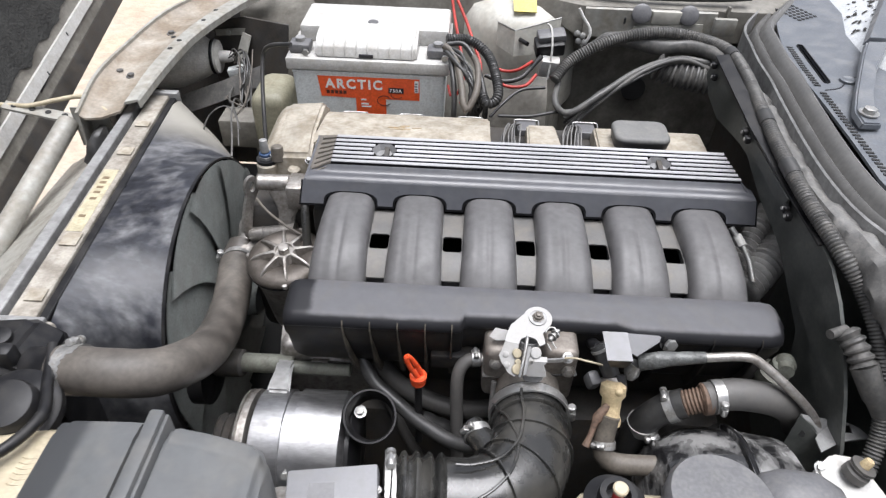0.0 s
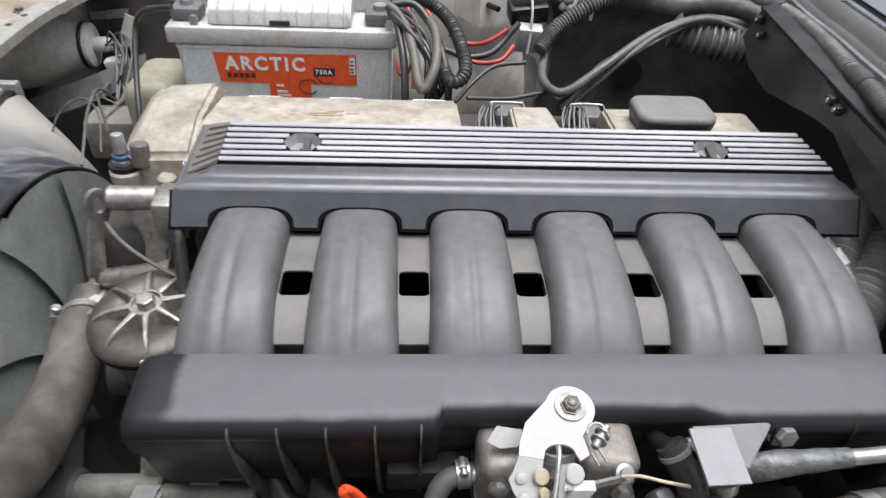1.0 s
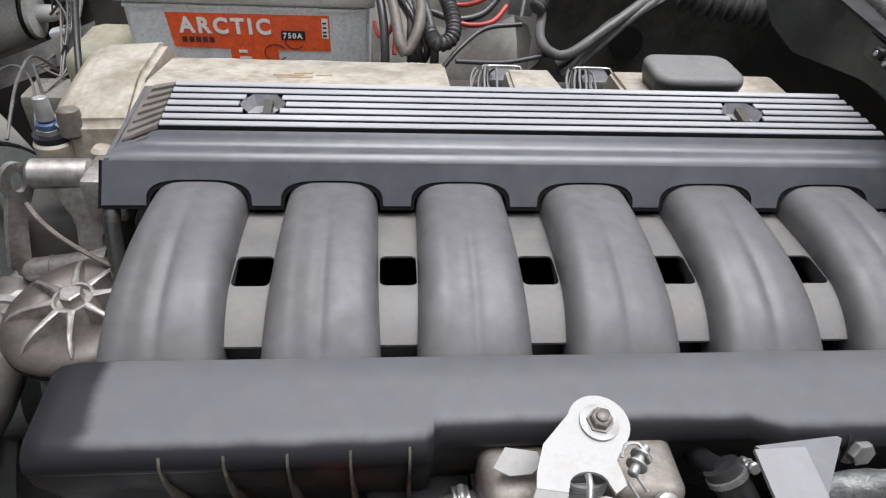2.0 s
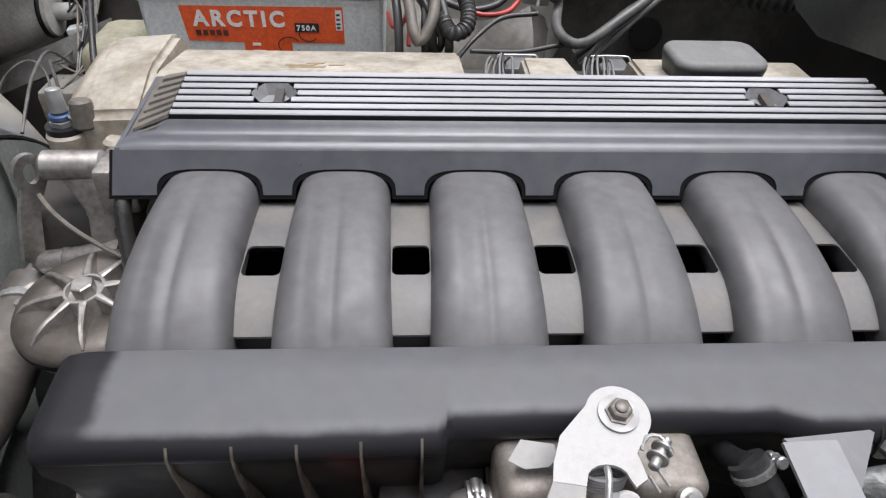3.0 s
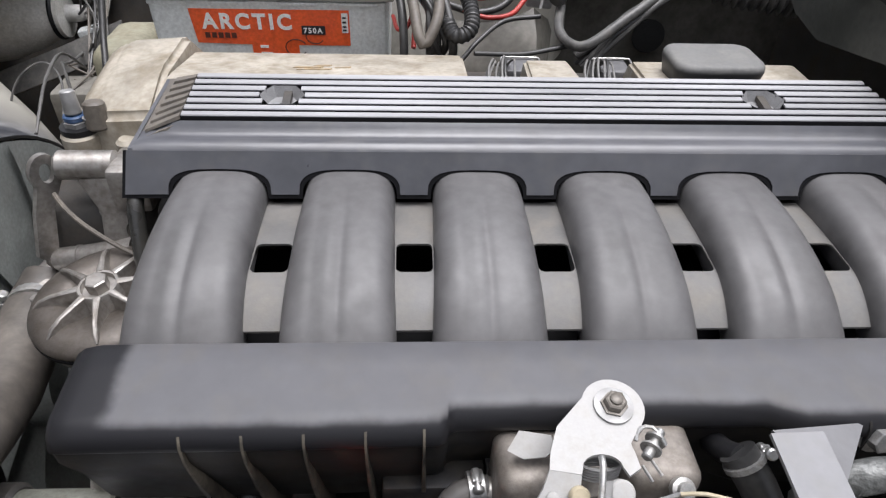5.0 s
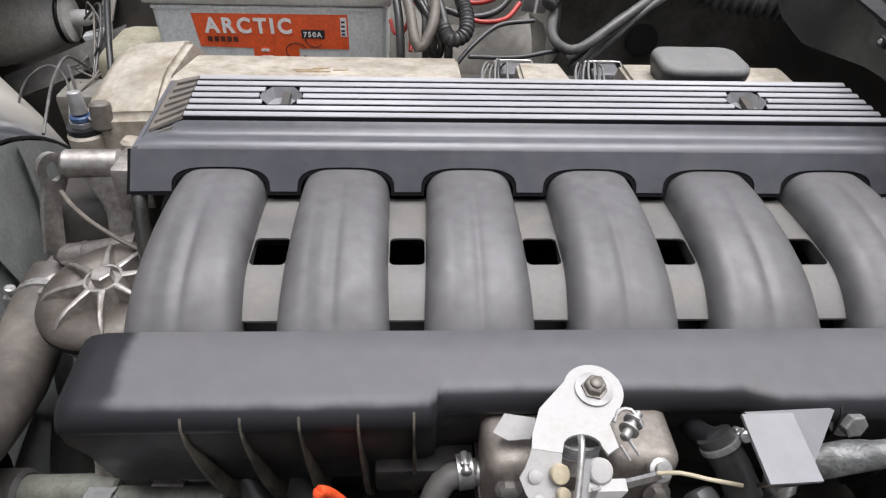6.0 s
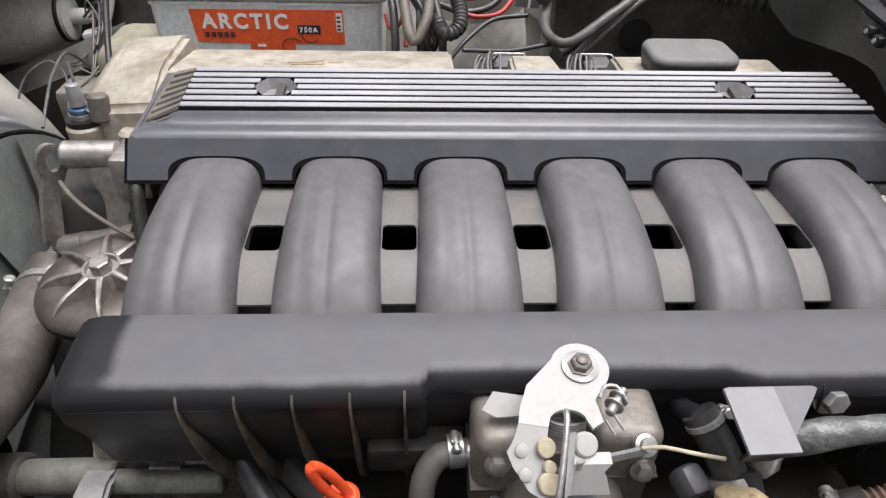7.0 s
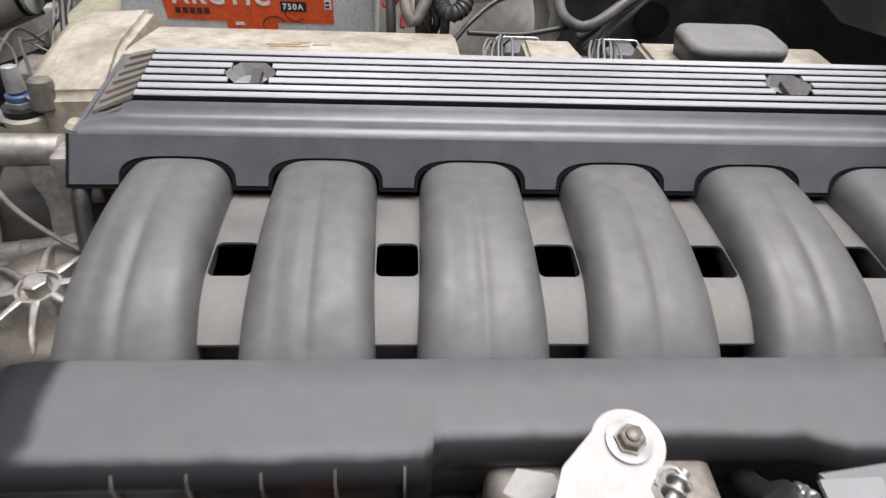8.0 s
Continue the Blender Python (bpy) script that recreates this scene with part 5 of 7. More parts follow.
part("rod_strip", loft(B(), [[(-0.0065, -0.166, 0.911), (-0.0030, -0.166, 0.911), (-0.0075, -0.188, 0.893), (-0.0110, -0.190, 0.893)], [(-0.0065, -0.1655, 0.909), (-0.0030, -0.1655, 0.909), (-0.0075, -0.187, 0.891), (-0.0110, -0.189, 0.891)]]), M_radedge, tb)
for p, r in (((-0.0175, -0.1665, 0.900), 0.0050), ((-0.0165, -0.1745, 0.8955), 0.0034), ((-0.0170, -0.1800, 0.8905), 0.0058)):
    part("nylon_roller", lathe(B(), p, (0.15, -0.7, 0.7), [(0, r * 0.92), (0.001, r), (0.003, r), (0.004, r * 0.85), (0.0042, r * 0.3)], 18), M_cream, tb, "cream nylon roller")
part("clip_pin", cyl(B(), (0.0175, -0.151, 0.905), (0.0285, -0.1365, 0.906), 0.0026, seg=12, bevel=0.0006), M_steel, tb)
for d in (0.3, 0.62):
    p = Vector((0.0175, -0.151, 0.905)).lerp(Vector((0.0285, -0.1365, 0.906)), d)
    part("clip_disc", lathe(B(), p, (0.6, 0.8, 0.05), [(0, 0.0052), (0.0012, 0.0052)], 18), M_steel, tb)
bm = tube(B(), [(0.0135, -0.144, 0.909), (0.0165, -0.1385, 0.911), (0.0230, -0.1380, 0.911), (0.0265, -0.1430, 0.909), (0.0280, -0.1455, 0.907)], 0.0010, seg=8)
part("clip", bm, M_steel, tb, "bent wire clip")
for a, b in (((0.0155, -0.1535, 0.903), (0.0195, -0.1595, 0.899)), ((0.0205, -0.1505, 0.903), (0.0250, -0.1565, 0.899))):
    part("clip_leg", cyl(B(), a, b, 0.0009, seg=6), M_steel, tb)
part("cable_lever", loft(B(), [[(-0.003, -0.1765, 0.9005), (-0.003, -0.1775, 0.8965), (-0.003, -0.1755, 0.8965), (-0.003, -0.1745, 0.9005)], [(0.039, -0.1585, 0.8855), (0.039, -0.1595, 0.8815), (0.039, -0.1575, 0.8815), (0.039, -0.1565, 0.8855)]]), M_steel, tb)
part("cable_pivot", lathe(B(), (0.040, -0.1525, 0.880), (0.1, -0.6, 0.8), [(0, 0.0062), (0.004, 0.0062), (0.0045, 0.004), (0.007, 0.0036)], 18), M_steel, tb)
solid("throttle_cable", tube(B(), [(0.036, -0.1605, 0.884), (0.046, -0.163, 0.888), (0.058, -0.168, 0.890), (0.074, -0.171, 0.889)], 0.0011, seg=8), M_cream, "thin pale throttle cable", "cable")
tb.location += Vector((0, -0.001, -0.0035))
part("air_nipple", cyl(B(), (-0.030, -0.132, 0.838), (-0.058, -0.126, 0.835), 0.0075, seg=16), M_alu, tb)
vh = thing("vent_hose", (-0.07, -0.17, 0.71), "grey rubber vent hose bent downwards with a clamp", "hose")
part("hose", tube(B(), [(-0.050, -0.127, 0.836), (-0.066, -0.129, 0.834), (-0.076, -0.138, 0.822), (-0.077, -0.150, 0.79), (-0.074, -0.165, 0.745), (-0.071, -0.183, 0.695)], 0.0078, seg=16), M_hose, vh)
band_clamp(vh, (-0.057, -0.127, 0.836), (1, 0.1, 0.05), 0.0092, 0.009, (0, -0.1, 1))

# ---- dipstick ----
dp = thing("dipstick", (-0.125, -0.15, 0.72), "oil dipstick with a bright orange ring handle", "dipstick")
part("tube", cyl(B(), (-0.122, -0.152, 0.83), (-0.121, -0.152, 0.70), 0.0045), M_black, dp)
part("collar", cyl(B(), (-0.122, -0.153, 0.818), (-0.122, -0.153, 0.834), 0.009, 0.010, bevel=0.002), M_orangepl, dp, "orange collar")
loop = []
for i in range(25):
    a = 2 * math.pi * i / 24
    loop.append((-0.126 + 0.0028 * math.sin(a) - 0.008 * math.cos(a), -0.157 + 0.0026 * math.sin(a) - 0.004 * math.cos(a), 0.850 + 0.0235 * math.cos(a)))
part("ring_handle", tube(B(), loop, 0.0030, seg=10), M_orangepl, dp, "bright orange plastic ring")

# ---- alternator and hoses in front ----
al = thing("alternator", (-0.27, -0.17, 0.60), "polished aluminium alternator below the manifold", "alternator")
AC = (-0.175, 0.708)
part("body", lathe(B(), (-0.318, *AC), (1, 0, 0), [(0, 0.054), (0.004, 0.066), (0.040, 0.069), (0.041, 0.066), (0.052, 0.066), (0.053, 0.070), (0.108, 0.070), (0.114, 0.062)], 56), M_polish, al)
part("front_ring", lathe(B(), (-0.336, *AC), (1, 0, 0), [(0, 0.050), (0.003, 0.0655), (0.006, 0.0665), (0.0062, 0.0625), (0.011, 0.0625), (0.0112, 0.0665), (0.016, 0.0665)], 48), M_alu, al)
part("pulley", lathe(B(), (-0.366, *AC), (1, 0, 0), [(0, 0.034), (0.003, 0.036), (0.008, 0.031), (0.012, 0.036), (0.018, 0.031), (0.024, 0.036), (0.030, 0.034)], 32), M_block, al)
hexbolt("bolt", (-0.268, AC[0] - 0.056, AC[1] + 0.03), (0, -0.7, 0.5), 0.005, 0.007, al)
part("rear_cover", lathe(B(), (-0.211, *AC), (1, 0, 0), [(0, 0.06), (0.012, 0.058), (0.02, 0.045)], 32), M_black, al)
dk = thing("cooling_duct", (-0.178, -0.16, 0.70), "black round alternator cooling duct, open on top", "duct")
bm = lathe(B(), (-0.176, -0.158, 0.748), (0.02, -0.50, 0.86), [(0, 0.026), (0.045, 0.0285), (0.048, 0.0305), (0.052, 0.0305), (0.052, 0.0285), (0.045, 0.0265), (0.0, 0.024)], 36, caps=False)
part("pipe", bm, M_black, dk)
hexbolt("terminal", (-0.190, -0.162, 0.768), (0, -0.4, 1), 0.005, 0.008, dk)
mt = thing("alternator_mount", (-0.30, -0.09, 0.74), "cast mounting arm with a sleeve above the alternator", "bracket")
part("sleeve", cyl(B(), (-0.375, -0.085, 0.752), (-0.285, -0.090, 0.760), 0.0125, bevel=0.002), M_green, mt)
part("stub", cyl(B(), (-0.287, -0.096, 0.762), (-0.210, -0.100, 0.767), 0.0085, bevel=0.002), M_green, mt)
part("stub_bolt", cyl(B(), (-0.262, -0.0915, 0.762), (-0.240, -0.093, 0.764), 0.0095, seg=8), M_alu, mt)
bm = loft(B(), [[(-0.294 - w, y, z), (-0.294 + w, y, z), (-0.294 + w * 0.8, y, z - 0.012), (-0.294 - w * 0.8, y, z - 0.012)] for y, z, w in ((-0.090, 0.770, 0.013), (-0.102, 0.775, 0.011), (-0.116, 0.774, 0.012), (-0.130, 0.774, 0.014), (-0.141, 0.771, 0.015))])
bmesh.ops.bevel(bm, geom=bm.edges[:], offset=0.003, segments=2, affect="EDGES")
part("arm", bm, M_radedge, mt)
part("bushing", cyl(B(), (-0.392, -0.084, 0.748), (-0.352, -0.086, 0.752), 0.018, bevel=0.003), M_block, mt)
pl = thing("belt_pulley", (-0.41, -0.07, 0.66), "dark ribbed belt pulley", "pulley")
part("wheel", lathe(B(), (-0.418, -0.085, 0.735), (1, 0, 0), [(0, 0.035), (0.003, 0.046), (0.022, 0.046), (0.025, 0.030)], 36), M_black, pl)
solid("crank_case_hose", tube(B(), [(-0.198, -0.095, 0.795), (-0.180, -0.118, 0.772), (-0.160, -0.132, 0.764), (-0.121, -0.162, 0.756), (-0.078, -0.188, 0.756), (-0.045, -0.2, 0.77), (-0.02, -0.2, 0.79)], 0.0085, seg=16), M_rubber, "black rubber hose under the manifold", "hose")
solid("fuel_hose", tube(B(), [(-0.185, -0.065, 0.76), (-0.155, -0.088, 0.735), (-0.115, -0.10, 0.715), (-0.07, -0.11, 0.712), (-0.02, -0.112, 0.722)], 0.012, seg=16), M_hose, "dusty brown hose under the manifold", "hose")
solid("starter_pipe", tube(B(), [(-0.20, -0.075, 0.76), (-0.17, -0.10, 0.72), (-0.14, -0.12, 0.66), (-0.11, -0.13, 0.60)], 0.007, seg=12), M_hose, "thin dusty pipe under the manifold", "pipe")
solid("oil_return_pipe", tube(B(), [(-0.12, -0.13, 0.715), (-0.08, -0.135, 0.70), (-0.04, -0.14, 0.70), (0.0, -0.145, 0.70)], 0.011, seg=14, pitch=0.02, depth=0.002), M_rubber, "ribbed black pipe below the throttle", "pipe")

# ---- idle valve, coolant and brake parts near the back ----
hb = thing("cable_bracket", (0.11, -0.14, 0.87), "folded matt grey steel bracket bolted to the manifold", "bracket")
bm = B()
A, Bq, Cq, Dq = Vector((0.070, -0.1535, 0.922)), Vector((0.0965, -0.1515, 0.920)), Vector((0.0985, -0.184, 0.913)), Vector((0.0715, -0.187, 0.916))
plate(bm, [A, Bq, Cq, Dq], (0, 0.0004, -0.002))
part("top_plate", bm, M_zinc, hb)
plate_pts = [(0.0760, -0.1470, 0.9150), (0.1480, -0.1220, 0.8850), (0.1455, -0.1260, 0.8800), (0.1085, -0.1660, 0.9000), (0.0960, -0.1660, 0.9080)]
part("gusset", loft(B(), [plate_pts, [(x, y + 0.0005, z - 0.002) for x, y, z in plate_pts]]), M_zinc, hb)
part("drop_plate", plate(B(), [(0.0715, -0.1865, 0.915), (0.0985, -0.1835, 0.912), (0.099, -0.170, 0.885), (0.083, -0.170, 0.885)], (0, 0.002, 0)), M_black, hb)
hexbolt("bolt", (0.157, -0.122, 0.876), (0.1, -1, 0.35), 0.0072, 0.010, hb)
iv = thing("idle_valve", (0.085, -0.14, 0.83), "black idle valve hose with plug connectors", "valve")
part("hose", tube(B(), [(0.0755, -0.1345, 0.8795), (0.080, -0.140, 0.8745), (0.086, -0.148, 0.866), (0.0915, -0.156, 0.855), (0.094, -0.162, 0.846)], 0.0098, seg=18), M_rubber, iv)
band_clamp(iv, (0.0785, -0.139, 0.8765), (0.5, -0.6, -0.7), 0.0101, 0.003, (0.6, 0.3, 0.4))
part("inner_pipe", tube(B(), [(0.074, -0.116, 0.862), (0.0745, -0.127, 0.869), (0.0775, -0.1365, 0.8765)], 0.0068, seg=14), M_black, iv)
part("connector", box(B(), (0.066, -0.164, 0.832), (0.080, -0.146, 0.854), 0.005, rot(20, 0, 20)), M_grey, iv)
part("ring", lathe(B(), (0.092, -0.157, 0.853), (0.2, -0.6, -0.6), [(0, 0.0125), (0.004, 0.0135), (0.008, 0.0125)], 20), M_alu, iv)
part("plug", cyl(B(), (0.098, -0.158, 0.858), (0.100, -0.172, 0.845), 0.009, seg=16, bevel=0.002), M_black, iv)
te = thing("coolant_tee", (0.09, -0.19, 0.79), "tan plastic coolant tee with corroded valve", "pipe fitting")
part("tee", lathe(B(), (0.091, -0.172, 0.862), (-0.05, -0.55, -0.8), [(0, 0.009), (0.003, 0.0135), (0.013, 0.0140), (0.018, 0.0105), (0.034, 0.0100), (0.040, 0.0125), (0.046, 0.0125)], 24), M_brass, te)
part("lug", box(B(), (0.089, -0.190, 0.858), (0.098, -0.176, 0.868), 0.004, None, 3), M_brass, te)
part("side_valve", tube(B(), [(0.085, -0.190, 0.846), (0.074, -0.200, 0.836), (0.068, -0.212, 0.824), (0.062, -0.222, 0.815)], [(0, 0.004), (0.35, 0.0058), (0.5, 0.0035), (0.8, 0.003), (1, 0.0045)], seg=12), M_rust, te)
part("hose", tube(B(), [(0.088, -0.196, 0.836), (0.084, -0.208, 0.818), (0.083, -0.222, 0.803), (0.095, -0.228, 0.796), (0.125, -0.229, 0.795), (0.165, -0.228, 0.795)], 0.0112, seg=18), M_oldhose, te, "dusty bent hose")
band_clamp(te, (0.150, -0.2285, 0.795), (1, 0, 0), 0.0116, 0.010, (0, -0.2, 1))
band_clamp(te, (0.0835, -0.2150, 0.810), (0, -0.7, -0.7), 0.0116, 0.008, (-0.5, -0.5, 0.6))
ch = thing("heater_hose", (0.2, -0.17, 0.72), "dusty heater hose with clamps and a rusty joint", "hose")
part("hose", tube(B(), [(0.330, -0.150, 0.770), (0.305, -0.160, 0.812), (0.270, -0.165, 0.838), (0.225, -0.168, 0.848), (0.195, -0.172, 0.843)], 0.0175, seg=20), M_hose, ch)
part("rusty_joint", tube(B(), [(0.195, -0.172, 0.843), (0.172, -0.171, 0.830)], 0.0135, seg=20, pitch=0.004, depth=0.002), M_rust, ch, "rusty threaded joint")
part("black_hose", tube(B(), [(0.176, -0.171, 0.832), (0.158, -0.169, 0.818), (0.140, -0.170, 0.792), (0.134, -0.168, 0.755), (0.136, -0.165, 0.70)], 0.0165, seg=20), M_rubber, ch, "newer black rubber hose")
band_clamp(ch, (0.163, -0.170, 0.822), (-0.8, 0.05, -0.6), 0.0168, 0.010, (-0.4, 0.2, 1))
band_clamp(ch, (0.206, -0.171, 0.846), (-1, -0.1, -0.1), 0.0178, 0.011, (0.2, -1, 0.2))
band_clamp(ch, (0.1395, -0.1700, 0.786), (0.1, 0, -1), 0.0170, 0.011, (0.4, -1, 0.2))
part("joint_collar", lathe(B(), (0.190, -0.172, 0.841), (1, 0.05, 0.2), [(0, 0.0155), (0.002, 0.0178), (0.010, 0.0178)], 24), M_rust, ch)
vp = thing("brake_vacuum_pipe", (0.22, -0.15, 0.80), "long bent metal pipe with silver tape wrap", "pipe")
part("pipe", tube(B(), [(0.128, -0.146, 0.868), (0.152, -0.147, 0.876), (0.195, -0.147, 0.882), (0.232, -0.147, 0.886), (0.250, -0.152, 0.881), (0.283, -0.169, 0.860), (0.310, -0.178, 0.835), (0.328, -0.180, 0.808)], 0.0052, seg=14), M_alu, vp)
part("tape_wrap", tube(B(), [(0.122, -0.144, 0.865), (0.152, -0.147, 0.876), (0.190, -0.147, 0.882)], [(0, 0.0095), (0.3, 0.009), (1, 0.0062)], seg=18, wrinkle=0.22, step=0.003), M_tape, vp, "crumpled silver tape")
part("end_fitting", lathe(B(), (0.120, -0.144, 0.862), (-0.3, -0.3, -1), [(0, 0.009), (0.006, 0.0075), (0.012, 0.009), (0.02, 0.006)], 12), M_steel, vp)
bo = thing("brake_booster", (0.2, -0.25, 0.62), "scratched black brake booster drum", "brake booster")
part("drum", lathe(B(), (0.125, -0.262, 0.735), (1, 0, 0.02), [(0, 0.03), (0.004, 0.062), (0.022, 0.088), (0.055, 0.102), (0.095, 0.104), (0.097, 0.108), (0.104, 0.108), (0.106, 0.103), (0.155, 0.096), (0.175, 0.07)], 56), M_booster, bo, sharp=30)
part("seam_band", lathe(B(), (0.223, -0.262, 0.737), (1, 0, 0.02), [(0, 0.1085), (0.002, 0.1095), (0.004, 0.1085)], 56, caps=False), M_black, bo)
vf = thing("coolant_valve", (0.29, -0.125, 0.80), "dull greenish metal fitting at the end of the engine", "valve")
part("body", lathe(B(), (0.285, -0.118, 0.80), (0.15, -0.1, 1), [(0, 0.014), (0.02, 0.015), (0.022, 0.018), (0.034, 0.018), (0.036, 0.012), (0.05, 0.011)], 20), M_green, vf)
part("port", lathe(B(), (0.300, -0.114, 0.845), (-0.3, -0.9, 0.2), [(0, 0.011), (0.010, 0.012), (0.012, 0.009), (0.022, 0.0085)], 16), M_green, vf)
part("nut", lathe(B(), (0.300, -0.132, 0.822), (0.2, -1, 0.3), [(0, 0.009), (0.008, 0.009)], 6), M_green, vf, sharp=25)
part("plug", box(B(), (0.262, -0.118, 0.800), (0.280, -0.098, 0.840), 0.003), M_block, vf)
rs = thing("brake_fluid_tank", (0.1, -0.35, 0.83), "cream brake fluid tank with a grey lid", "brake fluid tank")
part("body", box(B(), (0.020, -0.43, 0.83), (0.165, -0.330, 0.925), 0.014, seg=3), M_cream, rs)
part("lid", lathe(B(), (0.126, -0.358, 0.93), (0, 0.05, 1), [(0, 0.040), (0.012, 0.042), (0.028, 0.042), (0.033, 0.039), (0.034, 0.01)], 40), M_grey, rs, "grey round lid")
part("lid_knob", lathe(B(), (0.127, -0.366, 0.963), (0, 0.05, 1), [(0, 0.006), (0.003, 0.005), (0.004, 0.003)], 14), M_grey, rs)
part("small_cap", lathe(B(), (0.053, -0.345, 0.918), (0, 0.05, 1), [(0, 0.026), (0.008, 0.026), (0.010, 0.022), (0.012, 0.016), (0.022, 0.015), (0.022, 0.010), (0.012, 0.010)], 28), M_black, rs)
part("float", cyl(B(), (0.053, -0.345, 0.925), (0.053, -0.344, 0.944), 0.0045, bevel=0.001), M_red, rs, "red level float")
part("float_top", cyl(B(), (0.053, -0.344, 0.944), (0.053, -0.344, 0.949), 0.0062, bevel=0.001), M_cream, rs)
fc = thing("filler_neck", (0.19, -0.345, 0.86), "rounded grey cap on a ribbed neck", "cap")
part("dome", lathe(B(), (0.165, -0.345, 0.935), (1, -0.1, 0.1), [(0, 0.022), (0.005, 0.026), (0.02, 0.030), (0.045, 0.029), (0.06, 0.02), (0.066, 0.006)], 28), M_grey, fc)
part("neck_ring", lathe(B(), (0.158, -0.344, 0.934), (1, -0.1, 0.1), [(0, 0.021), (0.003, 0.0235), (0.006, 0.021)], 28), M_black, fc)
part("stalk", cyl(B(), (0.155, -0.345, 0.93), (0.13, -0.345, 0.88), 0.018), M_grey, fc)
mb = thing("mounting_bracket", (0.32, -0.21, 0.78), "bent grey steel mounting bracket with slots", "bracket")
up_pts = [(0.292, -0.187, 0.842), (0.312, -0.189, 0.826), (0.337, -0.191, 0.794), (0.354, -0.195, 0.735), (0.312, -0.200, 0.735), (0.288, -0.195, 0.768)]
part("upright", loft(B(), [up_pts, [(x + 0.001, y + 0.002, z) for x, y, z in up_pts]]), M_panel, mb, "dusty dark upright plate")
for px, py, pz, q in ((0.303, -0.1905, 0.815, 0.004), (0.300, -0.1965, 0.772, 0.007)):
    part("slot", lathe(B(), (px, py, pz), (-0.72, -0.62, 0.3), [(0, q), (0.0012, q)], 12), M_dark, mb)
hole = [(0.354 + 0.007 * sx, -0.180 + 0.005 * sy, 0.8135) for sx, sy in ((-1, -1), (1, -1.2), (1.2, 1), (-0.8, 1))]
part("flap", plate(B(), [(0.317, -0.195, 0.8135), (0.341, -0.168, 0.8135), (0.352, -0.167, 0.8135), (0.372, -0.178, 0.8135), (0.379, -0.191, 0.8135), (0.345, -0.197, 0.8135), (0.317, -0.212, 0.8135)], (0, 0, -0.002), [hole]), M_radedge, mb)
part("web", loft(B(), [[(0.2935, -0.186, 0.843), (0.342, -0.172, 0.816), (0.352, -0.196, 0.8145), (0.337, -0.193, 0.796)], [(0.2950, -0.184, 0.841), (0.343, -0.170, 0.814), (0.353, -0.194, 0.8125), (0.338, -0.191, 0.794)]]), M_radedge, mb)
wb = thing("white_bracket", (0.33, -0.25, 0.74), "white painted bracket with a rubber buffer stud", "bracket")
bm = loft(B(), [[(0.296, -0.238, 0.824), (0.318, -0.222, 0.829), (0.345, -0.224, 0.827), (0.365, -0.270, 0.818), (0.345, -0.320, 0.81), (0.310, -0.31, 0.81)], [(0.296, -0.236, 0.75), (0.318, -0.220, 0.75), (0.345, -0.222, 0.75), (0.365, -0.268, 0.75), (0.345, -0.318, 0.75), (0.310, -0.31, 0.75)]])
bmesh.ops.bevel(bm, geom=bm.edges[:], offset=0.003, segments=2, affect="EDGES")
part("body", bm, M_lid, wb)
part("buffer", lathe(B(), (0.330, -0.246, 0.826), (0.35, 0.1, 1), [(0, 0.013), (0.008, 0.013), (0.010, 0.011), (0.014, 0.013)], 24), M_hose, wb, "brown rubber buffer")
part("washer", lathe(B(), (0.335, -0.2445, 0.840), (0.35, 0.1, 1), [(0, 0.0125), (0.002, 0.0125)], 24), M_hose, wb)
part("stud", lathe(B(), (0.3357, -0.2443, 0.842), (0.35, 0.1, 1), [(0, 0.0055), (0.007, 0.005), (0.009, 0.004)], 10), M_brass, wb)
hexbolt("screw", (0.303, -0.236, 0.822), (-0.4, -0.5, 1), 0.004, 0.006, wb)
wt = thing("vacuum_line", (0.33, -0.18, 0.85), "grey rubber boot and pipe at the bulkhead", "pipe")
part("boot", tube(B(), [(0.328, -0.134, 0.922), (0.336, -0.150, 0.914), (0.342, -0.166, 0.903)], 0.0115, seg=18, pitch=0.009, depth=0.005), M_loom, wt)
part("pipe", tube(B(), [(0.342, -0.165, 0.904), (0.350, -0.175, 0.890), (0.362, -0.184, 0.870), (0.380, -0.190, 0.845), (0.400, -0.194, 0.82)], [(0, 0.014), (0.35, 0.0125), (0.4, 0.0105), (1, 0.0105)], seg=16), M_loom, wt)
part("arm", cyl(B(), (0.328, -0.134, 0.924), (0.307, -0.144, 0.925), 0.005), M_loom, wt)

# ---- bulkhead partition, loom, cowl ----
pw = thing("bulkhead_panel", (0.33, 0.1, 0.75), "black plastic partition panel behind the engine", "panel")
face_pts = [(0.398, 0.986), (0.205, 0.968), (0.047, 0.964), (-0.045, 0.964), (-0.075, 0.957), (-0.11, 0.938), (-0.145, 0.908), (-0.178, 0.868), (-0.21, 0.815), (-0.26, 0.62), (-0.10, 0.66), (-0.06, 0.84), (0.045, 0.895), (0.124, 0.903), (0.200, 0.927), (0.235, 0.925), (0.345, 0.905), (0.40, 0.915), (0.432, 0.94)]


def pull(x, y, z):
    """Brings the far end of the partition towards the engine."""
    k = 1 - 0.075 * min(1, max(0, (y + 0.1) / 0.3))
    return (-0.089 + (x + 0.089) * k, -0.615 + (y + 0.615) * k, 1.423 + (z - 1.423) * k)


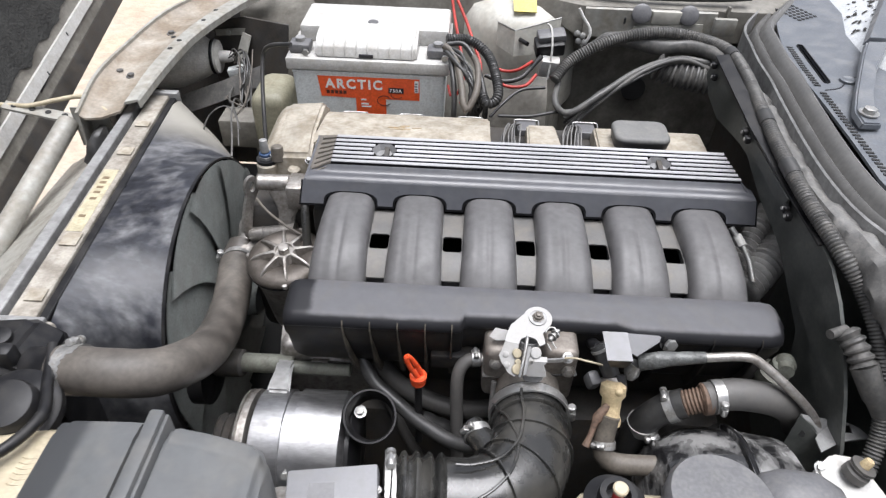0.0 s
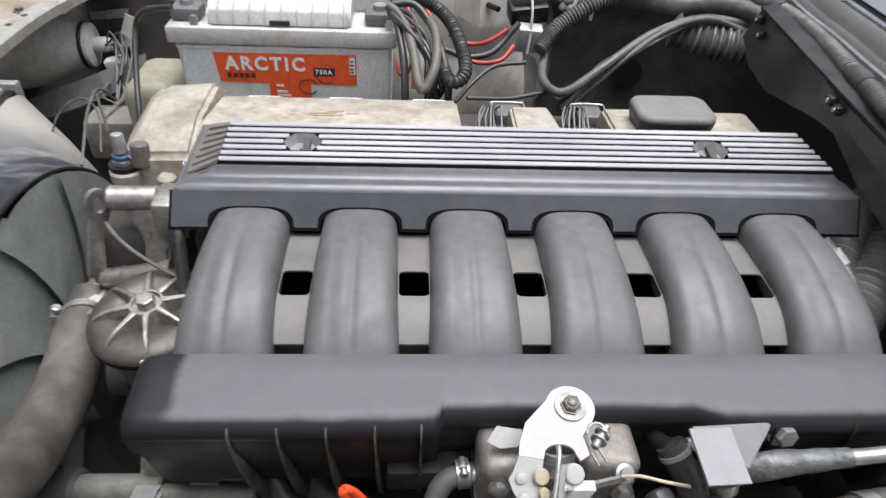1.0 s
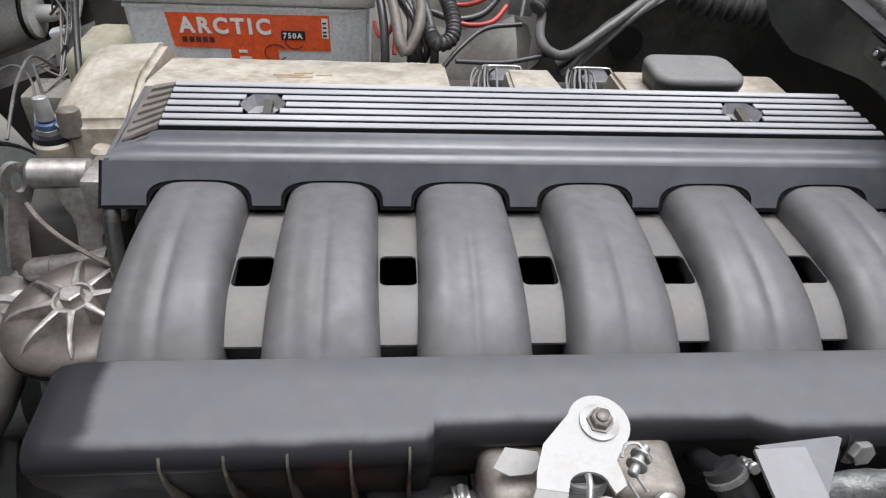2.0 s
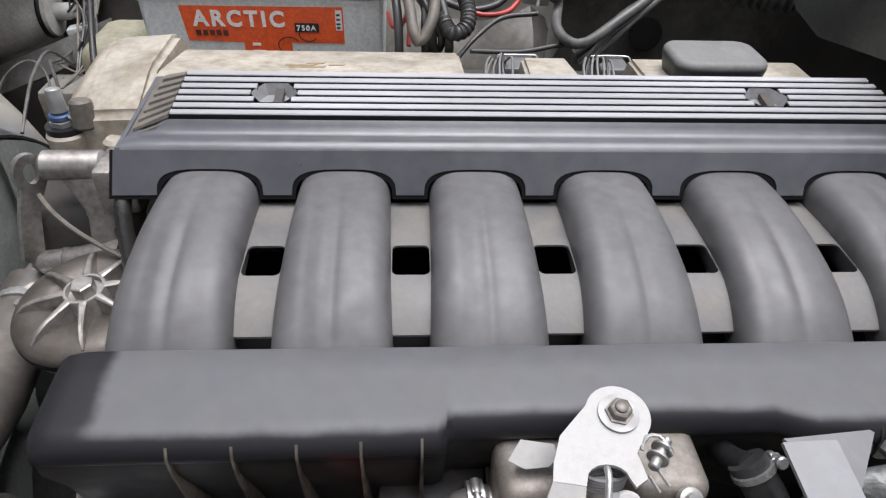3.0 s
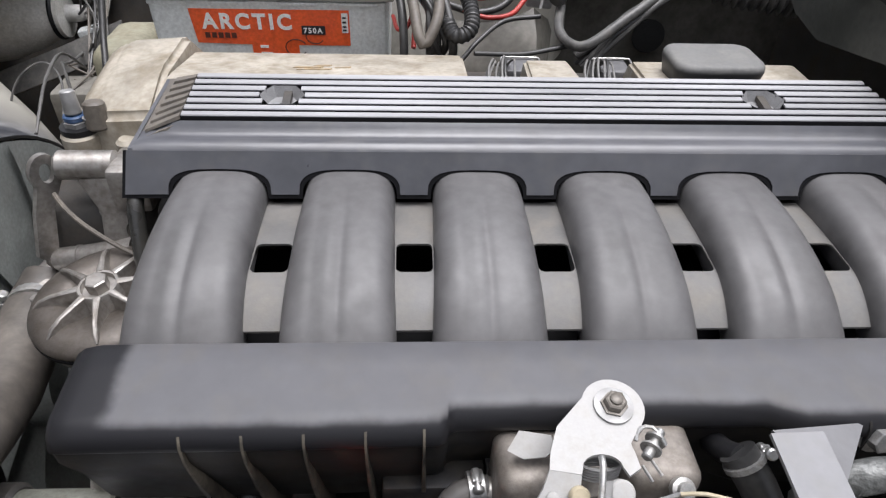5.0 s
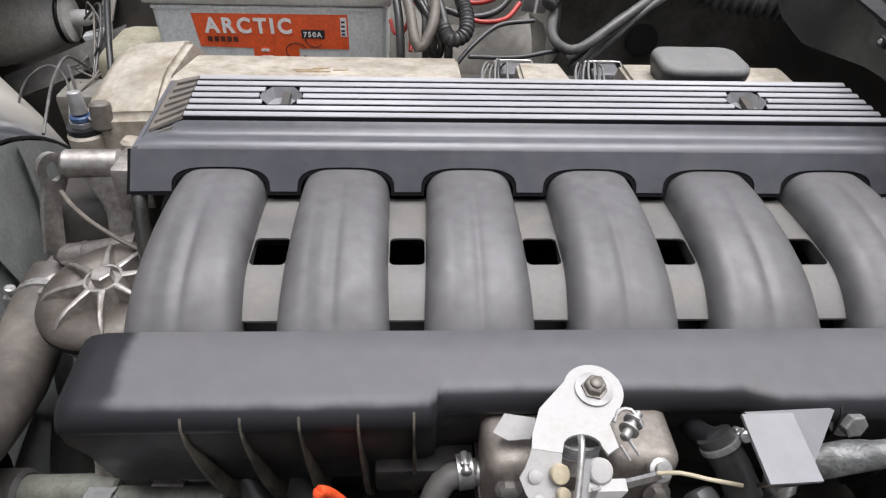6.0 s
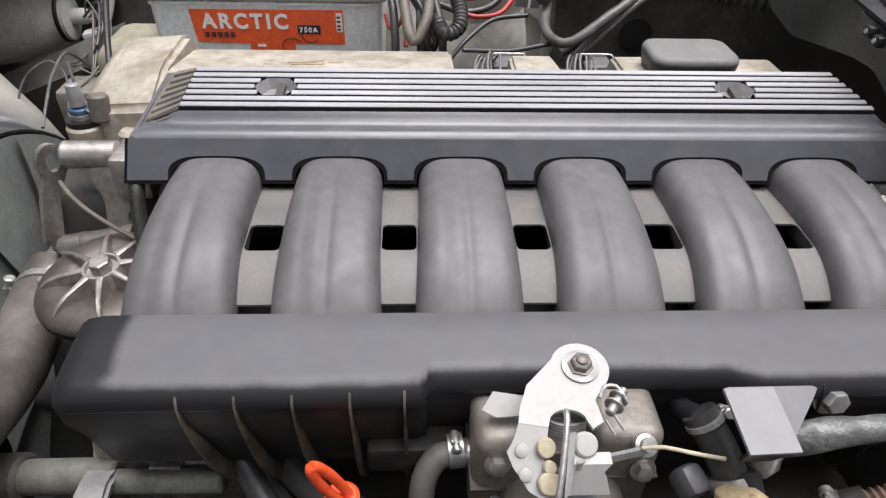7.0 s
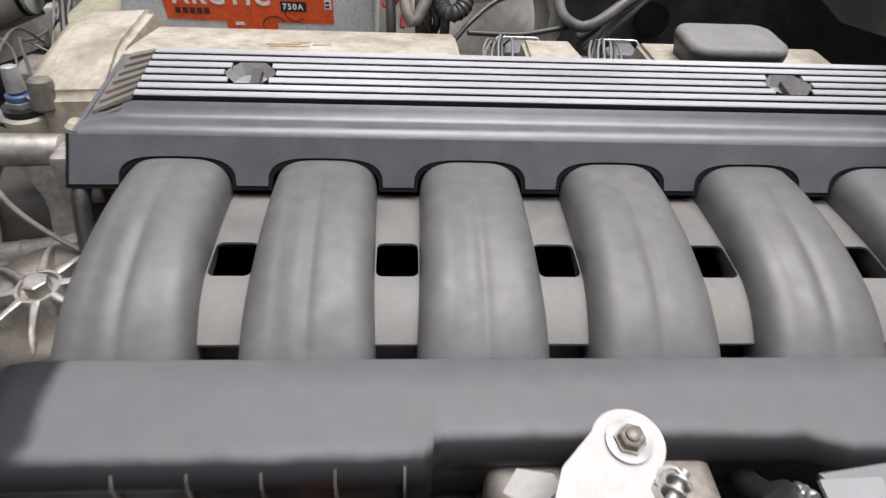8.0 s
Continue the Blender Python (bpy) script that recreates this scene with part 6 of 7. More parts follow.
bm = loft(B(), [[pull(0.322 + dx + 0.10 * (0.965 - z), y, z) for y, z in face_pts] for dx in (0, 0.004)])
part("face", bm, M_panel, pw)
part("rear_face", loft(B(), [[(0.405, y, z0), (0.405, y, z1), (0.410, y, z1), (0.410, y, z0)] for y, z0, z1 in ((-0.36, 0.50, 0.90), (-0.16, 0.50, 0.95), (-0.04, 0.50, 0.966), (0.12, 0.60, 0.966))]), M_panel, pw)
bm = loft(B(), [[pull(0.318, y, z), pull(0.338, y, z + 0.003), pull(0.338, y, z + 0.006), pull(0.318, y, z + 0.003)] for y, z in ((0.40, 0.984), (0.205, 0.966), (0.047, 0.962), (-0.045, 0.962))])
part("top_lip", bm, M_black, pw)
bm = loft(B(), [[pull(*p) for p in ((0.3205 - dx, 0.235, 0.967), (0.3195 - dx, 0.045, 0.961), (0.3225 - dx, 0.045, 0.937), (0.3225 - dx, 0.235, 0.948))] for dx in (0, 0.003)])
part("raised_band", bm, M_panel, pw)
for y, z in ((0.39, 0.975), (0.375, 0.962), (0.21, 0.958), (0.195, 0.955), (0.04, 0.951), (0.028, 0.948)):
    part("clip", box(B(), Vector(pull(0.318, y, z)) - Vector((0.006, 0.005, 0.005)), Vector(pull(0.318, y, z)) + Vector((0.002, 0.005, 0.004)), 0.002), M_black, pw)
    part("clip_head", lathe(B(), Vector(pull(0.318, y, z)) - Vector((0.0058, 0, 0)), (-1, 0, 0.3), [(0, 0.0025), (0.001, 0.002)], 8), M_steel, pw)
solid("bulkhead_rear", box(B(), (0.42, -0.5, 0.40), (0.44, 0.55, 0.93)), M_block, "dark bulkhead wall behind the partition panel", "wall", "structure")
LOOM = [(0.060, 0.372, 0.945), (0.085, 0.40, 0.965), (0.130, 0.412, 0.990), (0.180, 0.425, 1.003), (0.235, 0.432, 1.008), (0.29, 0.425, 1.004), (0.325, 0.375, 1.006), (0.320, 0.275, 1.012), (0.311, 0.180, 1.010), (0.308, 0.09, 1.003), (0.312, 0.005, 0.992), (0.328, -0.070, 0.975), (0.350, -0.103, 0.948), (0.363, -0.140, 0.918), (0.370, -0.172, 0.882), (0.373, -0.200, 0.838), (0.362, -0.226, 0.806), (0.350, -0.245, 0.78)]
ml = thing("main_loom", (0.31, 0.09, 0.95), "black corrugated wiring loom along the bulkhead", "wiring loom")
part("sleeve", tube(B(), LOOM, 0.0085, seg=14, pitch=0.0042, depth=0.0022), M_loom, ml, "corrugated black sleeve")
run_of_loom = spline(LOOM, 0.006)
for i in (52, 84, 101):
    part("tape_band", tube(B(), [run_of_loom[i + q] for q in (0, 2, 4)], 0.0101, seg=16), M_rubber, ml, "black tape wound round the sleeve")
solid("taped_loom", tube(B(), [(0.125, 0.455, 0.965), (0.150, 0.45, 0.985), (0.19, 0.44, 0.988), (0.235, 0.43, 0.985), (0.28, 0.422, 0.990), (0.310, 0.390, 0.994), (0.322, 0.340, 0.996)], [(0, 0.009), (0.4, 0.014), (0.8, 0.010), (1, 0.006)], seg=14, wrinkle=0.2), M_loom, "dusty taped wiring bundle under the loom", "wiring loom")
solid("insulation_roll", tube(B(), [(0.352, 0.28, 0.975), (0.346, 0.16, 0.975), (0.340, 0.05, 0.975), (0.350, -0.06, 0.974), (0.370, -0.12, 0.960), (0.392, -0.165, 0.930), (0.415, -0.21, 0.885)], [(0, 0.012), (0.5, 0.014), (0.75, 0.023), (1, 0.031)], seg=14, wrinkle=0.35, step=0.007), M_corr, "lumpy grey insulation strip beside the loom", "insulation")
# two corrugated hoses between manifold and panel
solid("corrugated_hose", tube(B(), [(0.290, 0.010, 0.835), (0.315, 0.035, 0.845), (0.350, 0.075, 0.855), (0.385, 0.12, 0.86)], 0.0215, seg=20, pitch=0.0095, depth=0.0075), M_ribhose, "thick corrugated black hose behind the manifold", "hose")
solid("corrugated_hose", tube(B(), [(0.292, 0.050, 0.850), (0.318, 0.088, 0.868), (0.345, 0.122, 0.878), (0.37, 0.15, 0.885)], 0.0140, seg=18, pitch=0.0090, depth=0.006), M_ribhose, "thin corrugated black hose behind the manifold", "hose")
ff = thing("fuel_pipe_end", (0.29, 0.02, 0.86), "bright bent metal pipe beside the last runner", "pipe")
part("pipe", tube(B(), [(0.268, 0.055, 0.905), (0.280, 0.042, 0.893), (0.290, 0.022, 0.878), (0.294, 0.0, 0.862)], 0.004, seg=10), M_steel, ff)
part("sleeve", cyl(B(), (0.276, 0.050, 0.897), (0.283, 0.037, 0.889), 0.006, bevel=0.001), M_lid, ff, "white sleeve")

# cowl: seal channel, grille panel, wiper, windscreen
SEAL = [(0.470, 0.62), (0.392, 0.50), (0.376, 0.42), (0.368, 0.352), (0.366, 0.300), (0.356, 0.20), (0.347, 0.07), (0.352, -0.02), (0.372, -0.08), (0.40, -0.16), (0.46, -0.26)]


def sweep(section, material, name, label, category, kind=""):
    path = spline([(x, y, 0) for x, y in SEAL], 0.02)
    rings = []
    for i, p in enumerate(path):
        d = (path[min(i + 1, len(path) - 1)] - path[max(i - 1, 0)]).normalized()
        side = Vector((-d.y, d.x, 0))
        side = side if side.x > 0 else -side
        rings.append([p + side * a + Vector((0, 0, z)) for a, z in section])
    return solid(name, loft(B(), rings), material, label, category, kind)


sweep([(-0.002, 0.93), (-0.002, 1.000), (0.0, 1.002), (0.002, 1.000), (0.002, 0.93)], M_radedge, "seal_flange", "pale metal edge of the bulkhead flange", "flange", "structure")
sweep([(0.0045, 0.965), (0.0045, 0.972), (0.010, 0.970), (0.011, 0.985), (0.014, 0.997), (0.018, 1.001), (0.022, 0.998), (0.0245, 0.995), (0.027, 1.003), (0.031, 1.011), (0.036, 1.014), (0.041, 1.011), (0.045, 1.003), (0.046, 0.985), (0.046, 0.965)], M_seal, "cowl_seal", "weathered rubber seal along the cowl", "seal", "structure")
cp = thing("cowl_panel", (0.5, 0.3, 0.98), "dusty grey plastic cowl panel with slots", "cowl panel")
CZ = 1.004


def cz(x):
    return CZ + 0.06 * max(0.0, x - 0.42)


outl = [(0.415, -0.10), (0.403, 0.03), (0.408, 0.12), (0.411, 0.212), (0.412, 0.33), (0.418, 0.40), (0.442, 0.50), (0.53, 0.64), (0.60, 0.64), (0.536, 0.45), (0.528, 0.347), (0.56, 0.25), (0.56, -0.10)]
slot = [(0.4455 + 0.0045 * math.cos(a) + (0.002 if math.sin(a) > 0 else -0.005), 0.345 + (0.062 if math.sin(a) > 0 else -0.062) + 0.0045 * math.sin(a)) for a in [2 * math.pi * (i + 0.5) / 12 for i in range(12)]]
bm = plate(B(), [(x, y, cz(x)) for x, y in outl], (0, 0, -0.004), [[(x, y, cz(x)) for x, y in slot]])
part("panel", bm, M_cowl, cp)
part("slot_floor", box(B(), (0.425, 0.265, CZ - 0.014), (0.470, 0.425, CZ - 0.008)), M_groove, cp)
rim = [(x, y, cz(x) + 0.0004) for x, y in slot]
part("slot_rim", tube(B(), rim + rim[:1], 0.0011, seg=6, smooth=False), M_groove, cp)
for i in range(46):
    y = 0.40 - 0.0082 * i
    if 0.245 < y < 0.262:
        continue
    x = 0.417 - max(0, 0.33 - y) * 0.03 + max(0, y - 0.33) * 0.08
    part("vent_slot", box(B(), (x + 0.003, y, CZ - 0.001), (x + 0.012, y + 0.0042, CZ + 0.0016), 0.0, rot(0, 0, -12)), M_dark, cp)
for j in range(5):
    for i in range(6):
        part("vent_slot", box(B(), (0.462 + 0.008 * j + 0.004 * i, 0.56 - 0.010 * i + 0.004 * j, cz(0.462 + 0.008 * j + 0.004 * i) - 0.002), (0.467 + 0.008 * j + 0.004 * i, 0.566 - 0.010 * i + 0.004 * j, cz(0.467 + 0.008 * j + 0.004 * i) + 0.0008)), M_dark, cp)
part("joint_line", tube(B(), [(0.428, 0.256, cz(0.428)), (0.45, 0.262, cz(0.45)), (0.472, 0.285, cz(0.472)), (0.51, 0.31, cz(0.51))], 0.0013, seg=6), M_ink, cp)
bm = lathe(B(), (0.471, 0.284, cz(0.471) - 0.001), (0, 0, 1), [(0, 0.012), (0.004, 0.012), (0.005, 0.009), (0.004, 0.007)], 22)
part("screw_boss", bm, M_cowl, cp)
wp = thing("wiper_arm", (0.45, 0.17, 1.0), "grey painted wiper arm with a pivot nut", "wiper arm")
bm = loft(B(), [[(x - w, y, z), (x - w * 0.8, y, z + 0.010), (x + w * 0.8, y, z + 0.010), (x + w, y, z)] for x, y, z, w in ((0.437, 0.140, 1.008, 0.014), (0.440, 0.170, 1.010, 0.016), (0.458, 0.215, 1.014, 0.014), (0.492, 0.285, 1.02, 0.014), (0.515, 0.325, 1.024, 0.018), (0.535, 0.36, 1.028, 0.019))])
bmesh.ops.bevel(bm, geom=bm.edges[:], offset=0.002, segments=2, affect="EDGES")
part("arm", bm, M_cowl, wp)
bm = loft(B(), [[(x - w, y, z), (x - w * 0.7, y, z + 0.012), (x + w * 0.7, y, z + 0.012), (x + w, y, z)] for x, y, z, w in ((0.538, 0.366, 1.029, 0.020), (0.60, 0.47, 1.04, 0.022), (0.66, 0.58, 1.05, 0.020))])
part("upper_arm", bm, M_cowl, wp)
hexbolt("pivot_nut", (0.441, 0.163, 1.020), (0, 0, 1), 0.0085, 0.008, wp, M_steel)
solid("windscreen", loft(B(), [[(0.527, 0.20, 1.002), (0.56, 0.70, 1.002), (1.05, 0.70, 1.32), (1.02, 0.20, 1.32)], [(0.53, 0.20, 0.997), (0.563, 0.70, 0.997), (1.053, 0.70, 1.315), (1.023, 0.20, 1.315)]]), M_glass, "windscreen above the cowl panel, mirrored sky in its colour", "windscreen", "structure")
# Flat dark flecks imitate branches mirrored in the glass; nothing lies on it.
random.seed(7)
bm = B()
for i in range(150):
    u, v = random.uniform(0.0, 0.22), random.uniform(0.0, 1.0)
    x, y = 0.545 + 0.49 * u + 0.03 * v, 0.38 + 0.31 * v
    z = 1.0035 + 0.32 * u + 0.004 + (0.0022 if v < 2 else 0)
    a, r = random.uniform(0, 3.14), random.uniform(0.002, 0.006)
    c, s = math.cos(a) * r, math.sin(a) * r
    vs = [bm.verts.new((x + p * c - q * s * 0.5, y + p * s + q * c * 0.5, z + (p * c - q * s * 0.5) * 0.65)) for p, q in ((-1, -0.4), (0.2, -1), (1, 0), (0.3, 0.8), (-0.6, 0.7))]
    bm.faces.new(vs)
tagged(part("branch_reflection", bm, M_fleck), "dark flecks standing for branches reflected in the windscreen", "debris", "", "stuff")

# ---- far side ----
st = thing("strut_tower", (0.02, 0.62, 0.80), "dusty grey painted strut tower dome", "strut tower")
part("dome", lathe(B(), (0.015, 0.655, 0.80), (0, -0.10, 1), [(0, 0.125), (0.10, 0.117), (0.155, 0.108), (0.178, 0.092), (0.192, 0.060), (0.196, 0.01)], 48), M_paint, st, sharp=60)
part("sticker", loft(B(), [[(-0.004, 0.590, 1.0005), (0.040, 0.593, 0.9975), (0.040, 0.562, 0.982), (-0.002, 0.557, 0.984)], [(-0.004, 0.589, 1.002), (0.040, 0.592, 0.999), (0.040, 0.561, 0.9835), (-0.002, 0.556, 0.9855)]]), M_yellow, st, "yellow warning sticker")
bx = thing("relay_bracket", (0.0, 0.50, 0.92), "grey sheet-metal relay bracket on the strut tower", "bracket")
bm = loft(B(), [[(-0.030, 0.545, 0.968), (0.000, 0.508, 0.968), (0.000, 0.500, 0.926), (-0.030, 0.534, 0.930)], [(-0.030, 0.548, 0.968), (0.001, 0.511, 0.968), (0.001, 0.503, 0.926), (-0.030, 0.537, 0.930)]])
part("side_sheet", bm, M_paint, bx)
bm = loft(B(), [[(0.000, 0.508, 0.968), (0.080, 0.520, 0.990), (0.080, 0.516, 0.960), (0.030, 0.498, 0.930), (0.000, 0.500, 0.926)], [(0.000, 0.512, 0.968), (0.080, 0.524, 0.990), (0.080, 0.520, 0.960), (0.030, 0.502, 0.930), (0.000, 0.504, 0.926)]])
part("face_sheet", bm, M_paint, bx)
part("edge", tube(B(), [(-0.030, 0.546, 0.969), (0.000, 0.509, 0.969), (0.040, 0.514, 0.980), (0.080, 0.521, 0.991)], 0.0012, seg=6, smooth=False), M_steel, bx)
part("terminal_stud", cyl(B(), (0.010, 0.504, 0.955), (0.022, 0.486, 0.955), 0.004, seg=10), M_black, bx)
ry = thing("relay", (0.055, 0.47, 0.93), "black relay with a white plug and strap", "relay")
part("case", box(B(), (0.033, 0.455, 0.948), (0.083, 0.485, 0.972), 0.003, rot(15, -6, 6)), M_black, ry)
part("cover", box(B(), (0.036, 0.462, 0.968), (0.084, 0.487, 0.984), 0.003, rot(15, -6, 6)), M_grey, ry)
part("plug", box(B(), (0.044, 0.444, 0.912), (0.076, 0.462, 0.948), 0.003, rot(18, 5, 0)), M_lid, ry, "white plug")
part("strap", tube(B(), [(0.055, 0.505, 0.985), (0.059, 0.478, 0.988), (0.061, 0.452, 0.968), (0.060, 0.440, 0.935), (0.058, 0.436, 0.915)], 0.0018, seg=8), M_lid, ry)
lb = thing("lamp_carrier", (-0.56, 0.73, 0.78), "bent grey sheet-metal lamp carrier behind the headlamp", "bracket")
part("top_strap", loft(B(), [[(-0.632, 0.742, 0.846), (-0.552, 0.728, 0.860), (-0.552, 0.726, 0.846), (-0.632, 0.740, 0.834)], [(-0.632, 0.746, 0.846), (-0.552, 0.732, 0.860), (-0.552, 0.730, 0.846), (-0.632, 0.744, 0.834)]]), M_body, lb)
part("hanger", loft(B(), [[(-0.566, 0.722, 0.852), (-0.545, 0.712, 0.848), (-0.556, 0.690, 0.808), (-0.580, 0.694, 0.806)], [(-0.566, 0.726, 0.852), (-0.545, 0.716, 0.848), (-0.556, 0.694, 0.808), (-0.580, 0.698, 0.806)]]), M_body, lb)
part("lower_strut", loft(B(), [[(x, y, z), (x + 0.004, y - 0.030, z - 0.030), (x + 0.004, y - 0.028, z - 0.033), (x, y + 0.002, z - 0.003)] for x, y, z in ((-0.690, 0.590, 0.760), (-0.590, 0.595, 0.798), (-0.500, 0.605, 0.834))]), M_loom, lb, "grimy diagonal strut")
part("back_plate", loft(B(), [[(-0.640, 0.735, 0.74), (-0.470, 0.665, 0.74), (-0.455, 0.690, 0.885), (-0.560, 0.735, 0.880), (-0.640, 0.755, 0.860)], [(-0.640, 0.740, 0.74), (-0.470, 0.670, 0.74), (-0.455, 0.695, 0.885), (-0.560, 0.740, 0.880), (-0.640, 0.760, 0.860)]]), M_block, lb, "dark back plate")
part("plug", box(B(), (-0.585, 0.640, 0.788), (-0.552, 0.662, 0.806), 0.003, rot(0, -12, 10)), M_case, lb, "grey lamp plug")
hexbolt("bolt", (-0.60, 0.737, 0.845), (0, -1, 0.3), 0.005, 0.005, lb)
solid("side_lamp_box", box(B(), (-0.545, 0.44, 0.74), (-0.455, 0.50, 0.80), 0.008), M_bodydk, "brown grimy plastic box under the lamp leads", "box")
for pts in ([(-0.567, 0.65, 0.805), (-0.545, 0.63, 0.815), (-0.525, 0.58, 0.80), (-0.52, 0.52, 0.78), (-0.525, 0.48, 0.80)],
            [(-0.565, 0.645, 0.795), (-0.555, 0.60, 0.78), (-0.560, 0.55, 0.79), (-0.535, 0.50, 0.81), (-0.505, 0.49, 0.80)],
            [(-0.515, 0.62, 0.86), (-0.505, 0.56, 0.84), (-0.505, 0.50, 0.81), (-0.515, 0.45, 0.80)]):
    solid("lamp_lead", tube(B(), pts, 0.0014, seg=8), M_oldhose, "dusty pale lamp lead", "cable", "", "lamp leads")
hd = thing("headlamp", (-0.66, 0.68, 0.70), "grey plastic headlamp bowl with a bulb socket", "headlamp")
HA, HD = (-0.605, 0.672, 0.818), (-1, -0.06, -0.02)
part("bowl", lathe(B(), HA, HD, [(0, 0.020), (0.002, 0.034), (0.022, 0.036), (0.028, 0.041), (0.05, 0.051), (0.085, 0.063), (0.12, 0.068), (0.13, 0.068)], 36), M_bowl, hd, sharp=50)
part("socket", lathe(B(), (-0.578, 0.674, 0.8185), HD, [(0, 0.009), (0.008, 0.012), (0.028, 0.013)], 16), M_lid, hd)
part("band", lathe(B(), (-0.612, 0.6715, 0.818), HD, [(0, 0.0355), (0.003, 0.0375), (0.006, 0.0370)], 32, caps=False), M_black, hd)
bm = B()
tube(bm, [(-0.572, 0.690, 0.815), (-0.545, 0.66, 0.835), (-0.52, 0.60, 0.825), (-0.505, 0.53, 0.79), (-0.50, 0.50, 0.76)], 0.0018, seg=8)
solid("lamp_lead", bm, M_loom, "grey lead looping from the headlamp", "cable")
solid("lamp_lead", tube(B(), [(-0.574, 0.688, 0.808), (-0.565, 0.64, 0.79), (-0.55, 0.55, 0.80), (-0.52, 0.46, 0.83), (-0.495, 0.41, 0.85), (-0.48, 0.38, 0.82)], 0.0018, seg=8), M_loom, "grey lead hanging below the headlamp", "cable")
solid("lamp_lead", tube(B(), [(-0.54, 0.33, 0.80), (-0.525, 0.36, 0.85), (-0.495, 0.37, 0.87), (-0.47, 0.35, 0.86), (-0.46, 0.31, 0.83)], 0.0013, seg=8), M_loom, "thin looped grey lead near the shroud", "cable")
solid("lamp_lead", tube(B(), [(-0.50, 0.47, 0.82), (-0.486, 0.40, 0.868), (-0.47, 0.33, 0.875), (-0.452, 0.27, 0.872), (-0.443, 0.23, 0.86)], 0.0016, seg=8, wrinkle=0.3), M_loom, "frayed grey lead hanging near the valve cover", "cable")
random.seed(21)
for i in range(7):
    j = [random.uniform(-0.014, 0.014) for _ in range(8)]
    pts = [(-0.575 + j[0], 0.672 + j[1], 0.815 + 0.5 * j[2]), (-0.545 + j[3], 0.625, 0.845 + j[4]), (-0.520 + j[5], 0.560 + j[6], 0.835 + j[7]), (-0.512 + j[1], 0.520 + j[2], 0.800 + j[3]), (-0.520 + 1.5 * j[4], 0.470 + j[5], 0.785 + j[6]), (-0.505 + j[7], 0.440, 0.765)]
    solid("lamp_lead", tube(B(), pts, 0.0013 + 0.0003 * (i % 3), seg=7), (M_loom, M_oldhose, M_rubber)[i % 3], "thin dusty lead in the tangle behind the headlamp", "cable", "", "lamp leads")
for i in range(6):
    j = [random.uniform(-0.008, 0.008) for _ in range(8)]
    pts = [(-0.120, 0.398 + 0.3 * j[0], 0.978 + 0.4 * j[1]), (-0.100 + j[2], 0.378 + j[3], 0.972 + j[4]), (-0.078 + j[5], 0.350 + j[6], 0.952 + j[7]), (-0.066 + 1.4 * j[0], 0.332 + j[1], 0.925 + j[2]), (-0.072 + 1.5 * j[3], 0.338 + j[4], 0.890), (-0.080 + j[5], 0.350 + j[6], 0.855)]
    solid("cable", tube(B(), pts, 0.0026 + 0.0007 * (i % 3), seg=9), M_rubber, "black cable in the bundle beside the battery", "cable", "", "battery cables")
solid("battery_lead", tube(B(), [(-0.372, 0.395, 0.975), (-0.41, 0.41, 0.965), (-0.432, 0.43, 0.94), (-0.432, 0.40, 0.90), (-0.425, 0.36, 0.86), (-0.42, 0.33, 0.82)], 0.0036, seg=10), M_rubber, "black lead from the battery terminal", "cable")
solid("washer_pump", box(B(), (-0.468, 0.41, 0.70), (-0.40, 0.52, 0.868), 0.02, seg=3), M_tank, "cream plastic washer tank beside the battery", "tank")
solid("battery_tray", box(B(), (-0.42, 0.34, 0.755), (-0.09, 0.58, 0.779), 0.005), M_bodydk, "grimy metal battery tray under the battery", "tray")
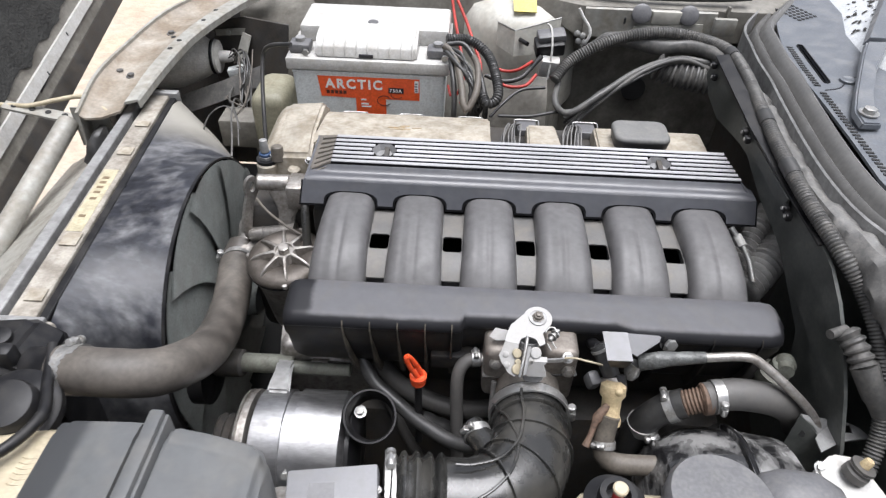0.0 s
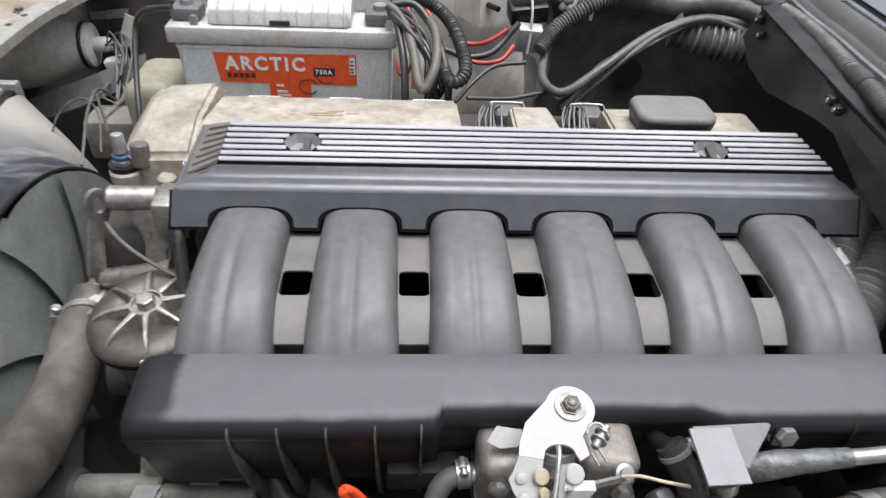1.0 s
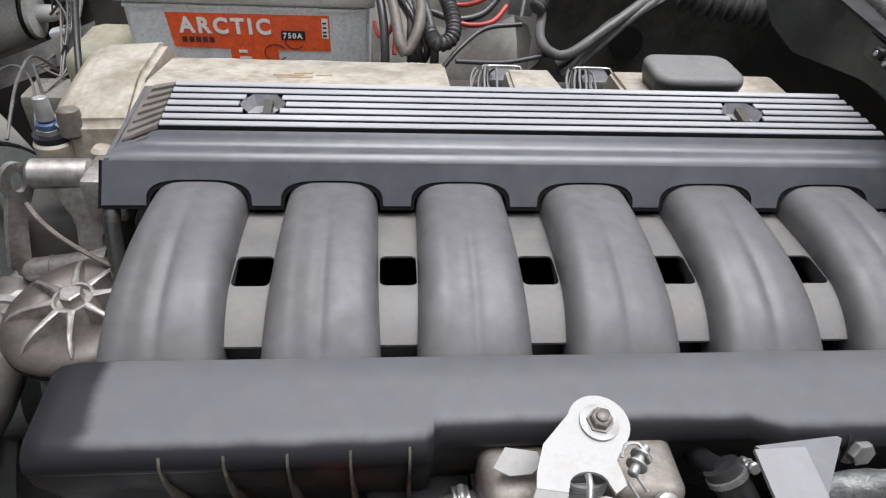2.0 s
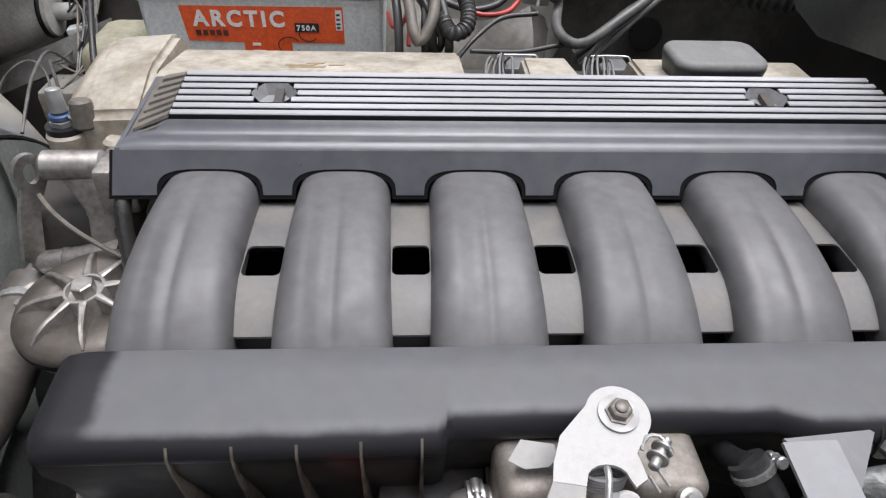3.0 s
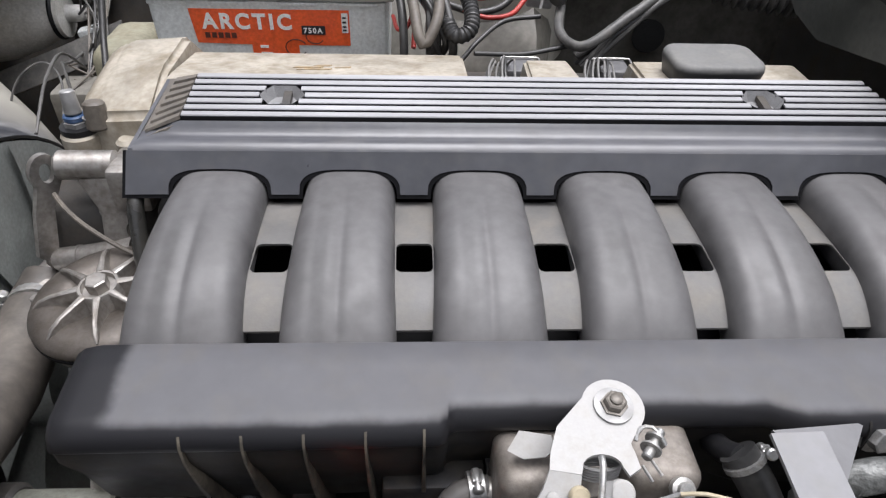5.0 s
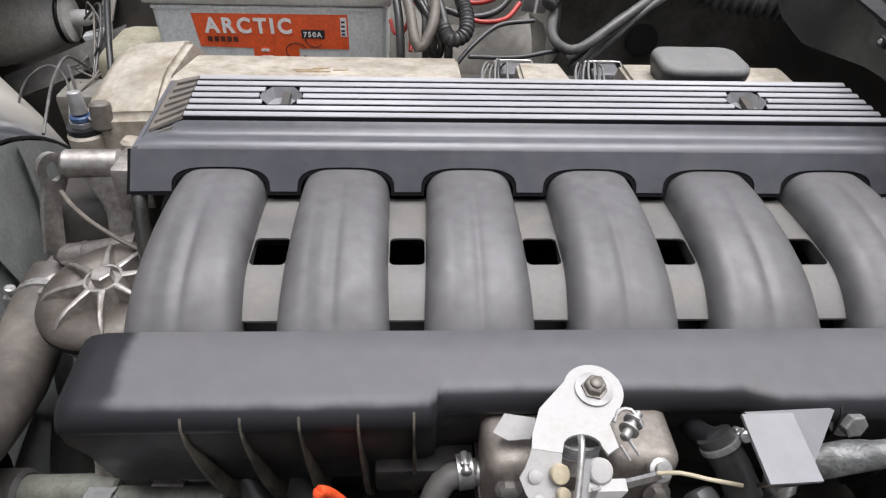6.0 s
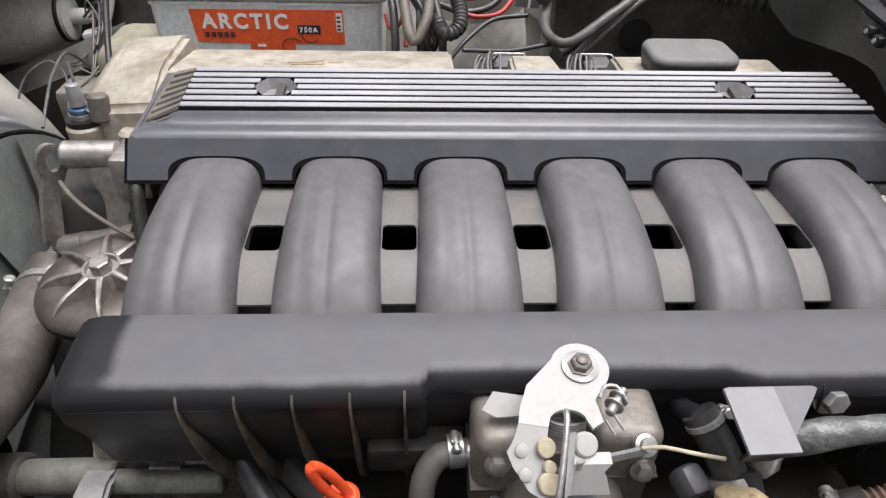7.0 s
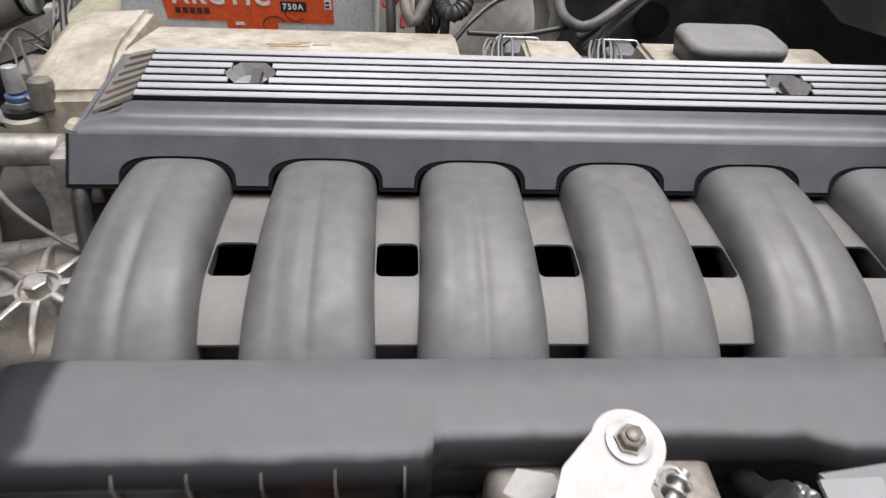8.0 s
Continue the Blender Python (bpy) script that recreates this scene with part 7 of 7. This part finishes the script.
for k, (pts, r, m, lb) in enumerate((
        ([(-0.122, 0.395, 0.985), (-0.105, 0.385, 0.975), (-0.092, 0.34, 0.955), (-0.085, 0.30, 0.930), (-0.078, 0.30, 0.925), (-0.066, 0.32, 0.945), (-0.066, 0.37, 0.965), (-0.085, 0.42, 0.975)], 0.0055, M_oldhose, "dusty brown battery cable loop"),
        ([(-0.118, 0.40, 0.985), (-0.09, 0.41, 0.982), (-0.068, 0.38, 0.965), (-0.055, 0.34, 0.94), (-0.05, 0.32, 0.915), (-0.05, 0.34, 0.88)], 0.0045, M_rubber, "black battery cable hanging beside the battery"),
        ([(-0.118, 0.41, 0.990), (-0.08, 0.42, 0.985), (-0.048, 0.40, 0.968), (-0.032, 0.35, 0.945), (-0.033, 0.325, 0.930), (-0.048, 0.32, 0.925), (-0.058, 0.34, 0.935)], 0.0075, M_rubber, "black corrugated cable loop"),
        ([(-0.11, 0.38, 0.97), (-0.102, 0.34, 0.94), (-0.10, 0.32, 0.90), (-0.102, 0.34, 0.86)], 0.0045, M_rubber, "black cable beside the battery"),
        ([(-0.118, 0.39, 0.978), (-0.098, 0.36, 0.97), (-0.078, 0.345, 0.95), (-0.07, 0.335, 0.915), (-0.08, 0.345, 0.88)], 0.0035, M_rubber, "thin black cable from the battery"),
        ([(-0.105, 0.60, 0.985), (-0.085, 0.54, 0.965), (-0.070, 0.49, 0.945), (-0.058, 0.45, 0.925), (-0.062, 0.41, 0.895)], 0.0028, M_redwire, "bright red supply cable by the battery"),
        ([(-0.115, 0.60, 0.985), (-0.105, 0.53, 0.965), (-0.095, 0.48, 0.945), (-0.088, 0.44, 0.920), (-0.090, 0.40, 0.88)], 0.0028, M_redwire, "bright red supply cable by the battery"),
        ([(-0.045, 0.445, 0.935), (-0.02, 0.44, 0.925), (0.005, 0.435, 0.93), (0.03, 0.44, 0.945)], 0.0028, M_redwire, "thin red wire by the strut tower"),
        ([(-0.035, 0.40, 0.925), (-0.01, 0.395, 0.918), (0.018, 0.395, 0.922), (0.035, 0.41, 0.935)], 0.0028, M_redwire, "red wire loop by the relay"),
        ([(-0.112, 0.375, 0.925), (-0.107, 0.355, 0.918), (-0.098, 0.352, 0.920), (-0.092, 0.36, 0.93)], 0.0022, M_redwire, "thin red wire by the strut tower"),
        ([(-0.05, 0.43, 0.92), (-0.02, 0.42, 0.915), (0.01, 0.425, 0.92), (0.03, 0.44, 0.935), (0.045, 0.45, 0.95)], 0.004, M_rubber, "thin black wire by the relay"),
        ([(-0.04, 0.34, 0.89), (-0.02, 0.36, 0.905), (0.01, 0.385, 0.918), (0.05, 0.39, 0.922)], 0.0026, M_rubber, "black wire along the inner wing"),
        ([(0.07, 0.385, 0.935), (0.062, 0.345, 0.925), (0.068, 0.320, 0.920), (0.085, 0.308, 0.922), (0.127, 0.325, 0.945), (0.19, 0.363, 0.972), (0.255, 0.388, 0.983), (0.315, 0.385, 0.978)], 0.0052, M_loom, "dusty black cable arching over the engine"),
        ([(0.078, 0.32, 0.905), (0.115, 0.328, 0.930), (0.165, 0.35, 0.955), (0.215, 0.375, 0.975), (0.265, 0.385, 0.975), (0.31, 0.38, 0.965)], 0.0050, M_rubber, "black cable arching over the engine"),
        ([(0.10, 0.318, 0.905), (0.150, 0.335, 0.948), (0.205, 0.36, 0.978), (0.26, 0.38, 0.986), (0.31, 0.375, 0.972)], 0.0036, M_loom, "grey cable arching over the engine"),
        ([(-0.03, 0.30, 0.915), (0.02, 0.312, 0.910), (0.06, 0.325, 0.912), (0.09, 0.33, 0.915)], 0.0024, M_rubber, "thin black wire behind the valve cover"))):
    cor = "corrugated" in lb
    solid("cable", tube(B(), pts, r, seg=12, pitch=0.0045 if cor else 0, depth=0.002 if cor else 0), m, lb, "cable")
random.seed(3)
for x0 in (-0.018, 0.072):
    for i in range(9):
        dx, up, side = 0.0036 * i, random.uniform(-0.004, 0.005), random.uniform(-0.004, 0.004)
        solid("coil_lead", tube(B(), [(x0 + dx - 0.012, 0.195, 0.915), (x0 + dx * 0.8 - 0.008 + side, 0.225, 0.927 + up), (x0 + dx * 0.6 + side, 0.250, 0.928 + up), (x0 + dx * 0.5 + 0.004, 0.28, 0.912)], 0.0012, seg=6), M_corr if i % 3 else M_rubber, "thin grey ignition coil lead", "cable", "", "coil leads")
random.seed(8)
for i in range(5):
    j = [random.uniform(-0.007, 0.007) for _ in range(9)]
    pts = [(0.085 + 2 * j[0], 0.310 + j[1], 0.898), (0.128 + j[2], 0.332 + j[3], 0.938 + j[4]), (0.190 + j[5], 0.360 + j[6], 0.968 + j[7]), (0.255, 0.384 + j[8], 0.982 + j[0]), (0.315, 0.380 + j[1], 0.972 + j[2])]
    solid("cable", tube(B(), pts, 0.0019 + 0.0005 * (i % 3), seg=8, wrinkle=0.15), (M_rubber, M_loom)[i % 2], "thin dusty wire arching over the engine", "cable", "", "arching wires")
solid("bellows_duct", tube(B(), [(0.225, 0.40, 0.965), (0.26, 0.385, 0.958), (0.325, 0.365, 0.955)], 0.0185, seg=20, pitch=0.009, depth=0.007), M_loom, "black bellows duct at the bulkhead", "duct")
wpz = thing("wing_plate", (0.275, 0.55, 0.955), "pale raised plate with slots on the inner wing", "plate")
part("ledge_sheet", loft(B(), [[(x, 0.556 + dy, 1.000), (x, 0.5515 + dy, 0.998), (x, 0.5505 + dy, 0.948), (x, 0.5525 + dy, 0.946)] for x, dy in ((0.125, 0.0), (0.24, 0.0), (0.36, 0.0))]), M_body, wpz, "pale painted ledge face")
part("pad", box(B(), (0.244, 0.546, 0.976), (0.296, 0.553, 1.000), 0.003), M_paint, wpz, "raised pale pad")
holes = [[(px, 0.547, pz) for px, pz in rounded(cx, cz_, w, 0.007, 0.003)] for cx, cz_, w in ((0.235, 0.962, 0.020), (0.294, 0.9675, 0.010))]
part("slotted_strip", plate(B(), [(0.215, 0.547, 0.971), (0.337, 0.547, 0.980), (0.340, 0.547, 0.962), (0.217, 0.547, 0.951)], (0, 0.003, 0), holes), M_paint, wpz, "slotted steel strip")
part("recess_bead", tube(B(), [(0.166, 0.552, 0.922), (0.168, 0.552, 0.940), (0.176, 0.552, 0.952), (0.195, 0.551, 0.957), (0.214, 0.550, 0.958)], 0.0025, seg=8), M_paint, wpz)
part("clip_slot", box(B(), (0.196, 0.548, 0.975), (0.199, 0.5535, 0.985)), M_dark, wpz)
for x in (0.225, 0.309):
    solid("grommet", lathe(B(), (x, 0.553, 0.992), (0, -1, 0.45), [(0, 0.0175), (0.004, 0.0175), (0.0065, 0.0145), (0.0072, 0.004)], 28), M_grey, "round grey rubber grommet on the inner wing", "grommet", "", "grommets")
bv = thing("brake_line_joint", (0.115, 0.54, 0.93), "bright brake line joint on the inner wing", "valve")
part("strip", tube(B(), [(0.112, 0.545, 1.0), (0.122, 0.54, 0.985), (0.134, 0.53, 0.970), (0.134, 0.525, 0.955), (0.122, 0.525, 0.94)], 0.003, seg=8), M_lid, bv, "bent white strip")
for dx, dz in ((0.0, 0.0), (0.010, -0.004), (0.004, -0.014), (0.014, -0.016)):
    part("nut", lathe(B(), (0.112 + dx, 0.527, 0.962 + dz), (0, -1, 0.3), [(0, 0.0055), (0.006, 0.0055), (0.007, 0.003)], 8), M_steel, bv)
sb = thing("wing_bracket", (0.375, 0.55, 0.97), "small folded steel bracket on the inner wing", "bracket")
part("face", box(B(), (0.352, 0.535, 0.965), (0.392, 0.545, 0.995), 0.002), M_body, sb)
part("tab", box(B(), (0.374, 0.548, 0.993), (0.379, 0.558, 1.012), 0.001), M_bodydk, sb)
solid("wing_seal", tube(B(), [(0.10, 0.60, 1.020), (0.14, 0.585, 1.014), (0.25, 0.578, 1.014), (0.36, 0.578, 1.016), (0.42, 0.58, 1.02)], 0.006, seg=10), M_rubber, "black rubber seal along the wing top", "seal")

# ---- front end ----
hp = thing("front_body_panel", (-0.66, 0.5, 0.80), "dirty pale painted headlamp support panel with holes", "body panel")
OUT = ((-0.715, 0.300, 0.880), (-0.727, 0.410, 0.896), (-0.722, 0.540, 0.900), (-0.705, 0.670, 0.905), (-0.660, 0.760, 0.912), (-0.600, 0.830, 0.920))
INN = ((-0.625, 0.340, 0.890), (-0.613, 0.455, 0.905), (-0.600, 0.570, 0.911), (-0.565, 0.710, 0.912), (-0.530, 0.790, 0.915), (-0.500, 0.840, 0.920))


def even(points, n=28):
    path = spline(points, 0.01)
    return [path[round(q * (len(path) - 1) / n)] for q in range(n + 1)]


def across(section):
    """Lofts a section, given as shares of the way across the panel and heights, along the panel."""
    return [[o.lerp(i, f) + Vector((0, 0, h)) for f, h in section] for o, i in zip(even(OUT), even(INN))]


part("flange", loft(B(), across([(0.03, -0.001), (0.10, -0.009), (0.35, -0.014), (0.66, -0.011), (0.75, -0.002), (0.75, -0.005), (0.66, -0.015), (0.35, -0.018), (0.10, -0.013), (0.03, -0.004)])), M_dirtypaint, hp, "tan dirt-stained recess", sharp=50)
part("outer_edge", loft(B(), across([(-0.02, 0.004), (0.035, 0.004), (0.035, -0.002), (0.0, -0.060), (-0.02, -0.060)])), M_body, hp, "bright painted rim")
part("inner_edge", loft(B(), across([(0.745, -0.001), (0.77, 0.003), (0.97, 0.002), (1.0, -0.001), (1.0, -0.014), (0.985, -0.014), (0.97, -0.002), (0.77, -0.002)])), M_body, hp, "pale painted inner strip")
part("end_wall", loft(B(), [[(-0.745, 0.333, 0.874), (-0.690, 0.343, 0.870), (-0.685, 0.343, 0.80), (-0.745, 0.333, 0.80)], [(-0.745, 0.336, 0.874), (-0.690, 0.346, 0.870), (-0.685, 0.346, 0.80), (-0.745, 0.336, 0.80)]]), M_body, hp)
for f, q in ((6, 0.45), (7, 0.22), (15, 0.40), (23, 0.84)):
    p = even(OUT)[f].lerp(even(INN)[f], q) + Vector((0, 0, -0.014 if q < 0.6 else 0.0025))
    hexbolt("bolt", p, (0, 0, 1), 0.006, 0.006, hp, M_hose)
for f, q in ((14, 0.52), (16, 0.84), (19, 0.80), (9, 0.84), (5, 0.12), (24, 0.75), (11, 0.86)):
    p = even(OUT)[f].lerp(even(INN)[f], q) + Vector((0, 0, -0.0125 if q < 0.6 else 0.0018))
    part("hole", lathe(B(), p, (0, 0, 1), [(0, 0.0048), (0.0012, 0.0048)], 12), M_dark, hp)
solid("front_apron", loft(B(), [[(-0.70, -0.5, 0.80), (-0.635, -0.5, 0.80), (-0.635, 0.36, 0.80), (-0.70, 0.36, 0.80)], [(-0.70, -0.5, 0.78), (-0.635, -0.5, 0.78), (-0.635, 0.36, 0.78), (-0.70, 0.36, 0.78)]]), M_bodydk, "dirty grey air guide ahead of the radiator", "panel", "structure")
solid("air_guide", loft(B(), [[(-0.80, y, 0.74), (-0.70, y, 0.80), (-0.70, y, 0.792), (-0.80, y, 0.732)] for y in (-0.5, 0.36)]), M_body, "dusty sheet-metal air guide below the cross tube", "panel", "structure")
ct = thing("cross_tube", (-0.77, 0.1, 0.78), "pale painted steel cross tube with a bracket", "tube")
part("tube", cyl(B(), (-0.757, 0.338, 0.845), (-0.80, -0.10, 0.70), 0.017, seg=24, bevel=0.003), M_body, ct)
bm = loft(B(), [[(-0.862, 0.350, 0.872), (-0.862, 0.330, 0.870), (-0.745, 0.325, 0.850), (-0.745, 0.350, 0.852)], [(-0.862, 0.350, 0.868), (-0.862, 0.330, 0.866), (-0.745, 0.325, 0.846), (-0.745, 0.350, 0.848)]])
part("bracket", bm, M_body, ct)
for f in (0.15, 0.4, 0.62, 0.85):
    part("hole", lathe(B(), (-0.862 + 0.117 * f, 0.340, 0.8715 - 0.02 * f), (0.17, 0, 1), [(0, 0.005), (0.0012, 0.005)], 12), M_dark, ct)
solid("hood_cable", tube(B(), [(-0.875, 0.345, 0.866), (-0.82, 0.342, 0.869), (-0.78, 0.36, 0.872), (-0.74, 0.37, 0.875), (-0.70, 0.345, 0.872), (-0.675, 0.33, 0.868)], 0.004, seg=10), M_cream, "yellowed hood release cable", "cable")
solid("front_loom", tube(B(), [(-0.715, 0.31, 0.80), (-0.700, 0.325, 0.835), (-0.690, 0.31, 0.842), (-0.695, 0.29, 0.83), (-0.71, 0.28, 0.80)], 0.010, seg=10, wrinkle=0.6), M_rubber, "ragged black plug and wires", "wiring")
# the raised hood, hinged at the front
ho = thing("hood", (-0.95, 0.1, 0.72), "raised hood with pale inner frame and dark padding", "hood")


def hood(u, v, w=0.0):
    """u along the car's width, v up the raised hood, w out of its inner face."""
    return Vector((-0.852 - 0.32 * v + 0.95 * w - 0.02 * u, u, 0.732 + 0.95 * v + 0.32 * w))


part("skin", loft(B(), [[hood(-0.8, 0.0, -0.03), hood(1.0, 0.16, -0.03), hood(1.0, 1.1, -0.03), hood(-0.8, 1.1, -0.03)], [hood(-0.8, 0.0, -0.034), hood(1.0, 0.16, -0.034), hood(1.0, 1.1, -0.034), hood(-0.8, 1.1, -0.034)]]), M_body, ho)
bm = plate(B(), [hood(-0.8, -0.03), hood(0.2, 0.0), hood(0.9, 0.13), hood(0.9, 0.30), hood(0.3, 0.14), hood(-0.8, 0.12)], Vector((-0.95, 0, -0.32)) * 0.02)
part("inner_frame", bm, M_bodydk, ho, "grimy pressed-steel inner frame")
# Dark strip: the shadow band along the folded edge, put into colour.
bm = plate(B(), [hood(-0.8, -0.045, 0.004), hood(0.2, -0.015, 0.004), hood(0.9, 0.115, 0.004), hood(0.9, 0.150, 0.004), hood(0.2, 0.020, 0.004), hood(-0.8, -0.010, 0.004)], Vector((-0.95, 0, -0.32)) * 0.015)
part("shaded_edge", bm, M_block, ho, "folded lower edge, dark colour for its shadow band")
# White bead: the highlight streak along the inner frame, painted on.
bm = plate(B(), [hood(-0.8, 0.02, 0.006), hood(0.2, 0.045, 0.006), hood(0.9, 0.175, 0.006), hood(0.9, 0.195, 0.006), hood(0.2, 0.07, 0.006), hood(-0.8, 0.045, 0.006)], Vector((-0.95, 0, -0.32)) * 0.006)
part("highlight_bead", bm, M_lid, ho)
random.seed(11)
edge = [(u, 0.092 + max(0, u - 0.25) * 0.2 + random.uniform(-0.008, 0.008)) for u in [0.95 - 0.03 * i for i in range(58)]]
bm = plate(B(), [hood(u, v, 0.003) for u, v in edge] + [hood(-0.8, 1.05, 0.003), hood(0.95, 1.05, 0.003)], Vector((-0.95, 0, -0.32)) * 0.012)
part("padding", bm, M_hoodpad, ho, "dark fibrous insulation padding")
for u, v in ((0.50, 0.10), (0.38, 0.085), (0.62, 0.13)):
    o = hood(u, v, 0.001)
    part("slot", loft(B(), [[o + Vector((0, sx * 0.025, 0.01 * sx)) + Vector((-0.32, 0, 0.95)) * 0.006 * sy for sx, sy in ((-1, -0.6), (1, -0.6), (1, 0.6), (-1, 0.6))], [o + Vector((0.002, sx * 0.025, 0.01 * sx)) + Vector((-0.32, 0, 0.95)) * 0.006 * sy for sx, sy in ((-1, -0.6), (1, -0.6), (1, 0.6), (-1, 0.6))]]), M_dark, ho)

solid("drain_hole", lathe(B(), (0.256, 0.606, 0.822), (0, -1, 0.1), [(0, 0.024), (0.004, 0.024), (0.006, 0.020)], 24), M_dark, "dark round opening in the inner wing", "hole")
